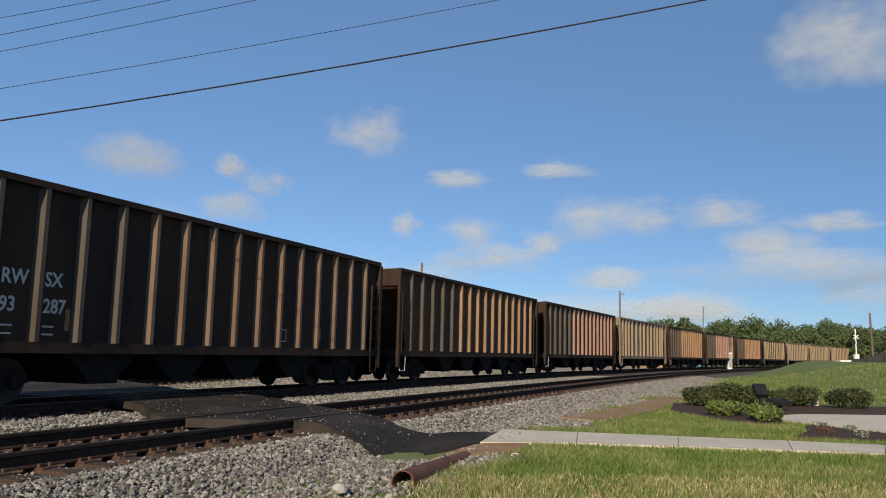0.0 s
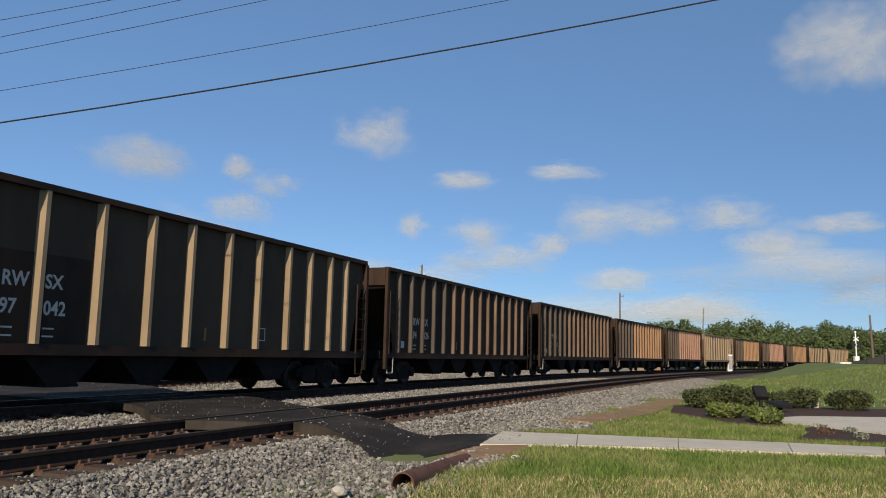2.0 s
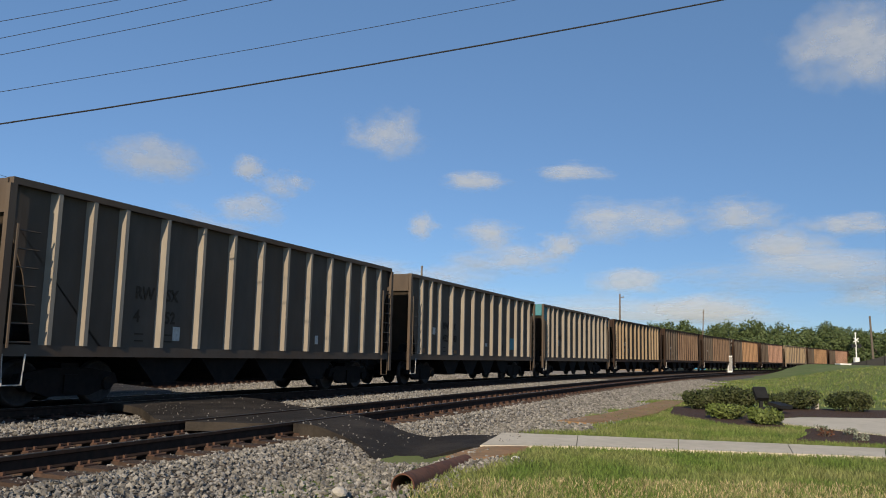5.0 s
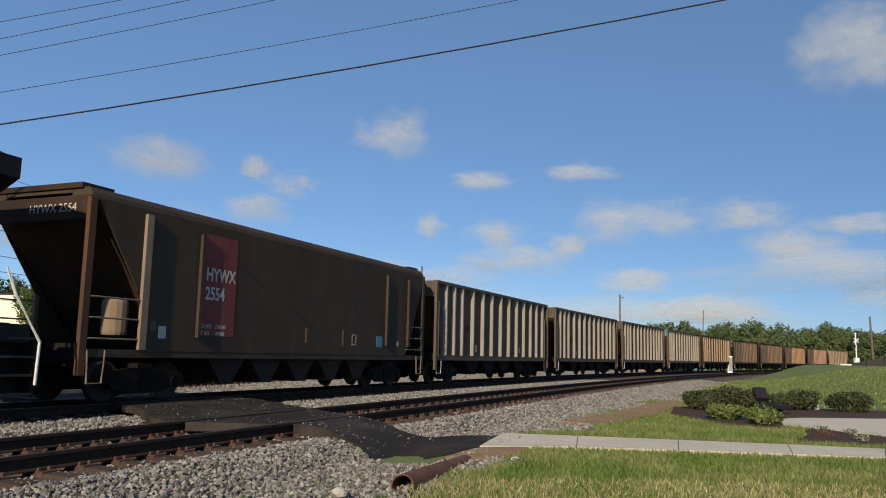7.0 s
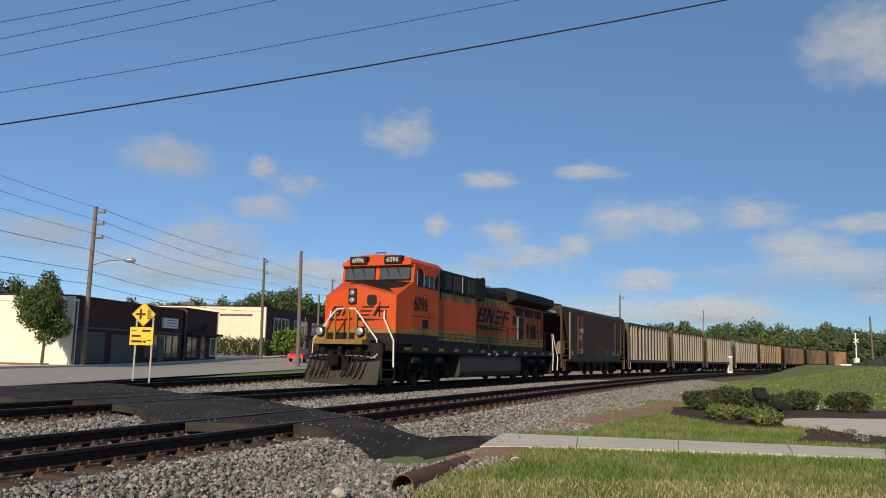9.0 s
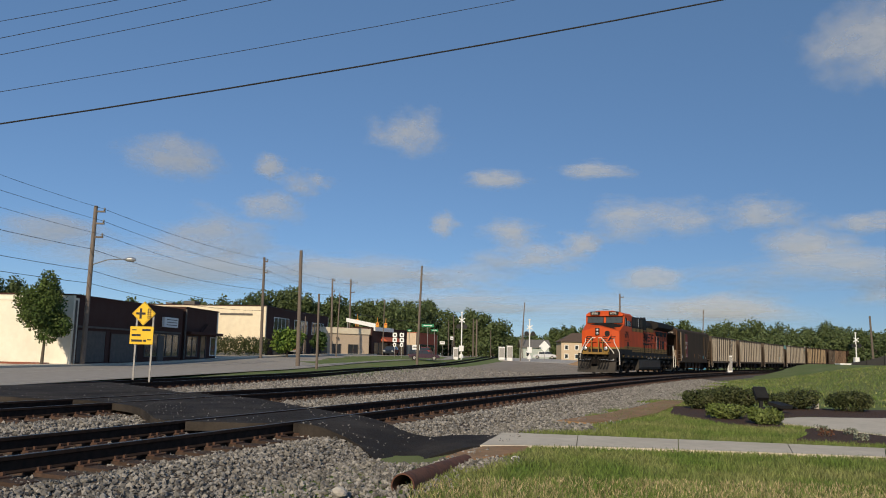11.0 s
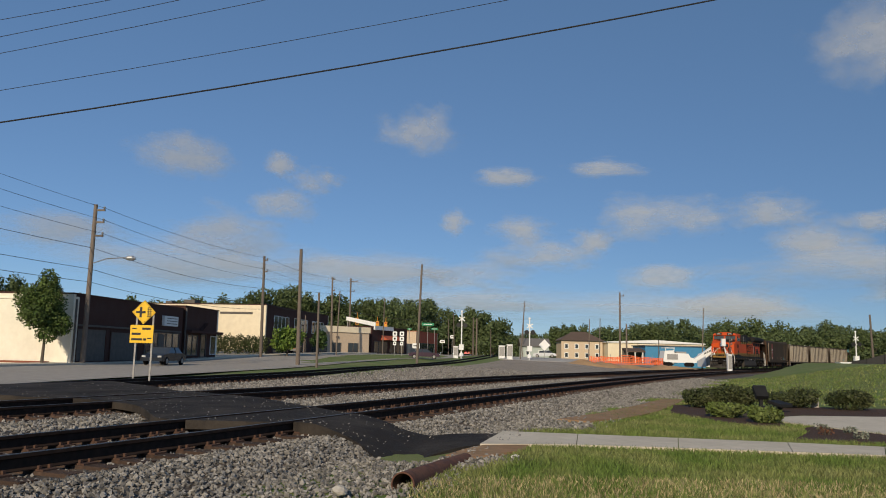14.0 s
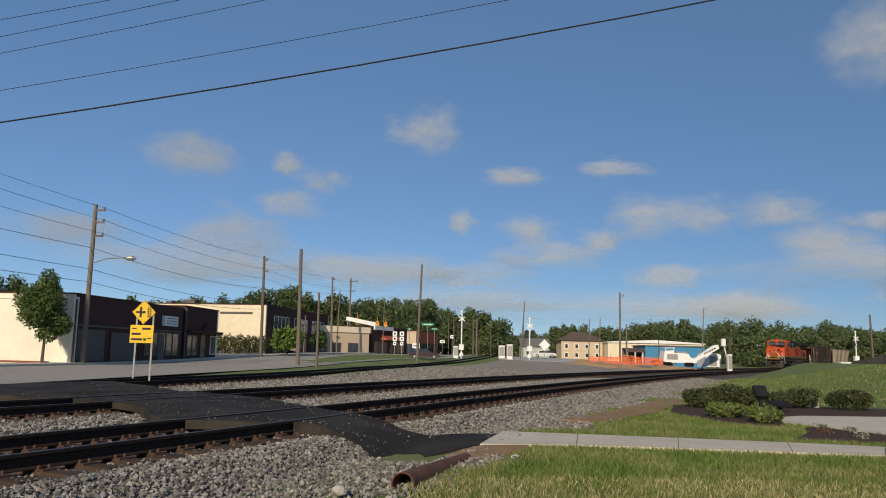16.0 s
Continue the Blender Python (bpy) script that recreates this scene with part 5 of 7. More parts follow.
pipe = Kit()
n = 28
pipe.add([(r * math.cos(i * math.tau / n), y, r * math.sin(i * math.tau / n)) for r, y in ((0.13, 0.0), (0.13, 2.3), (0.115, 2.3), (0.115, 0.0)) for i in range(n)],
         [(j * n + i, j * n + (i + 1) % n, ((j + 1) % 4) * n + (i + 1) % n, ((j + 1) % 4) * n + i) for j in range(4) for i in range(n)])
solid("culvert_pipe", pipe, M_RUST, "rusty iron drain pipe lying in the gravel bank", "pipe", pose(-0.36, 8.35, -0.22, -1.5, 0, -18), smooth=False)
for x, y, z, s, lab in ((-0.98, 8.15, -0.29, 0.085, "pale rock lying in the gravel"), (1.0, 10.4, -0.215, 0.075, "crumpled white scrap lying on the grass"), (-0.05, 9.5, -0.2, 0.03, "pale pebble on the clay")):
    rk = bmesh.new()
    bmesh.ops.create_icosphere(rk, subdivisions=2, radius=s)
    for v in rk.verts:
        v.co = v.co * (1 + 0.35 * noise.noise(v.co * (3 / s) * 0.4))
        v.co.z *= 0.62
    me = bpy.data.meshes.new("rock")
    rk.to_mesh(me)
    rk.free()
    me.materials.append(M_PALE_ROCK if "scrap" not in lab else L_WHITE)
    ob = tagged(new("rock" if "scrap" not in lab else "litter", me), lab, "rock" if "scrap" not in lab else "litter")
    ob.matrix_basis = pose(x, y, z + s * 0.4)


# ---------- foliage ----------
def leaf_material(name, a, b, var=0.5):
    m = material(name, a, b, scale=0.8, rough=0.65, island=var, spec=0.25)
    return m


M_LEAF = leaf_material("dark_green_leaf", (0.035, 0.065, 0.016), (0.055, 0.09, 0.022))
M_LEAF_SUN = leaf_material("fresh_green_leaf", (0.09, 0.15, 0.022), (0.14, 0.20, 0.035))
M_LEAF_SHRUB = leaf_material("shrub_leaf", (0.035, 0.05, 0.016), (0.06, 0.065, 0.024))
M_LEAF_YELLOW = leaf_material("yellow_green_leaf", (0.085, 0.12, 0.025), (0.13, 0.155, 0.045))
M_LEAF_SAGE = leaf_material("sage_grey_leaf", (0.13, 0.15, 0.11), (0.19, 0.20, 0.15))
M_LEAF_FAR = leaf_material("far_woodland_leaf", (0.055, 0.082, 0.028), (0.085, 0.11, 0.042), 0.35)
M_LEAF_RED = leaf_material("bronze_leaf", (0.10, 0.045, 0.025), (0.14, 0.06, 0.03))
M_BARK = material("grey_bark", (0.12, 0.095, 0.075), (0.08, 0.065, 0.05), scale=12, rough=0.95, bump=0.6, stretch=(3, 3, 0.5))
M_WOOD = material("weathered_pole_wood", (0.17, 0.14, 0.115), (0.11, 0.09, 0.075), scale=8, rough=0.95, bump=0.3, stretch=(4, 4, 0.3), per_object=0.25)


def leaves(lobes, count, size, seed, shell=0.45):
    """Leaf quads over several rounded lobes, thicker towards their skins."""
    rng = np.random.default_rng(seed)
    lobes = np.array(lobes, float)
    vol = lobes[:, 3] * lobes[:, 4] * lobes[:, 5]
    pick = rng.choice(len(lobes), count, p=vol ** 0.67 / (vol ** 0.67).sum())
    d = rng.normal(size=(count, 3))
    d /= np.linalg.norm(d, axis=1)[:, None]
    r = shell + (1 - shell) * rng.random(count) ** 0.6
    c = lobes[pick, :3] + d * lobes[pick, 3:6] * r[:, None] * rng.uniform(0.85, 1.15, (count, 1))
    u = rng.normal(size=(count, 3))
    u /= np.linalg.norm(u, axis=1)[:, None]
    w = np.cross(u, d + rng.normal(0, 0.5, (count, 3)))
    w /= np.linalg.norm(w, axis=1)[:, None] + 1e-9
    sz = size * rng.uniform(0.6, 1.4, (count, 1))
    v = np.stack([c - u * sz, c + w * sz * 0.6, c + u * sz, c - w * sz * 0.6], 1).reshape(-1, 3)
    k = Kit()
    k.v, k.f = v.tolist(), np.arange(count * 4).reshape(-1, 4).tolist()
    return k


def leaf_mesh(name, lobes, count, size, seed, mat, shell=0.45):
    return leaves(lobes, count, size, seed, shell).mesh(name, mat, fix=False)


def build_tree(x, y, z, h, r, seed, count, size, mat, label, trunk_h=0.3, name="tree"):
    rnd = random.Random(seed)
    t = thing(name, label, "tree", pose(x, y, z))
    tr = Kit().rod((0, 0, -0.2), (0.05 * r, 0, h * 0.45), 0.05 * r + 0.03, 0.035 * r, n=10)
    lobes = []
    for i in range(9):
        a, rr = rnd.uniform(0, math.tau), rnd.uniform(0.25, 0.65) * r
        zz = h * rnd.uniform(trunk_h + 0.12, 0.86)
        rr *= 1 - 0.5 * max(0, zz / h - 0.55)
        s = r * rnd.uniform(0.38, 0.6)
        lobes.append((rr * math.cos(a), rr * math.sin(a), zz, s, s, s * rnd.uniform(0.7, 1.0)))
        tr.rod((0.03 * r, 0, h * rnd.uniform(0.22, 0.42)), (rr * 0.8 * math.cos(a), rr * 0.8 * math.sin(a), zz), 0.03 * r, 0.01 * r, n=6, caps=False)
    lobes.append((0, 0, h * 0.85, r * 0.4, r * 0.4, h * 0.15))
    lobes.append((0, 0, h * 0.6, r * 0.7, r * 0.7, h * 0.25))
    part("trunk", tr, M_BARK, t)
    part("crown", leaf_mesh("crown", lobes, count, size, seed, mat), mat, t)
    return t


def far_wood(name, label, spots, seed, mat, count=700, size=0.55):
    """A belt of woodland: many crowns and trunks, too many to count."""
    rnd = random.Random(seed)
    lobes, k = [], Kit()
    for x, y, z, h, r in spots:
        for i in range(7):
            a, rr = rnd.uniform(0, math.tau), rnd.uniform(0.2, 0.7) * r
            lobes.append((x + rr * math.cos(a), y + rr * math.sin(a), z + h * rnd.uniform(0.35, 0.85), r * rnd.uniform(0.3, 0.5), r * rnd.uniform(0.3, 0.5), h * rnd.uniform(0.12, 0.2)))
        lobes.append((x, y, z + h * 0.3, r * 0.9, r * 0.9, h * 0.3))
        k.rod((x, y, z - 0.3), (x, y, z + h * 0.6), 0.25, 0.12, n=6)
    wood = thing(name, label, "woodland", kind="stuff")
    part("crowns", leaf_mesh("crowns", lobes, count * len(spots), size, seed, mat, 0.35), mat, wood)
    part("trunks", k, M_BARK, wood)
    return wood


def shrub(x, y, w, h, seed, mat, label, count=2600, size=0.035):
    z = lawn_z(x, y)
    rnd = random.Random(seed)
    lobes = [(0, 0, h * 0.45, w * 0.85, w * 0.8, h * 0.45)]
    for i in range(8):
        a = rnd.uniform(0, math.tau)
        lobes.append((w * 0.55 * math.cos(a), w * 0.5 * math.sin(a), h * rnd.uniform(0.4, 0.72), w * 0.42, w * 0.42, h * 0.3))
    t = thing("shrub", label, "shrub", pose(x, y, z), group="shrubs in the mulch bed")
    part("foliage", leaf_mesh("foliage", lobes, count, size, seed, mat, 0.6), mat, t)
    k = Kit()
    for i in range(5):
        a = i * 1.3
        k.rod((0, 0, -0.05), (w * 0.5 * math.cos(a), w * 0.5 * math.sin(a), h * 0.7), 0.018, 0.008, n=5)
    part("stems", k, M_BARK, t)
    return t


shrub(7.05, 21.6, 0.5, 0.58, 1, M_LEAF_SHRUB, "rounded dark evergreen shrub in the mulch bed")
shrub(7.7, 21.7, 0.56, 0.66, 2, M_LEAF_SHRUB, "broad dark evergreen shrub with bronze tips", 3200)
shrub(8.28, 21.9, 0.5, 0.64, 3, M_LEAF_SHRUB, "dark evergreen shrub behind the floodlight")
shrub(9.5, 22.3, 0.5, 0.52, 9, M_LEAF_SHRUB, "small dark shrub between its rounder neighbours", 1800)
shrub(10.2, 22.6, 0.58, 0.62, 4, M_LEAF_SHRUB, "rounded dark shrub at the back of the bed")
shrub(11.25, 22.0, 0.66, 0.6, 5, M_LEAF_SHRUB, "separate rounded dark shrub on the bank", 3200)
shrub(6.5, 18.1, 0.5, 0.38, 6, M_LEAF_YELLOW, "low yellow-green shrub at the bed's edge", 2200)
shrub(6.83, 16.75, 0.4, 0.40, 7, M_LEAF_YELLOW, "low yellow-green shrub beside the garden walk", 2200)
for i, (x, y) in enumerate(((6.9, 14.3), (7.2, 13.7), (7.5, 14.7), (7.75, 13.5), (8.1, 14.0), (8.5, 13.4), (8.9, 13.9), (9.5, 13.3), (7.3, 15.3))):
    shrub(x, y, 0.16, 0.17, 20 + i, M_LEAF_SAGE if i % 3 else M_LEAF_RED, "small low seedling in the mulch strip", 110, 0.022)

M_BLACKMETAL = material("black_painted_metal", (0.014, 0.014, 0.014), (0.02, 0.02, 0.02), scale=10, rough=0.65, spec=0.15)
fl = thing("floodlight", "black garden floodlight tilted on its stand among the shrubs", "light fixture", pose(8.2, 20.4, lawn_z(8.2, 20.4)))
part("housing", Kit().cut([(-0.16, 0.42), (0.08, 0.68), (0.14, 0.64), (-0.06, 0.34)], -0.16, 0.16), M_BLACKMETAL, fl)
part("glass", Kit().cut([(0.085, 0.683), (0.14, 0.643), (0.15, 0.65), (0.09, 0.69)], -0.15, 0.15), L_GLASS, fl)
part("stand", Kit().box(-0.04, -0.04, -0.05, 0.04, 0.04, 0.5), M_BLACKMETAL, fl)
fl2 = thing("floodlight", "second black floodlight lying low in the bed", "light fixture", pose(8.65, 20.3, lawn_z(8.65, 20.3), 0, 0, 30))
part("housing", Kit().cut([(-0.2, 0.16), (0.2, 0.24), (0.2, 0.32), (-0.2, 0.24)], -0.22, 0.22), M_BLACKMETAL, fl2)
part("stand", Kit().box(-0.04, -0.04, -0.05, 0.04, 0.04, 0.25), M_BLACKMETAL, fl2)
solid("utility_box", Kit().bevel_box(-0.09, -0.09, -0.03, 0.09, 0.09, 0.3, 0.02), M_PALE_ROCK, "small beige utility post beside the shrubs", "utility box", pose(10.75, 22.9, lawn_z(10.75, 22.9)))
# ---------- street ----------
drifting = []


def street_line(s, off=0.0):
    """The street beside the railway; s is about the same as y."""
    u = min(max(s - 58, 0.0), 40.0)
    bend = 0.0045 * u * u + 0.05 * max(s - 98, 0.0)
    a = math.atan(math.tan(radians(5.1)) + (0.009 * u if s < 98 else 0.05))
    return -17.3 + (s - 40) * math.tan(radians(5.1)) + bend + off * math.cos(a), s - off * math.sin(a), a


def draped(name, centre, s0, s1, o0, o1, lift, mat, label, category, thick=0.0, step=3.0):
    k = Kit()
    n = int((s1 - s0) / step)
    prof = [(o0, -0.3), (o0, 0), (o1, 0), (o1, -0.3)] if thick else [(o0, 0), (o1, 0)]
    vs = []
    for i in range(n + 1):
        s = s0 + (s1 - s0) * i / n
        for o, dz in prof:
            x, y, a = centre(s, o)
            vs.append((x, y, town_z(x, y) - 0.06 + lift + dz))
    m = len(prof)
    k.add(vs, [(i * m + j, i * m + j + 1, (i + 1) * m + j + 1, (i + 1) * m + j) for i in range(n) for j in range(m - 1)])
    return solid(name, k, mat, label, category, kind="structure")


draped("road", street_line, -60, 260, -4.6, 6.4, 0.05, M_ROAD, "pale worn asphalt street beside the railway", "road")
draped("pavement", street_line, -60, 105, -6.6, -4.6, 0.16, M_CONCRETE, "concrete pavement with kerb before the shops", "pavement", 1)
draped("forecourt", street_line, 60, 150, -15.0, -4.65, 0.03, M_ROAD, "pale worn asphalt forecourt before the shops", "road")
M_LINE = material("road_paint", (0.55, 0.52, 0.42), (0.42, 0.40, 0.33), scale=6, rough=0.8)
draped("road_line", street_line, -60, 200, -0.28, -0.14, 0.056, M_LINE, "worn yellow centre line", "road marking")
draped("road_line", street_line, -60, 200, 5.7, 5.82, 0.056, M_LINE, "worn pale edge line", "road marking")
M_DIRT = material("brown_gravel", (0.37, 0.305, 0.235), (0.17, 0.14, 0.108), scale=7, rough=0.95, bump=1.0, bump_scale=14, dirt=(0.38, 0.35, 0.30), dirt_scale=0.3)
k = Kit()
rows = []
for i in range(44):
    s = 8 + i * 2.6
    x0, y0, a0 = siding(s, 2.3)
    x1, y1, a1 = along(s, -3.2)
    for j in range(9):
        f = j / 8
        x, y = x0 + (x1 - x0) * f, y0 + (y1 - y0) * f
        low = (siding_z(s) - 0.2) * (1 - f) - 0.24 * f
        rows.append((x, y, low if j in (0, 8) else max(low, land_z(x, y) + 0.05)))
k.add(rows, [(9 * i + j, 9 * i + j + 1, 9 * i + j + 10, 9 * i + j + 9) for i in range(43) for j in range(8)])
solid("gravel_lot", k, M_DIRT, "brown and grey gravel ground between the tracks", "gravel", kind="structure")
sheet("road_apron", [(7.5, 100), (8.3, 110), (9.5, 118), (20, 118), (24, 108), (25, 98), (20, 93), (12, 94)], 0, material("pale_gravel_road", (0.46, 0.43, 0.38), (0.38, 0.35, 0.31), scale=3, rough=0.95),
      "pale gravel road leading over the level crossing", "road", 0.1, lambda x, y: land_z(x, y) + 0.07)
sheet("red_paving", [(-23, 46.2), (-23.2, 47.2), (-40, 48.7), (-40, 45.2)], 0.16, material("red_brick_paving", (0.30, 0.10, 0.06), (0.22, 0.08, 0.05), scale=18, rough=0.9),
      "red brick paving before the white wall", "paving", 0.1)

# ---------- buildings ----------
M_BRICK = material("dark_brown_brick", (0.075, 0.032, 0.024), (0.052, 0.023, 0.018), scale=25, rough=0.9, dirt=(0.075, 0.045, 0.038), dirt_scale=0.8)
M_WHITEWALL = material("white_painted_wall", (0.84, 0.79, 0.66), (0.79, 0.74, 0.61), scale=3, rough=0.85, dirt=(0.62, 0.57, 0.47), dirt_scale=0.6, dirt_amount=0.4)
M_CREAM = material("cream_stucco", (0.78, 0.68, 0.50), (0.72, 0.62, 0.45), scale=2, rough=0.9, dirt=(0.55, 0.47, 0.35), dirt_scale=0.4, dirt_amount=0.4)
M_TANWALL = material("tan_block_wall", (0.58, 0.46, 0.33), (0.51, 0.40, 0.29), scale=4, rough=0.9)
M_GREYPANEL = material("grey_shop_panel", (0.13, 0.115, 0.10), (0.10, 0.09, 0.08), scale=3, rough=0.8)
M_ROOF = material("flat_roof_felt", (0.18, 0.17, 0.16), (0.13, 0.125, 0.12), scale=5, rough=0.95)
M_WINDOW = glass("shop_window", (0.035, 0.04, 0.045), 0.08)
M_SIGNWHITE = material("white_sign_face", (0.78, 0.78, 0.76), (0.72, 0.72, 0.70), scale=8, rough=0.6)
M_BLUE = material("blue_metal_siding", (0.06, 0.24, 0.42), (0.05, 0.20, 0.36), scale=3, rough=0.6, stretch=(6, 6, 0.5))
M_BROWNROOF = material("brown_shingle", (0.13, 0.09, 0.07), (0.09, 0.065, 0.05), scale=10, rough=0.95)


def block(name, label, corner, heading, width, depth, z0, z1, walls, roof=M_ROOF, category="building"):
    """A flat-roofed building. corner: its nearest front corner; the front runs along heading (degrees from +y to +x) for width; depth goes to the left of that.
    walls: materials for the side that faces the viewer's end, the front, the far end and the back."""
    b = thing(name, label, category, pose(corner[0], corner[1], 0, 0, 0, 90 - heading))
    t = 0.25
    end, front, far, back = walls
    part("wall", Kit().box(0, 0, z0 - 0.6, t, depth, z1), end, b, "end wall")
    part("wall", Kit().box(t, 0, z0 - 0.6, width - t, t, z1), front, b, "street front")
    part("wall", Kit().box(width - t, 0, z0 - 0.6, width, depth, z1 - 0.02), far, b)
    part("wall", Kit().box(t, depth - t, z0 - 0.6, width - t, depth, z1 - 0.05), back, b)
    part("roof", Kit().box(t, t, z1 - 0.6, width - t, depth - t, z1 - 0.45), roof, b)
    part("coping", Kit().box(-0.05, -0.05, z1, width + 0.05, t + 0.05, z1 + 0.09).box(-0.05, t + 0.05, z1, t + 0.05, depth, z1 + 0.09), front, b)
    return b


def opening(b, x0, x1, z0, z1, panes=1, frame=None, glassy=True, sill=False):
    """A window or shop front set in the street front."""
    frame = frame or M_GREYPANEL
    w = part("window" if glassy else "panel", Kit().box(x0, -0.02, z0, x1, 0.06, z1), M_WINDOW if glassy else M_GREYPANEL, b)
    k = Kit()
    for i in range(panes + 1):
        x = x0 + (x1 - x0) * i / panes
        k.box(x - 0.04, -0.06, z0, x + 0.04, -0.015, z1)
    k.box(x0, -0.06, z1 - 0.06, x1, -0.015, z1).box(x0, -0.06, z0, x1, -0.015, z0 + 0.06)
    part("frame", k, frame, w)
    return w


# brick shops: the front runs away along the street, the white end wall faces the viewer
shops = block("brick_shops", "low dark brick shop row with a white painted end wall", (-22.2, 47.5), 5.8, 15.6, 16.0, 0.0, 4.2, (M_WHITEWALL, M_BRICK, M_BRICK, M_BRICK))
part("corner_pier", Kit().box(-0.06, -0.08, -0.3, 0.5, 0.0, 4.05), M_WHITEWALL, shops)
part("downpipe", Kit().rod((0.15, -0.14, 0), (0.15, -0.14, 3.9), 0.06), M_GREYPANEL, shops)
part("fascia", Kit().box(0.5, -0.10, 2.30, 15.2, -0.01, 2.42), M_GREYPANEL, shops)
opening(shops, 0.6, 4.0, 0.12, 2.2, 1, M_BRICK, False)
opening(shops, 4.6, 8.4, 0.12, 2.1, 1, M_BRICK, False)
opening(shops, 9.4, 15.0, 0.5, 2.25, 5)
part("door", Kit().box(11.4, -0.07, 0.05, 12.4, -0.02, 2.1), M_GREYPANEL, shops)
sg = part("shop_sign", Kit().box(11.9, -0.22, 2.75, 14.3, -0.02, 3.5), M_SIGNWHITE, shops, "white shop sign with unreadable bars")
for i in range(3):
    part("sign_bar", Kit().box(12.3, -0.226, 2.9 + 0.2 * i, 14.1, -0.221, 2.95 + 0.2 * i), M_GREYPANEL, sg)
part("coping_edge", Kit().box(-0.06, 0.3, 3.86, 0.3, 15.8, 3.96), M_WHITEWALL, shops)
shop2 = block("brick_shop", "dark brick corner shop beside the white building", (-20.55, 63.3), 5.8, 7.0, 14.0, 0.2, 4.42, (M_BRICK, M_BRICK, M_WHITEWALL, M_BRICK))
part("gable", Kit().slab([(3.0, 2.55), (5.2, 2.55), (4.1, 3.25)], -0.3, -0.01), M_BRICK, shop2)
part("canopy", Kit().box(0.3, -0.5, 2.35, 7.1, -0.01, 2.55), M_BRICK, shop2)
opening(shop2, 0.6, 2.6, 0.5, 2.2, 2)
opening(shop2, 3.3, 4.4, 0.35, 2.3, 1)
opening(shop2, 5.4, 6.6, 0.6, 2.2, 1, M_SIGNWHITE)
part("downpipe", Kit().rod((0.0, -0.1, 0.2), (0.0, -0.1, 4.3), 0.07), M_GREYPANEL, shop2)
# the cream two-storey building: its sunlit end faces the viewer
cream = block("cream_building", "cream stucco two-storey building with a dark glazed street side", (-18.9, 85), 8.0, 24, 22, 0.3, 5.9, (M_CREAM, M_BRICK, M_CREAM, M_CREAM))
for i in range(3):
    opening(cream, 2.5 + 7 * i, 7.5 + 7 * i, 3.3, 4.9, 4, M_SIGNWHITE)
    opening(cream, 2.5 + 7 * i, 7.5 + 7 * i, 0.8, 2.6, 3)
part("end_vent", Kit().box(-0.06, 1.5, 4.9, -0.005, 5.2, 5.12), M_GREYPANEL, cream)
part("roof_unit", Kit().bevel_box(8, 12, 5.4, 9.4, 13.4, 6.9, 0.05).bevel_box(8.2, 15, 5.4, 9.0, 15.8, 6.7, 0.05), M_GREYPANEL, cream, "grey roof ventilator")
M_HEDGE_SPOTS = [(-25.5 + 1.15 * i, 82.3 + 0.1 * (i % 2), 0.35) for i in range(7)]
hedge = thing("hedge", "clipped dark hedge before the cream building", "hedge")
part("foliage", leaf_mesh("foliage", [(x, y, z + 1.3, 0.85, 0.7, 1.0) for x, y, z in M_HEDGE_SPOTS], 7000, 0.09, 31, M_LEAF_SHRUB), M_LEAF_SHRUB, hedge)
part("planter_wall", Kit().box(-26.5, 81.4, 0.2, -18.4, 81.6, 0.55), M_WHITEWALL, hedge, "low white planter wall with gaps")
build_tree(-15.6, 80.5, 0.5, 3.0, 1.75, 41, 2600, 0.15, M_LEAF_SUN, "small round green street tree before the dark building", 0.25)
build_tree(-13.6, 88, 0.6, 2.9, 1.3, 42, 1500, 0.15, M_LEAF, "small dark street tree before the tan shop", 0.25)
# tan shop and the shops beyond
tan_shop = block("tan_shop", "tan single-storey corner shop with shop windows", (-17.2, 104), 50, 9.4, 12, 0.5, 4.35, (M_TANWALL, M_TANWALL, M_TANWALL, M_TANWALL))
for x0, x1 in ((1.0, 2.6), (3.2, 4.8), (6.0, 7.6)):
    opening(tan_shop, x0, x1, 0.8, 2.3, 2)
part("cornice", Kit().box(-0.1, -0.16, 3.7, 9.5, -0.06, 4.5), M_CREAM, tan_shop)
part("wall_lamp", Kit().box(4.0, -0.2, 2.9, 4.3, -0.02, 3.2), M_GREYPANEL, tan_shop)
dark_shop = block("dark_shop", "dark brick shop beyond the tan corner shop", (-9.8, 112), 22, 12, 12, 0.7, 4.7, (M_BRICK, M_BRICK, M_BRICK, M_BRICK))
M_AWNING = material("red_awning", (0.45, 0.10, 0.05), (0.38, 0.09, 0.045), scale=4, rough=0.8)
part("awning", Kit().cut([(-1.2, 2.9), (-0.02, 3.6), (-0.02, 2.9)], 3.0, 8.5), M_AWNING, dark_shop, "faded red awning")
part("parapet_sign", Kit().box(0.4, -0.3, 4.3, 6.5, -0.06, 4.85), M_SIGNWHITE, dark_shop, "white parapet board")
opening(dark_shop, 0.8, 5.0, 0.9, 2.7, 3)
opening(dark_shop, 6.0, 11.0, 0.9, 2.7, 3)
far_shop = block("orange_shop", "far shop with an orange upper front", (-4.0, 128), 14, 14, 12, 0.9, 4.6, (M_TANWALL, M_AWNING, M_TANWALL, M_TANWALL))
opening(far_shop, 1, 12, 1.0, 2.8, 5)

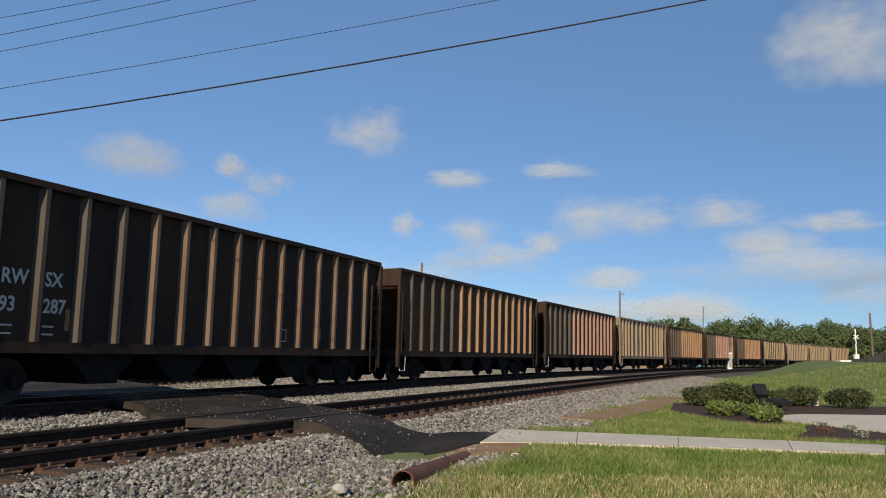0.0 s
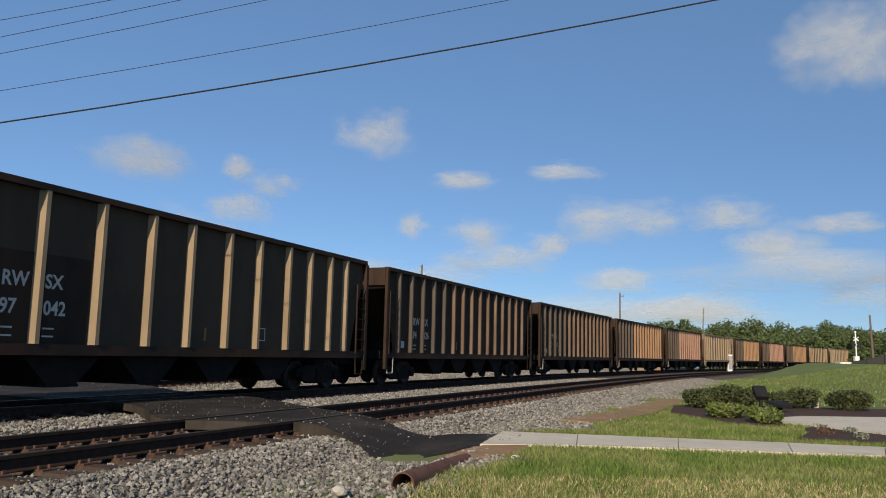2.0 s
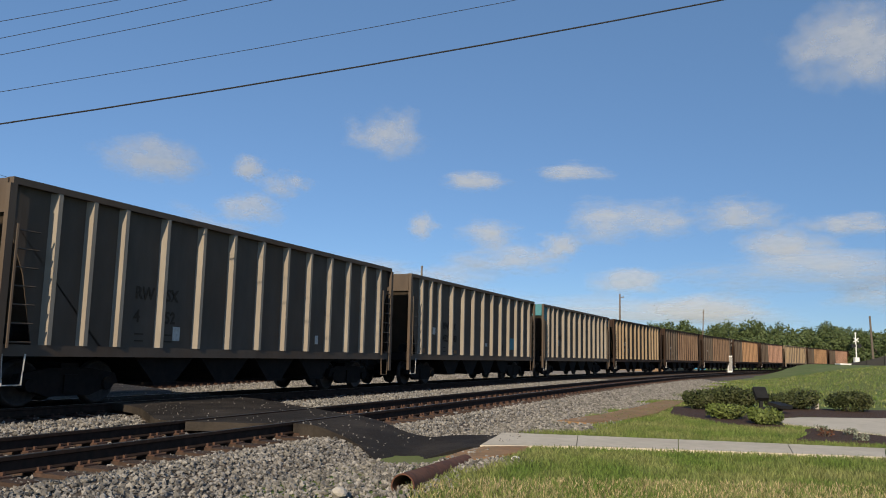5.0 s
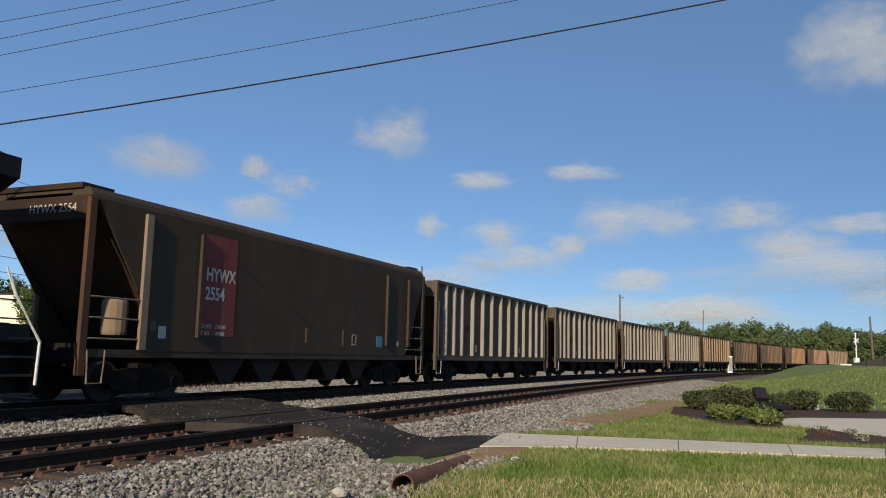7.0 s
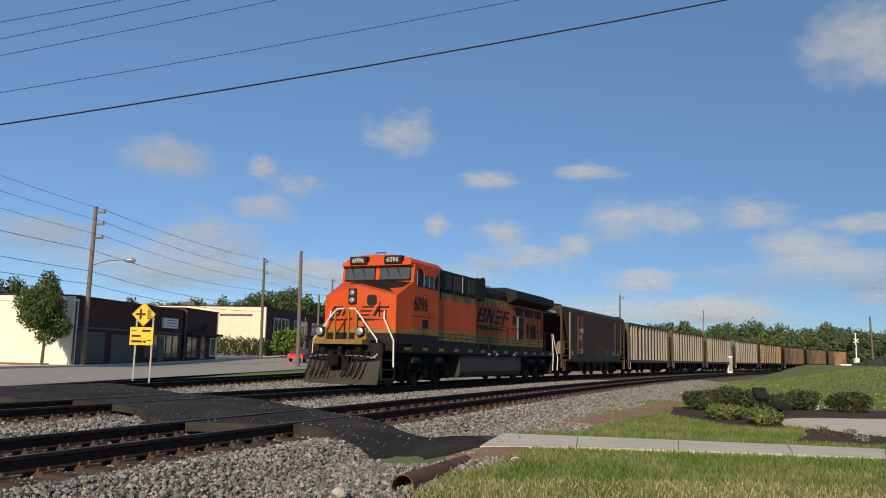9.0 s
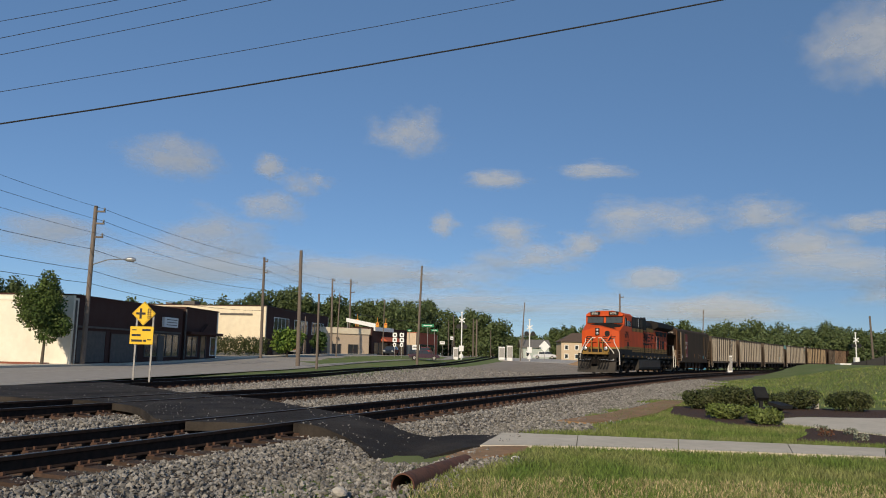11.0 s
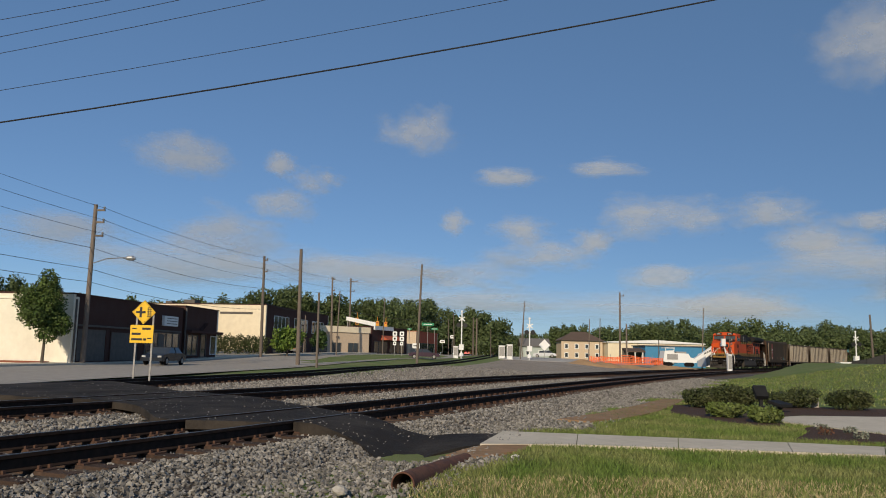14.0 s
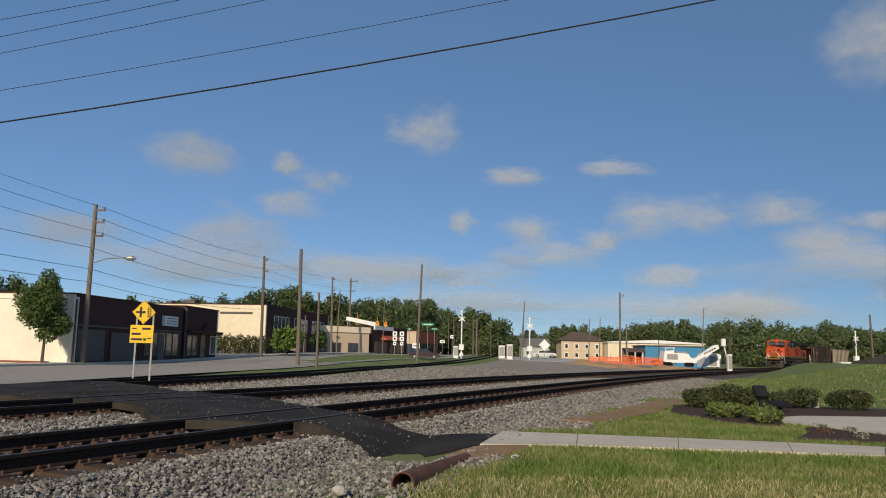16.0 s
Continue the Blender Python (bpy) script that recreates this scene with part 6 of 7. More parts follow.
# right-hand side of town
house = thing("brick_house", "two-storey tan house with a brown hipped roof and white windows", "house", pose(21.3, 140, 0))
part("wall", Kit().box(0, 0, 0.4, 7.3, 6, 3.95), M_TANWALL, house)
part("roof", Kit().add([(-0.4, -0.4, 3.95), (7.7, -0.4, 3.95), (7.7, 6.4, 3.95), (-0.4, 6.4, 3.95), (2.4, 3, 5.6), (4.9, 3, 5.6)], [(0, 1, 5, 4), (1, 2, 5), (2, 3, 4, 5), (3, 0, 4), (0, 3, 2, 1)]), M_BROWNROOF, house)
for x in (0.9, 2.7, 4.5, 6.3):
    for z in (1.4, 2.95):
        wn_ = part("window", Kit().box(x - 0.35, -0.05, z - 0.45, x + 0.35, 0.05, z + 0.45), M_SIGNWHITE, house)
        part("pane", Kit().box(x - 0.24, -0.06, z - 0.34, x + 0.24, -0.052, z + 0.34), M_WINDOW, wn_)
cream_shed = thing("cream_shed", "long cream metal shed with a pale roof", "building", pose(28.9, 137, 0))
part("wall", Kit().box(0, 0, 0.2, 16.6, 12, 3.7), M_CREAM, cream_shed)
part("roof", Kit().slab([(-0.2, 3.7), (16.8, 3.7), (16.8, 3.85), (8.3, 4.3), (-0.2, 3.85)], -0.3, 12.3), M_SIGNWHITE, cream_shed)
for x in (2.2, 5.1, 8.2, 11.3, 14.2):
    part("wall_rib", Kit().box(x - 0.05, -0.04, 0.2, x + 0.05, 0.0, 3.6), M_TANWALL, cream_shed)
blue = thing("blue_building", "bright blue metal-sided building with a dark awning", "building", pose(32.0, 124, 0))
part("wall", Kit().box(0, 0, -0.2, 9.4, 8, 3.05), M_BLUE, blue)
part("roof", Kit().slab([(-0.2, 3.05), (9.6, 3.05), (9.6, 3.2), (-0.2, 3.2)], -0.2, 8.2), M_ROOF, blue)
part("porch_roof", Kit().cut([(-0.2, 2.2), (2.6, 2.7), (2.6, 2.55), (-0.2, 2.05)], -3.0, 0.0), M_BROWNROOF, blue)
for x in (-2.8, -1.6, -0.4):
    part("porch_post", Kit().box(x - 0.08, -0.1, 0, x + 0.08, 0.06, 2.15), M_SIGNWHITE, blue)
part("porch_wall", Kit().box(-3.0, 2.6, 0.2, 0.0, 2.8, 2.6), M_GREYPANEL, blue)
far_roof = thing("warehouse", "far pale warehouse with a low white roof", "building", pose(93, 222, 0))
part("wall", Kit().box(0, 0, -2, 12, 20, 5.3), M_TANWALL, far_roof)
part("roof", Kit().slab([(-0.5, 5.3), (12.5, 5.3), (12.5, 5.6), (0, 6.3), (-0.5, 5.9)], -0.5, 20.5), M_SIGNWHITE, far_roof)

# ---------- poles and wires ----------
M_INSUL = material("grey_insulator", (0.25, 0.25, 0.25), (0.18, 0.18, 0.18), scale=10, rough=0.4)
M_WIRE = material("black_wire", (0.02, 0.02, 0.022), (0.03, 0.03, 0.03), scale=10, rough=0.6)


def pole(x, y, z0, h, r, label, lean=(0, 0), arms=(), name="utility_pole"):
    p = thing(name, label, "utility pole", pose(x, y, z0), group="utility poles along the street")
    part("shaft", Kit().rod((0, 0, -0.9), (lean[0], lean[1], h), r, r * 0.7, n=10), M_WOOD, p)
    for z, ln in arms:
        f = z / h
        a = part("crossarm", Kit().box(lean[0] * f - 0.06, lean[1] * f - 0.06, z - 0.05, lean[0] * f + ln, lean[1] * f + 0.06, z + 0.05), M_WOOD, p)
        part("insulator", Kit().turned([(0.03, 0.0), (0.07, 0.03), (0.05, 0.1), (0.07, 0.13), (0.02, 0.2)], "z", 8, pose(lean[0] * f + ln - 0.05, lean[1] * f, z + 0.05)), M_INSUL, a)
    return p


p1 = pole(-21.6, 48, 0.0, 9.8, 0.17, "tall weathered wooden utility pole with a street lamp", (0.05, 0), ((9.45, 0.6), (8.7, 0.6), (7.85, 0.6)))
part("lamp_arm", Kit().line([(0.0, 0, 6.1), (1.0, 0, 6.45), (2.3, 0, 6.55)], 0.035), L_CHROME, p1)
part("lamp_head", Kit().turned([(0.05, -0.35), (0.14, -0.2), (0.16, 0.1), (0.08, 0.3)], "x", 10, pose(2.45, 0, 6.5)), L_CHROME, p1, "grey cobra lamp head")
pole(-17.2, 76, 0.45, 9.7, 0.16, "wooden utility pole before the cream building", (-0.15, 0), ((9.3, 0.35), (8.2, 0.35)))
pole(-10.75, 60, -0.05, 8.9, 0.17, "bare wooden pole on the grass strip", (-0.15, 0), name="wooden_pole")
pole(-8.7, 56, -0.1, 5.35, 0.1, "short thin wooden pole on the grass strip", (-0.05, 0), name="wooden_pole")
pole(-13.8, 100, 0.6, 9.9, 0.15, "far wooden utility pole by the tan shop", (-0.2, 0), ((9.6, 0.35), (8.2, 0.35)))
pole(-13.3, 115, 0.7, 11.1, 0.16, "far wooden utility pole with crossarms", (-0.1, 0), ((10.6, 1.0), (9.2, 0.6)))
pole(-2.2, 74, 0.45, 9.0, 0.13, "leaning dark wooden pole beside the third track", (0.25, 0), name="wooden_pole")
pole(26.0, 115, 0.5, 10.1, 0.16, "far wooden utility pole with guy wires", (0.05, 0), ((9.6, 0.6),))
pole(25.8, 110, 0.5, 5.3, 0.15, "short pale pole beside the cream shed", (0, 0), name="wooden_pole")
pole(36.2, 110, 0.1, 8.2, 0.09, "thin pale mast beside the blue building", (0.4, 0), name="mast")
pole(10.0, 100, 0.7, 7.3, 0.09, "thin leaning pale pole by the crossing", (0.55, 0), name="mast")
pole(71.0, 130, 1.5, 7.6, 0.2, "far wooden pole beyond the black fence", (-0.3, 0))
for x, y, z, h in ((-11.6, 88, 0.6, 7.2), (-15.9, 92, 0.6, 4.6), (-7.7, 105, 0.8, 7.5), (1.2, 120, 0.9, 5.5), (22.0, 118, 0.8, 6.0), (23.6, 118, 0.8, 6.1), (15.5, 150, 1, 7.0), (7.6, 120, 1, 4.0), (1.9, 110, 0.9, 5.8), (33, 120, 0.4, 3.5)):
    pole(x, y, z, h, 0.085, "far weathered wooden pole in the town", (random.Random(x).uniform(-0.2, 0.2), 0))


def wire(a, b, sag, r, label, n=14):
    a, b = Vector(a), Vector(b)
    pts = [a.lerp(b, i / n) - Vector((0, 0, sag * 4 * (i / n) * (1 - i / n))) for i in range(n + 1)]
    return solid("wire", Kit().line(pts, r, 5), M_WIRE, label, "cable", kind="", group="overhead wires")


tops = [(-21.0, 48, (9.6, 8.85, 8.0)), (-17.0, 76, (9.95, 8.85, 7.9)), (-13.7, 100, (10.3, 9.2, 8.4)), (-13.0, 115, (11.5, 10.2, 9.4))]
for (xa, ya, za), (xb, yb, zb) in zip(tops, tops[1:]):
    for p_, q_ in zip(za, zb):
        wire((xa, ya, p_), (xb, yb, q_), 0.35, 0.013, "thin black street wire between poles")
for z in (9.6, 8.85, 8.0):
    wire((-21.0, 48, z), (-24.0, 20, z + 0.5), 0.3, 0.011, "thin black street wire between poles")
for z, zb in ((5.4, 5.6), (4.6, 5.0), (6.7, 7.0)):
    wire((-21.6, 48, z + 0.4), (-17.2, 76, zb), 0.45, 0.015, "black telephone cable between poles")
    wire((-21.6, 48, z + 0.4), (-26.0, 15, z + 0.8), 0.3, 0.015, "black telephone cable between poles")
wire((-17.2, 76, 5.6), (-13.8, 100, 6.0), 0.4, 0.025, "black telephone cable between poles")
# near cables overhead
for a, b, r, lab in (((-8.16, 14, 5.14), (4.99, 14, 7.82), 0.016, "thick twisted black overhead cable"), ((-8.22, 14, 5.75), (1.12, 14, 7.73), 0.006, "thin black overhead wire"),
                     ((-8.29, 14, 6.46), (-3.43, 14, 7.62), 0.006, "thin black overhead wire"), ((-8.32, 14, 6.78), (-5.04, 14, 7.58), 0.006, "thin black overhead wire"), ((-8.35, 14, 7.11), (-6.33, 14, 7.55), 0.006, "thin black overhead wire")):
    a, b = Vector(a), Vector(b)
    d = (b - a).normalized()
    span_ = (b - a).length
    up = Vector((0, 0, 0.0018 * 30 * (30 + span_)))
    wire(a - d * 30 + up, b + d * 30 + up, 0.0018 * (60 + span_) ** 2 / 4, r, lab, 30)

# ---------- signs and signals ----------
M_YELLOW = material("sign_yellow", (0.85, 0.52, 0.02), (0.80, 0.48, 0.02), scale=6, rough=0.5)
M_SIGNBLACK = material("sign_black", (0.015, 0.015, 0.015), (0.02, 0.02, 0.02), scale=6, rough=0.5)
M_GALV = material("galvanised_steel", (0.35, 0.34, 0.32), (0.26, 0.25, 0.24), scale=12, rough=0.6, metal=0.2)
sign = thing("crossing_sign", "yellow diamond crossroads warning sign over a yellow street-name board", "road sign", pose(-10.95, 29, 0, 0, 0, 6))
for x in (-0.22, 0.36):
    part("post", Kit().box(x - 0.03, 0.02, -0.3, x + 0.03, 0.06, 2.3), M_GALV, sign)
dm = part("diamond", Kit().slab([(0.0 + 0.02, 1.95), (0.44, 2.39), (0.02, 2.83), (-0.40, 2.39)], -0.02, 0.0), M_YELLOW, sign, "yellow diamond panel")
part("border", Kit().line([(0.02, -0.023, 1.99), (0.40, -0.023, 2.39), (0.02, -0.023, 2.79), (-0.36, -0.023, 2.39), (0.02, -0.023, 1.99)], 0.006, 4), M_SIGNBLACK, dm)
part("cross_symbol", Kit().box(-0.26, -0.028, 2.35, 0.08, -0.021, 2.43).box(-0.13, -0.0285, 2.2, -0.05, -0.0205, 2.58), M_SIGNBLACK, dm, "black crossroads symbol")
k = Kit().box(0.17, -0.028, 2.2, 0.185, -0.021, 2.58).box(0.245, -0.028, 2.2, 0.26, -0.021, 2.58)
for i in range(6):
    k.box(0.14, -0.028, 2.22 + 0.065 * i, 0.29, -0.021, 2.245 + 0.065 * i)
part("track_symbol", k, M_SIGNBLACK, dm, "black railway track symbol")
nb = part("name_board", Kit().slab([(-0.42, 1.27), (0.40, 1.27), (0.40, 1.92), (-0.42, 1.92)], -0.02, 0.0), M_YELLOW, sign, "yellow street-name board")
for x0, z0, x1, z1 in ((-0.36, 1.77, -0.2, 1.81), (0.0, 1.75, 0.3, 1.83), (-0.36, 1.56, -0.04, 1.64), (-0.36, 1.36, 0.02, 1.44), (0.2, 1.42, 0.34, 1.46), (0.06, 1.36, 0.16, 1.44)):
    part("name_bar", Kit().box(x0, -0.027, z0, x1, -0.021, z1), M_SIGNBLACK, nb)


def crossing_signal(x, y, z, h, label, arm=True):
    s = thing("crossing_signal", label, "railway signal", pose(x, y, z))
    part("mast", Kit().rod((0, 0, -0.3), (0, 0, h), 0.08, n=10).turned([(0.3, 0.0), (0.24, 0.35), (0.1, 0.5)], "z", 8), M_SIGNWHITE, s, "white mast")
    for a in (35, -35):
        part("crossbuck", Kit().box(-0.45, -0.12, -0.06, 0.45, -0.09, 0.06, pose(0, -0.02 * (a > 0), h - 0.9, 0, a, 0)), M_SIGNWHITE, s)
    for dx in (-0.4, 0.4):
        hd = part("lamp_hood", Kit().turned([(0.3, -0.12), (0.3, -0.08), (0.12, 0.0), (0.1, 0.2)], "y", 14, pose(dx, -0.1, h - 1.7)), M_SIGNBLACK, s)
    part("lamp_bar", Kit().rod((-0.5, 0, h - 1.7), (0.5, 0, h - 1.7), 0.05), M_SIGNWHITE, s)
    part("bell", Kit().turned([(0.16, 0), (0.14, 0.12), (0.04, 0.18)], "z", 10, pose(0, 0, h)), M_SIGNWHITE, s)
    if arm:
        part("gate_mechanism", Kit().bevel_box(-0.3, -0.3, 0.8, 0.3, 0.3, 1.5, 0.05), M_SIGNWHITE, s)
    return s


crossing_signal(2.6, 100, 0.85, 5.6, "white level-crossing signal mast with crossbuck and lamps")
crossing_signal(11.2, 100, 0.85, 4.9, "second white level-crossing signal mast beyond the tracks")
crossing_signal(57.7, 110, 0.6, 4.8, "white crossing signal mast beside the black fence")
for x, y, h in ((5.3, 130, 6.8), (5.9, 131, 6.7)):
    pole(x, y, 0.85, h - 0.5, 0.16, "pale concrete post beside the crossing", (0, 0), name="post")
for x, y, z, w, h, lab in ((8.6, 99, 0.9, 0.7, 1.5, "white railway equipment cabinet"), (8.0, 104, 0.9, 0.8, 1.4, "white railway equipment cabinet"), (1.9, 100, 0.85, 0.6, 1.2, "grey signal relay cabinet"), (36.4, 100, -0.1, 0.55, 1.9, "white signal cabinet beside the far track"), (48.2, 95, 0.3, 1.3, 0.85, "small white utility hut on the bank")):
    cb = thing("equipment_cabinet", lab, "cabinet", pose(x, y, z))
    part("body", Kit().bevel_box(-w / 2, -w / 2, -0.3, w / 2, w / 2, h, 0.04), M_SIGNWHITE, cb)
    part("lid", Kit().bevel_box(-w / 2 - 0.05, -w / 2 - 0.05, h, w / 2 + 0.05, w / 2 + 0.05, h + 0.07, 0.04), M_SIGNWHITE, cb)
    part("door", Kit().box(-w / 2 + 0.06, -w / 2 - 0.015, 0.1, w / 2 - 0.06, -w / 2, h - 0.1), M_GALV, cb)
pole(36.5, 100, -0.1, 4.2, 0.08, "dark signal post beside the far track", (0, 0), ((3.7, 0.3), (3.2, 0.3)), name="post")
# traffic lights over the junction
M_LIGHTYEL = material("signal_housing_yellow", (0.75, 0.33, 0.04), (0.65, 0.28, 0.04), scale=6, rough=0.6)
wire((-13.36, 115, 7.0), (1.25, 120, 6.2), 0.5, 0.03, "black span wire carrying traffic lights")
for x, z in ((-12.3, 4.95), (-9.4, 4.55), (-8.2, 4.5)):
    f = (x + 13.36) / 14.61
    hook = 7.0 - 0.8 * f - 2.0 * f * (1 - f) - z
    tl = thing("traffic_light", "yellow traffic light hanging over the junction", "traffic light", pose(x, 115 + 5 * f, z))
    part("housing", Kit().bevel_box(-0.22, -0.2, 0, 0.22, 0.2, 1.1, 0.04).rod((0, 0, 1.1), (0, 0, hook), 0.03), M_LIGHTYEL, tl)
    for i, c in enumerate((M_AWNING, M_LIGHTYEL, M_SIGNBLACK)):
        part("lens", Kit().turned([(0.11, -0.03), (0.14, 0.0)], "y", 12, pose(0, -0.2, 0.9 - 0.33 * i)), c, tl)
M_GREEN = material("sign_green", (0.02, 0.22, 0.10), (0.02, 0.19, 0.09), scale=6, rough=0.5)
for x, y, z, w, h, m, lab in ((-4.0, 100, 4.0, 0.5, 0.25, M_GREEN, "small green street name sign"), (-1.9, 112, 5.0, 1.7, 0.42, M_GREEN, "green street sign over the junction"), (-3.0, 96, 1.7, 0.9, 0.6, M_SIGNWHITE, "white and green direction board"), (0.2, 110, 2.6, 0.7, 0.4, M_SIGNWHITE, "small white street name board"),
                              (-0.9, 108, 4.3, 0.9, 0.3, M_GREEN, "green street name sign beside the signals"), (1.6, 112, 3.3, 0.55, 0.45, M_SIGNWHITE, "small white plate by the junction")):
    s_ = thing("street_sign", lab, "street sign", pose(x, y, 0))
    part("panel", Kit().box(-w / 2, -0.03, z, w / 2, 0, z + h), m, s_)
    part("post", Kit().rod((0, 0.03, 0.4), (0, 0.03, z + h), 0.03), M_GALV, s_)
    part("bar", Kit().box(-w * 0.36, -0.036, z + h * 0.4, w * 0.36, -0.031, z + h * 0.6), M_SIGNBLACK if m is M_SIGNWHITE else M_SIGNWHITE, s_)
for x, lab in ((-5.25, "stack of white route markers on a steel post"), (-4.45, "second stack of white route markers on its post")):
    st = thing("route_marker", lab, "street sign", pose(x, 90, 0), group="route markers at the junction")
    part("post", Kit().rod((0, 0.04, 0.5), (0, 0.04, 3.5), 0.03), M_GALV, st)
    for z, h, w in ((1.95, 0.42, 0.36), (2.45, 0.5, 0.5), (3.02, 0.5, 0.5)):
        pl = part("plate", Kit().prism([(-w / 2 + 0.05, 0), (w / 2 - 0.05, 0), (w / 2, 0.06), (w / 2, h - 0.06), (w / 2 - 0.05, h), (-w / 2 + 0.05, h), (-w / 2, h - 0.06), (-w / 2, 0.06)], 0, 0.02, pose(0, 0.02, z, 90, 0, 0)), M_SIGNWHITE, st)
        part("plate_bar", Kit().box(-w * 0.18, -0.012, z + h * 0.3, w * 0.18, -0.004, z + h * 0.7), M_SIGNBLACK, pl)
board = thing("banner_board", "long white board sloping over the shop fronts", "sign", pose(-13.6, 113, 0))
part("panel", Kit().slab([(0, 6.1), (4.2, 5.35), (4.2, 4.75), (0, 5.55)], -0.08, 0.0), M_SIGNWHITE, board)
part("post", Kit().rod((0.2, 0.05, 0.3), (0.2, 0.05, 5.9), 0.06), M_GALV, board)
part("post", Kit().rod((4.0, 0.05, 0.3), (4.0, 0.05, 5.2), 0.06), M_GALV, board)
diamond = thing("road_sign", "white diamond back of a road sign by the far crossing", "road sign", pose(13.6, 104, 0.6))
part("panel", Kit().slab([(0, 1.2), (0.75, 1.95), (0, 2.7), (-0.75, 1.95)], -0.03, 0.0), M_SIGNWHITE, diamond)
part("post", Kit().rod((0, 0.03, -0.5), (0, 0.03, 2.2), 0.04), M_GALV, diamond)
M_PALEGREEN = material("pale_green_siding", (0.42, 0.47, 0.45), (0.36, 0.41, 0.39), scale=4, rough=0.9)
cottage = thing("cottage", "small pale green cottage with a grey gabled roof", "house", pose(15.3, 150, 0))
part("wall", Kit().box(0, 0, 0.3, 5.2, 5, 2.9), M_PALEGREEN, cottage)
part("roof", Kit().cut([(-0.4, 2.85), (2.5, 4.3), (5.4, 2.85), (5.4, 3.0), (2.5, 4.45), (-0.4, 3.0)], -0.3, 5.5), M_ROOF, cottage)
for x in (1.2, 3.6):
    wn_ = part("window", Kit().box(x - 0.4, -0.05, 1.2, x + 0.4, 0.04, 2.2), M_SIGNWHITE, cottage)
    part("pane", Kit().box(x - 0.3, -0.06, 1.3, x + 0.3, -0.052, 2.1), M_WINDOW, wn_)
# ---------- construction ground on the far side ----------
M_MOUND = material("orange_clay_heap", (0.42, 0.27, 0.14), (0.34, 0.21, 0.11), scale=3, rough=0.95, bump=0.5, bump_scale=8)
M_NET = material("orange_safety_net", (0.80, 0.16, 0.05), (0.70, 0.13, 0.04), scale=12, rough=0.8)


def heap(x, y, z, w, d, h, seed):
    bm = bmesh.new()
    bmesh.ops.create_grid(bm, x_segments=24, y_segments=16, size=1)
    for v in bm.verts:
        r = math.hypot(v.co.x, v.co.y)
        f = max(0, 1 - r) ** 0.8
        v.co.z = h * f * (0.8 + 0.5 * noise.noise((v.co.x * 2.5 + seed, v.co.y * 2.5, 0))) - 0.15 - 1.5 * max(0, r - 0.92)
        v.co.x *= w
        v.co.y *= d
    me = bpy.data.meshes.new("dirt_heap")
    bm.to_mesh(me)
    bm.free()
    me.materials.append(M_MOUND)
    me.shade_smooth()
    ob = tagged(new("dirt_heap", me), "low heap of orange clay on the building ground", "dirt heap")
    ob.matrix_basis = pose(x, y, land_z(x, y) + 0.05)


heap(17.0, 92, 0.75, 4.0, 3.0, 0.8, 1)
heap(26.0, 94, 0.4, 6.0, 3.0, 1.0, 2)
heap(21.5, 93, 0.55, 4.0, 2.5, 0.6, 3)
net = thing("safety_fence", "orange plastic safety netting round the building ground", "fence")
rnd = random.Random(4)
px_ = 18.6
while px_ < 27.5:
    part("post", Kit().rod((px_, 99, 0.2), (px_, 99, 1.5), 0.03, n=6), M_GALV, net)
    nx = px_ + 1.3
    h0, h1 = rnd.uniform(1.05, 1.4), rnd.uniform(1.0, 1.4)
    k = Kit()
    for j in range(6):
        f = j / 5
        k.rod((px_, 98.97, 0.35 + (h0 - 0.3) * f), (nx, 98.97, 0.35 + (h1 - 0.3) * f), 0.055, n=4)
    for j in range(7):
        x = px_ + 1.3 * j / 6
        k.rod((x, 98.97, 0.35), (x, 98.97, 1.2), 0.05, n=4)
    part("netting", k, M_NET, net)
    px_ = nx
# white road-milling machine with its conveyor raised
mill = thing("milling_machine", "white road-milling machine with a raised loading conveyor", "construction machine", pose(29.2, 104, 0.15))
part("body", Kit().slab([(0, 0.7), (0.2, 2.0), (1.4, 2.1), (1.5, 1.75), (3.3, 1.7), (3.6, 1.2), (4.4, 1.0), (4.4, 0.5), (0.4, 0.5)], 0, 2.2), M_SIGNWHITE, mill)
part("canopy", Kit().box(0.3, 0.2, 2.35, 1.6, 2.0, 2.45).rod((0.4, 0.3, 2.0), (0.4, 0.3, 2.4), 0.04).rod((1.5, 0.3, 2.0), (1.5, 0.3, 2.4), 0.04), M_SIGNWHITE, mill)
part("engine_cover", Kit().bevel_box(1.7, 0.1, 1.7, 3.1, 2.1, 1.95, 0.08), M_GALV, mill)
part("conveyor", Kit().slab([(3.6, 0.55), (3.9, 0.35), (7.6, 2.45), (7.5, 2.95), (6.9, 2.85)], 0.7, 1.5), M_SIGNWHITE, mill, "long white conveyor boom")
for i in range(5):
    f = i / 5
    part("conveyor_opening", Kit().slab([(5.6 + 1.6 * f, 1.85 + 0.85 * f), (5.8 + 1.6 * f, 1.95 + 0.85 * f), (5.85 + 1.6 * f, 1.75 + 0.85 * f), (5.65 + 1.6 * f, 1.65 + 0.85 * f)], 0.68, 0.7), M_SIGNBLACK, mill)
for x in (0.6, 3.4):
    tk = part("crawler", Kit().slab([(x - 0.6, 0.15), (x - 0.4, 0.0), (x + 0.4, 0.0), (x + 0.6, 0.15), (x + 0.6, 0.4), (x + 0.4, 0.55), (x - 0.4, 0.55), (x - 0.6, 0.4)], -0.1, 0.3), M_UNDER, mill)
part("side_panel", Kit().box(0.5, -0.04, 0.9, 1.9, 0.0, 1.6), M_GALV, mill)
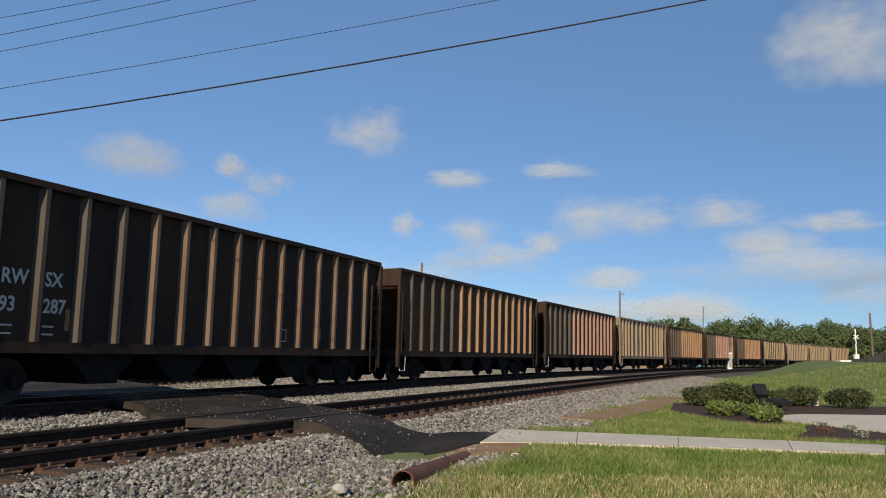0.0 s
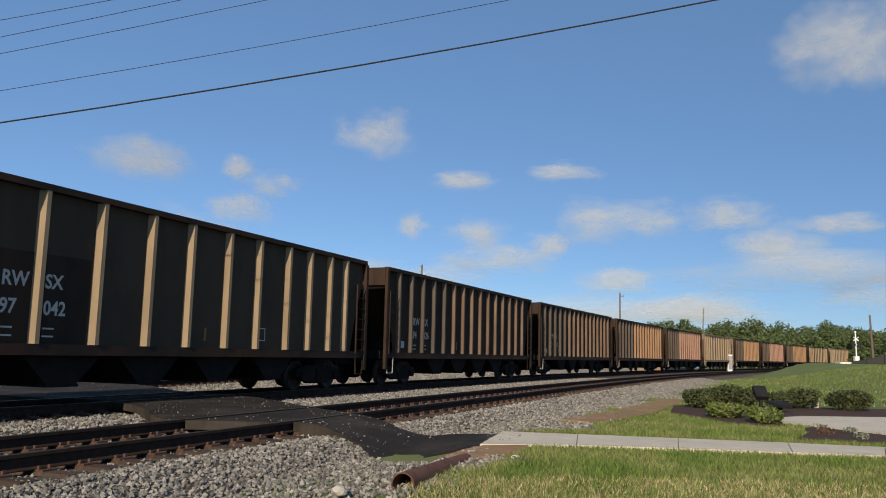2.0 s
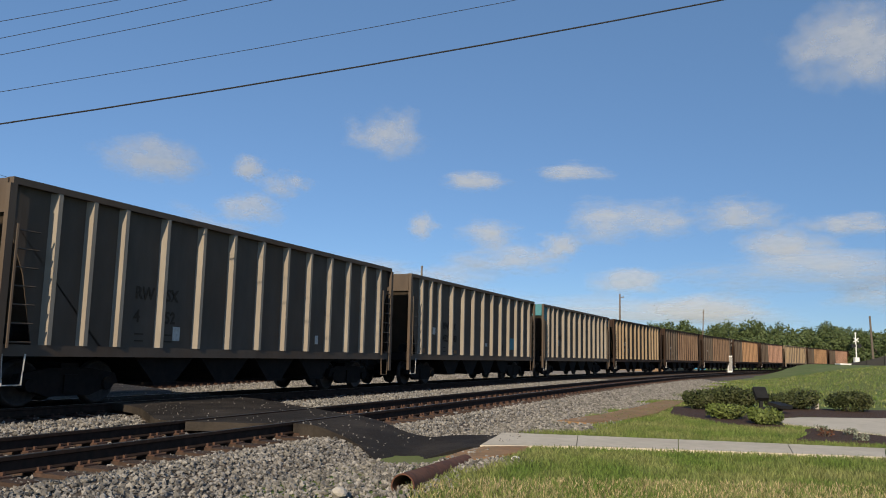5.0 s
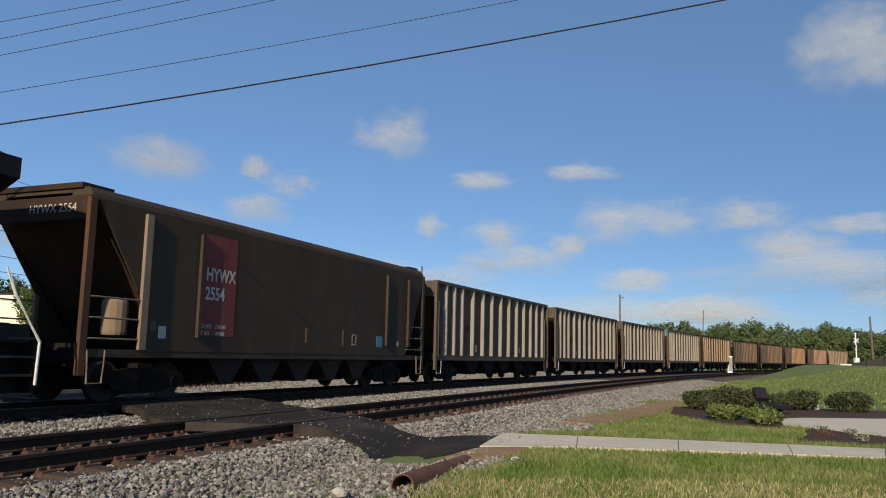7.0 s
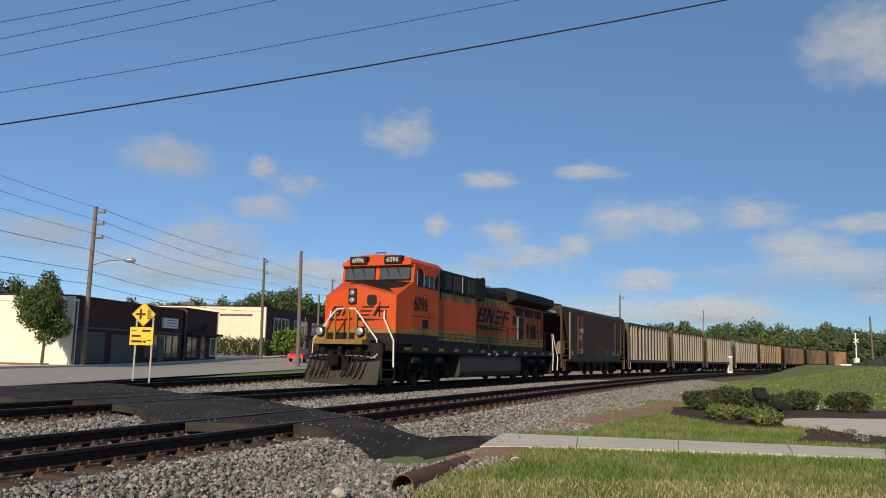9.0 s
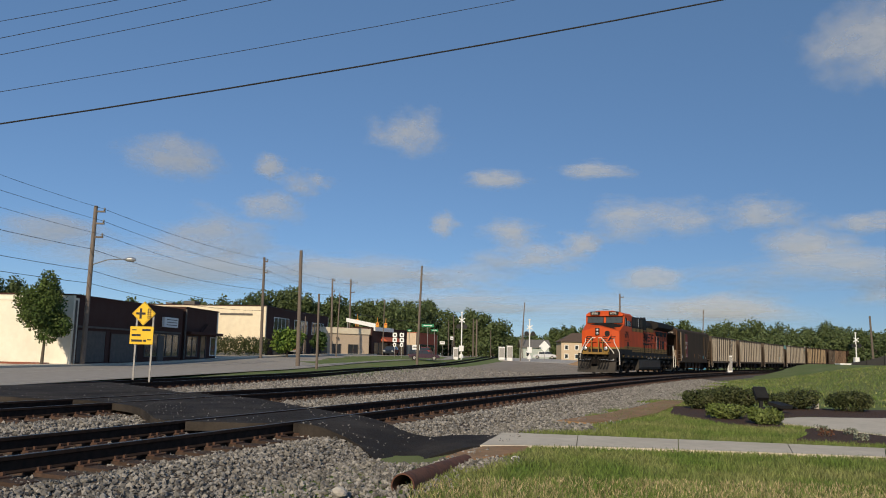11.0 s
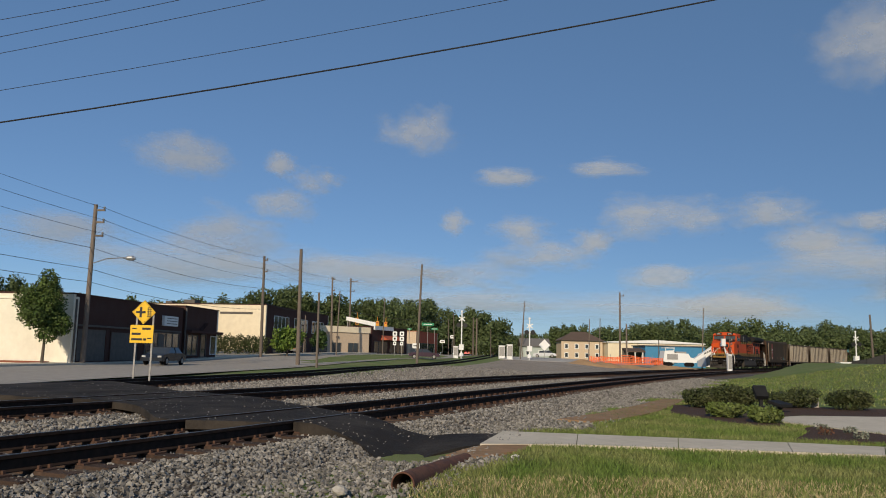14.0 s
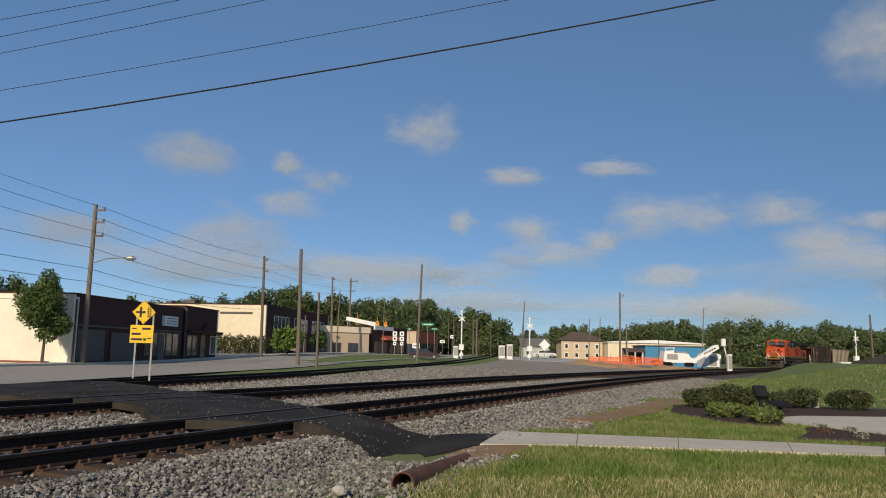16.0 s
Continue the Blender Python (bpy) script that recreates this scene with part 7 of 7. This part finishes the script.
tr = thing("site_trailer", "small white box trailer on the building ground", "trailer", pose(36.1, 108, 0.0))
part("body", Kit().box(0, 0, 0.15, 2.1, 3.5, 1.75), M_SIGNWHITE, tr)
part("roof", Kit().slab([(-0.05, 1.75), (2.15, 1.75), (1.6, 1.98), (0.3, 1.98)], -0.05, 3.55), M_SIGNWHITE, tr)
part("door", Kit().box(0.5, -0.02, 0.25, 1.5, 0.0, 1.6), M_GALV, tr)
part("wheel", Kit().turned([(0.28, -0.1), (0.3, 0), (0.28, 0.1)], "x", 14, pose(2.15, 1.8, 0.25)), M_UNDER, tr)
lift = thing("bucket_lift", "white lift bucket raised beside the signal post", "construction machine", pose(36.4, 102, 0))
part("bucket", Kit().bevel_box(-0.25, -0.25, 2.9, 0.25, 0.25, 3.85, 0.05), M_SIGNWHITE, lift)
part("boom", Kit().rod((0.1, 0, 2.95), (0.9, 0.5, -0.1), 0.08), M_SIGNWHITE, lift)

# black screen fence on the bank
fence = thing("screen_fence", "black fabric screen fence along the grassy bank", "fence")
ln = [(49.5, 96, 1.0), (51.0, 95, 1.3), (52.6, 94, 1.9), (54.5, 93.4, 2.1), (57.5, 93, 2.2), (62, 93, 2.4)]
for (x0, y0, z0), (x1, y1, z1) in zip(ln, ln[1:]):
    part("screen", Kit().add([(x0, y0, -0.3), (x1, y1, -0.3), (x1, y1, z1 + 0.3), (x0, y0, z0 + 0.3), (x0, y0 + 0.03, -0.3), (x1, y1 + 0.03, -0.3), (x1, y1 + 0.03, z1 + 0.3), (x0, y0 + 0.03, z0 + 0.3)],
                                   [(0, 1, 2, 3), (5, 4, 7, 6), (3, 2, 6, 7), (0, 4, 5, 1), (0, 3, 7, 4), (1, 5, 6, 2)]), M_SIGNBLACK, fence)
    part("post", Kit().rod((x1, y1 - 0.05, -0.3), (x1, y1 - 0.05, z1 + 0.5), 0.05), M_BLACKMETAL, fence)


# ---------- vehicles ----------
def build_car(name, label, paint, length=4.6, h=1.42, w=1.78, tall=0.0):
    """x forward."""
    c = thing(name, label, "car")
    L = length / 2
    body = Kit().slab([(-L, 0.35), (-L + 0.05, 0.75), (-L + 0.5, 0.92 + tall), (-1.0, 0.95), (0.9, 0.95), (L - 0.3, 0.82), (L, 0.6), (L - 0.02, 0.32)], -w / 2, w / 2)
    part("body", body, paint, c)
    cab = Kit().add([(-L + 0.45 + 0.3 * (tall == 0), y * w / 2 * 0.97, 0.92) for y in (-1, 1)] + [(-1.0 - tall, y * w / 2 * 0.78, h) for y in (-1, 1)] + [(0.35, y * w / 2 * 0.78, h) for y in (-1, 1)] + [(1.15, y * w / 2 * 0.97, 0.92) for y in (-1, 1)],
                    [(0, 1, 3, 2), (2, 3, 5, 4), (4, 5, 7, 6), (0, 2, 4, 6), (1, 7, 5, 3), (0, 6, 7, 1)])
    part("cabin_glass", cab, M_WINDOW, c, "dark car windows")
    part("roof", Kit().bevel_box(-1.0 - tall, -w / 2 * 0.79, h - 0.02, 0.38, w / 2 * 0.79, h + 0.03, 0.08), paint, c)
    for y in (-1, 1):
        for x in (-L + 0.85, L - 0.85):
            wh = part("wheel", Kit().turned([(0.2, -0.1), (0.32, -0.09), (0.33, 0.0), (0.32, 0.09), (0.2, 0.1)], "y", 18, pose(x, y * (w / 2 - 0.08), 0.33)), M_UNDER, c)
            part("rim", Kit().turned([(0.05, 0.0), (0.19, 0.01), (0.21, 0.0)], "y", 14, pose(x, y * (w / 2 + 0.03), 0.33)), M_GALV, wh)
        part("headlight", Kit().box(L - 0.22, y * w * 0.36 - 0.15, 0.62, L - 0.02, y * w * 0.36 + 0.15, 0.75), L_CHROME, c)
        part("tail_light", Kit().box(-L + 0.0, y * w * 0.38 - 0.14, 0.66, -L + 0.08, y * w * 0.38 + 0.14, 0.82), M_AWNING, c)
        part("pillar", Kit().rod((-0.25, y * w / 2 * 0.975, 0.93), (-0.25, y * w / 2 * 0.79, h), 0.03), paint, c)
    return c


C_DARK = material("dark_blue_car_paint", (0.02, 0.025, 0.035), (0.018, 0.022, 0.03), scale=3, rough=0.25)
C_RED = material("red_car_paint", (0.55, 0.03, 0.03), (0.48, 0.025, 0.025), scale=3, rough=0.3)
C_SILVER = material("silver_car_paint", (0.55, 0.56, 0.57), (0.5, 0.5, 0.51), scale=3, rough=0.3, metal=0.4)
C_PLUM = material("plum_car_paint", (0.06, 0.035, 0.05), (0.05, 0.03, 0.042), scale=3, rough=0.25)


def on_street(s, off, away):
    x, y, a = street_line(s, off)
    return pose(x, y, town_z(x, y) - 0.005, 0, 0, (90 if away else 270) - math.degrees(a))


sedan = build_car("sedan", "dark blue sedan driving along the street", C_DARK)
sedan.scale = (0.8, 0.8, 0.8)
drifting.append((sedan, [(0.5 * i, on_street(43.2 - 16.2 * (0.5 * i - 14.5), -1.6, False)) for i in range(33)]))
red_car = build_car("hatchback", "red car driving away along the street", C_RED, 4.2, 1.45)
red_car.scale = (0.8, 0.8, 0.8)
drifting.append((red_car, [(0.5 * i, on_street(70.7 + 18.4 * (0.5 * i - 9.0), 1.6, True)) for i in range(33)]))
for nm, lab, paint, x, y, rz in (("sedan", "plum sedan waiting at the junction", C_PLUM, -1.8, 88, 0), ("sedan", "silver car far down the street", C_SILVER, -8.6, 118, 80),
                                 ("pickup", "dark car parked before the dark building", C_DARK, -17.0, 92, 85), ("sedan", "dark blue car parked by the blue building", C_DARK, 31.5, 112, 175), ("sedan", "silver car parked beyond the far crossing", C_SILVER, 15.5, 118, 170)):
    c = build_car(nm, lab, paint)
    c.matrix_basis = pose(x, y, town_z(x, y) - (0.0 if x < 20 else 0.05), 0, 0, rz)
    c.scale = (0.75, 0.75, 0.75)

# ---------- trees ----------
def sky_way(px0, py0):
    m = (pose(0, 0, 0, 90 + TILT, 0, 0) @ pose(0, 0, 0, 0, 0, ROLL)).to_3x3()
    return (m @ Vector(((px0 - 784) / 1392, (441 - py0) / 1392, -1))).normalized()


M_LEAF_MID = leaf_material("mid_green_leaf", (0.055, 0.09, 0.02), (0.08, 0.115, 0.028))
build_tree(-22.85, 45.6, 0.0, 5.5, 1.5, 3, 14000, 0.075, M_LEAF_MID, "leafy green street tree before the white wall", 0.14)
rnd = random.Random(12)
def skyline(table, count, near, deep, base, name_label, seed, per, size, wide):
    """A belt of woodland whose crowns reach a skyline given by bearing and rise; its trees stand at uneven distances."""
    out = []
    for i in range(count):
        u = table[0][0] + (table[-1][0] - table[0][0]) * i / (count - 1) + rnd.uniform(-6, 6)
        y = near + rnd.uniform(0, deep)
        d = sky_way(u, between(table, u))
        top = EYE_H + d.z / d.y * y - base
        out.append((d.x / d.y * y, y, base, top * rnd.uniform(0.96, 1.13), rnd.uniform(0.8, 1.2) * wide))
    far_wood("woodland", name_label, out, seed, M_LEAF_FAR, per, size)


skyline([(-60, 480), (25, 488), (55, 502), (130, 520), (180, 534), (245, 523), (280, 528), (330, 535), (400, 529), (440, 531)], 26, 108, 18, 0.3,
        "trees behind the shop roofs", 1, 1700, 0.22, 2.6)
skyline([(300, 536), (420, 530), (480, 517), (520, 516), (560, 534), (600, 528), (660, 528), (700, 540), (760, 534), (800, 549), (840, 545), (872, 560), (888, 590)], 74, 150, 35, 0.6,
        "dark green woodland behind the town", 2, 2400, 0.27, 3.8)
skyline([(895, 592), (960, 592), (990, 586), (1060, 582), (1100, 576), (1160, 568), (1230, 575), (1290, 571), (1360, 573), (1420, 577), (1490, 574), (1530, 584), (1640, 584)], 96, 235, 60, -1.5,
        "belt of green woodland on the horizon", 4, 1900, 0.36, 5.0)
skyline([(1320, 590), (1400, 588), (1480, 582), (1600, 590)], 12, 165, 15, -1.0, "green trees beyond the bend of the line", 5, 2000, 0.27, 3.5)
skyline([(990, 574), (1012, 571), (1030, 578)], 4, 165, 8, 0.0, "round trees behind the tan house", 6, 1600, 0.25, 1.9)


# ---------- clouds ----------
def cloud_material(seed):
    m = bpy.data.materials.new("cloud_vapour")
    m.use_nodes = True
    nt = m.node_tree
    n, li = nt.nodes, nt.links
    n.remove(n["Principled BSDF"])
    out = n["Material Output"]
    co = n.new("ShaderNodeTexCoord")
    mp = n.new("ShaderNodeMapping")
    mp.inputs["Location"].default_value = (seed * 7.3, seed * 3.1, seed)
    li.new(co.outputs["Object"], mp.inputs["Vector"])
    tex = n.new("ShaderNodeTexNoise")
    tex.inputs["Scale"].default_value, tex.inputs["Detail"].default_value, tex.inputs["Roughness"].default_value = 1.7, 8, 0.62
    li.new(mp.outputs["Vector"], tex.inputs["Vector"])
    ln_ = n.new("ShaderNodeVectorMath")
    ln_.operation = "LENGTH"
    li.new(co.outputs["Object"], ln_.inputs[0])
    fall = n.new("ShaderNodeMapRange")
    fall.interpolation_type = "SMOOTHSTEP"
    for nm, v in (("From Min", 1.0), ("From Max", 0.0), ("To Min", -0.36), ("To Max", 0.36)):
        fall.inputs[nm].default_value = v
    li.new(ln_.outputs["Value"], fall.inputs["Value"])
    add = n.new("ShaderNodeMath")
    li.new(tex.outputs["Fac"], add.inputs[0])
    li.new(fall.outputs["Result"], add.inputs[1])
    al = n.new("ShaderNodeMapRange")
    al.interpolation_type = "SMOOTHSTEP"
    for nm, v in (("From Min", 0.40), ("From Max", 0.88), ("To Min", 0.0), ("To Max", 0.72)):
        al.inputs[nm].default_value = v
    li.new(add.outputs[0], al.inputs["Value"])
    dif = n.new("ShaderNodeBsdfDiffuse")
    dif.inputs["Color"].default_value = (0.35, 0.37, 0.40, 1)
    bp = n.new("ShaderNodeBump")
    bp.inputs["Strength"].default_value, bp.inputs["Distance"].default_value = 0.6, 0.5
    li.new(tex.outputs["Fac"], bp.inputs["Height"])
    li.new(bp.outputs["Normal"], dif.inputs["Normal"])
    tr_ = n.new("ShaderNodeBsdfTransparent")
    mx = n.new("ShaderNodeMixShader")
    li.new(al.outputs["Result"], mx.inputs[0])
    li.new(tr_.outputs[0], mx.inputs[1])
    li.new(dif.outputs[0], mx.inputs[2])
    li.new(mx.outputs[0], out.inputs["Surface"])
    return m


CLOUD_R = 1500.0


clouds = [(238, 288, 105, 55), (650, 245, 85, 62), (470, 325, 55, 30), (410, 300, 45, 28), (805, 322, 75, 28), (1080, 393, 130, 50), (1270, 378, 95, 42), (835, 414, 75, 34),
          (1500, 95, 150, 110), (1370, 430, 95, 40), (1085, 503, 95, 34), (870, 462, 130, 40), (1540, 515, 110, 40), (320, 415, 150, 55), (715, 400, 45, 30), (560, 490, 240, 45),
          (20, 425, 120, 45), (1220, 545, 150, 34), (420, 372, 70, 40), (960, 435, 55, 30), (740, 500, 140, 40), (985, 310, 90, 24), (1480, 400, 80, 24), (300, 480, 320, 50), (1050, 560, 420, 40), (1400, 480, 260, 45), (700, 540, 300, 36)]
for i, (cx, cy, w, h) in enumerate(clouds):
    bm = bmesh.new()
    bmesh.ops.create_uvsphere(bm, u_segments=20, v_segments=12, radius=1)
    bmesh.ops.delete(bm, geom=[v for v in bm.verts if v.co.y > 0.05], context="VERTS")
    for v in bm.verts:
        v.co.y *= 0.25
    me = bpy.data.meshes.new("cloud")
    bm.to_mesh(me)
    bm.free()
    me.materials.append(cloud_material(i + 1))
    me.shade_smooth()
    ob = tagged(new("cloud", me), "small soft white fair-weather cloud", "cloud", group="drifting clouds")
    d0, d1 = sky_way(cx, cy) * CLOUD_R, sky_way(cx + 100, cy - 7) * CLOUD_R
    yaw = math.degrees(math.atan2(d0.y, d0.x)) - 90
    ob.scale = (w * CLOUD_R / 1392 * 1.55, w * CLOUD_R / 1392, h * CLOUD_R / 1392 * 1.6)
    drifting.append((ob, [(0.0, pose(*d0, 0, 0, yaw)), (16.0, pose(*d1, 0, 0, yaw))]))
# ---------- what moves ----------
# where the rear end of the covered hopper is along the main track
RUN = [(0.0, -108.4), (0.5, -99.9), (1.5, -83.1), (2.5, -66.2), (3.5, -49.2), (4.0, -40.7), (6.5, 2.4), (7.5, 19.65), (8.5, 36.6), (9.0, 45.1), (11.4, 87.0), (12.5, 105.0), (13.5, 122.2), (14.5, 139.2), (15.5, 156.4), (16.0, 164.8)]


def run_at(t):
    for (t0, a), (t1, b) in zip(RUN, RUN[1:]):
        if t <= t1:
            return a + (b - a) * (t - t0) / (t1 - t0)
    return RUN[-1][1]


def car_pose(s, half=5.3):
    """A car stands on the track by its two trucks."""
    x0, y0, a = along(s - half)
    x1, y1, a = along(s + half)
    return pose((x0 + x1) / 2, (y0 + y1) / 2, 0.005, 0, 0, math.degrees(math.atan2(y1 - y0, x1 - x0)))


def motions():
    for car, lead in train:
        walk(car, [(0.5 * i, car_pose(run_at(0.5 * i) + lead)) for i in range(33)])
    for body, rows in drifting:
        walk(body, rows)


motions()
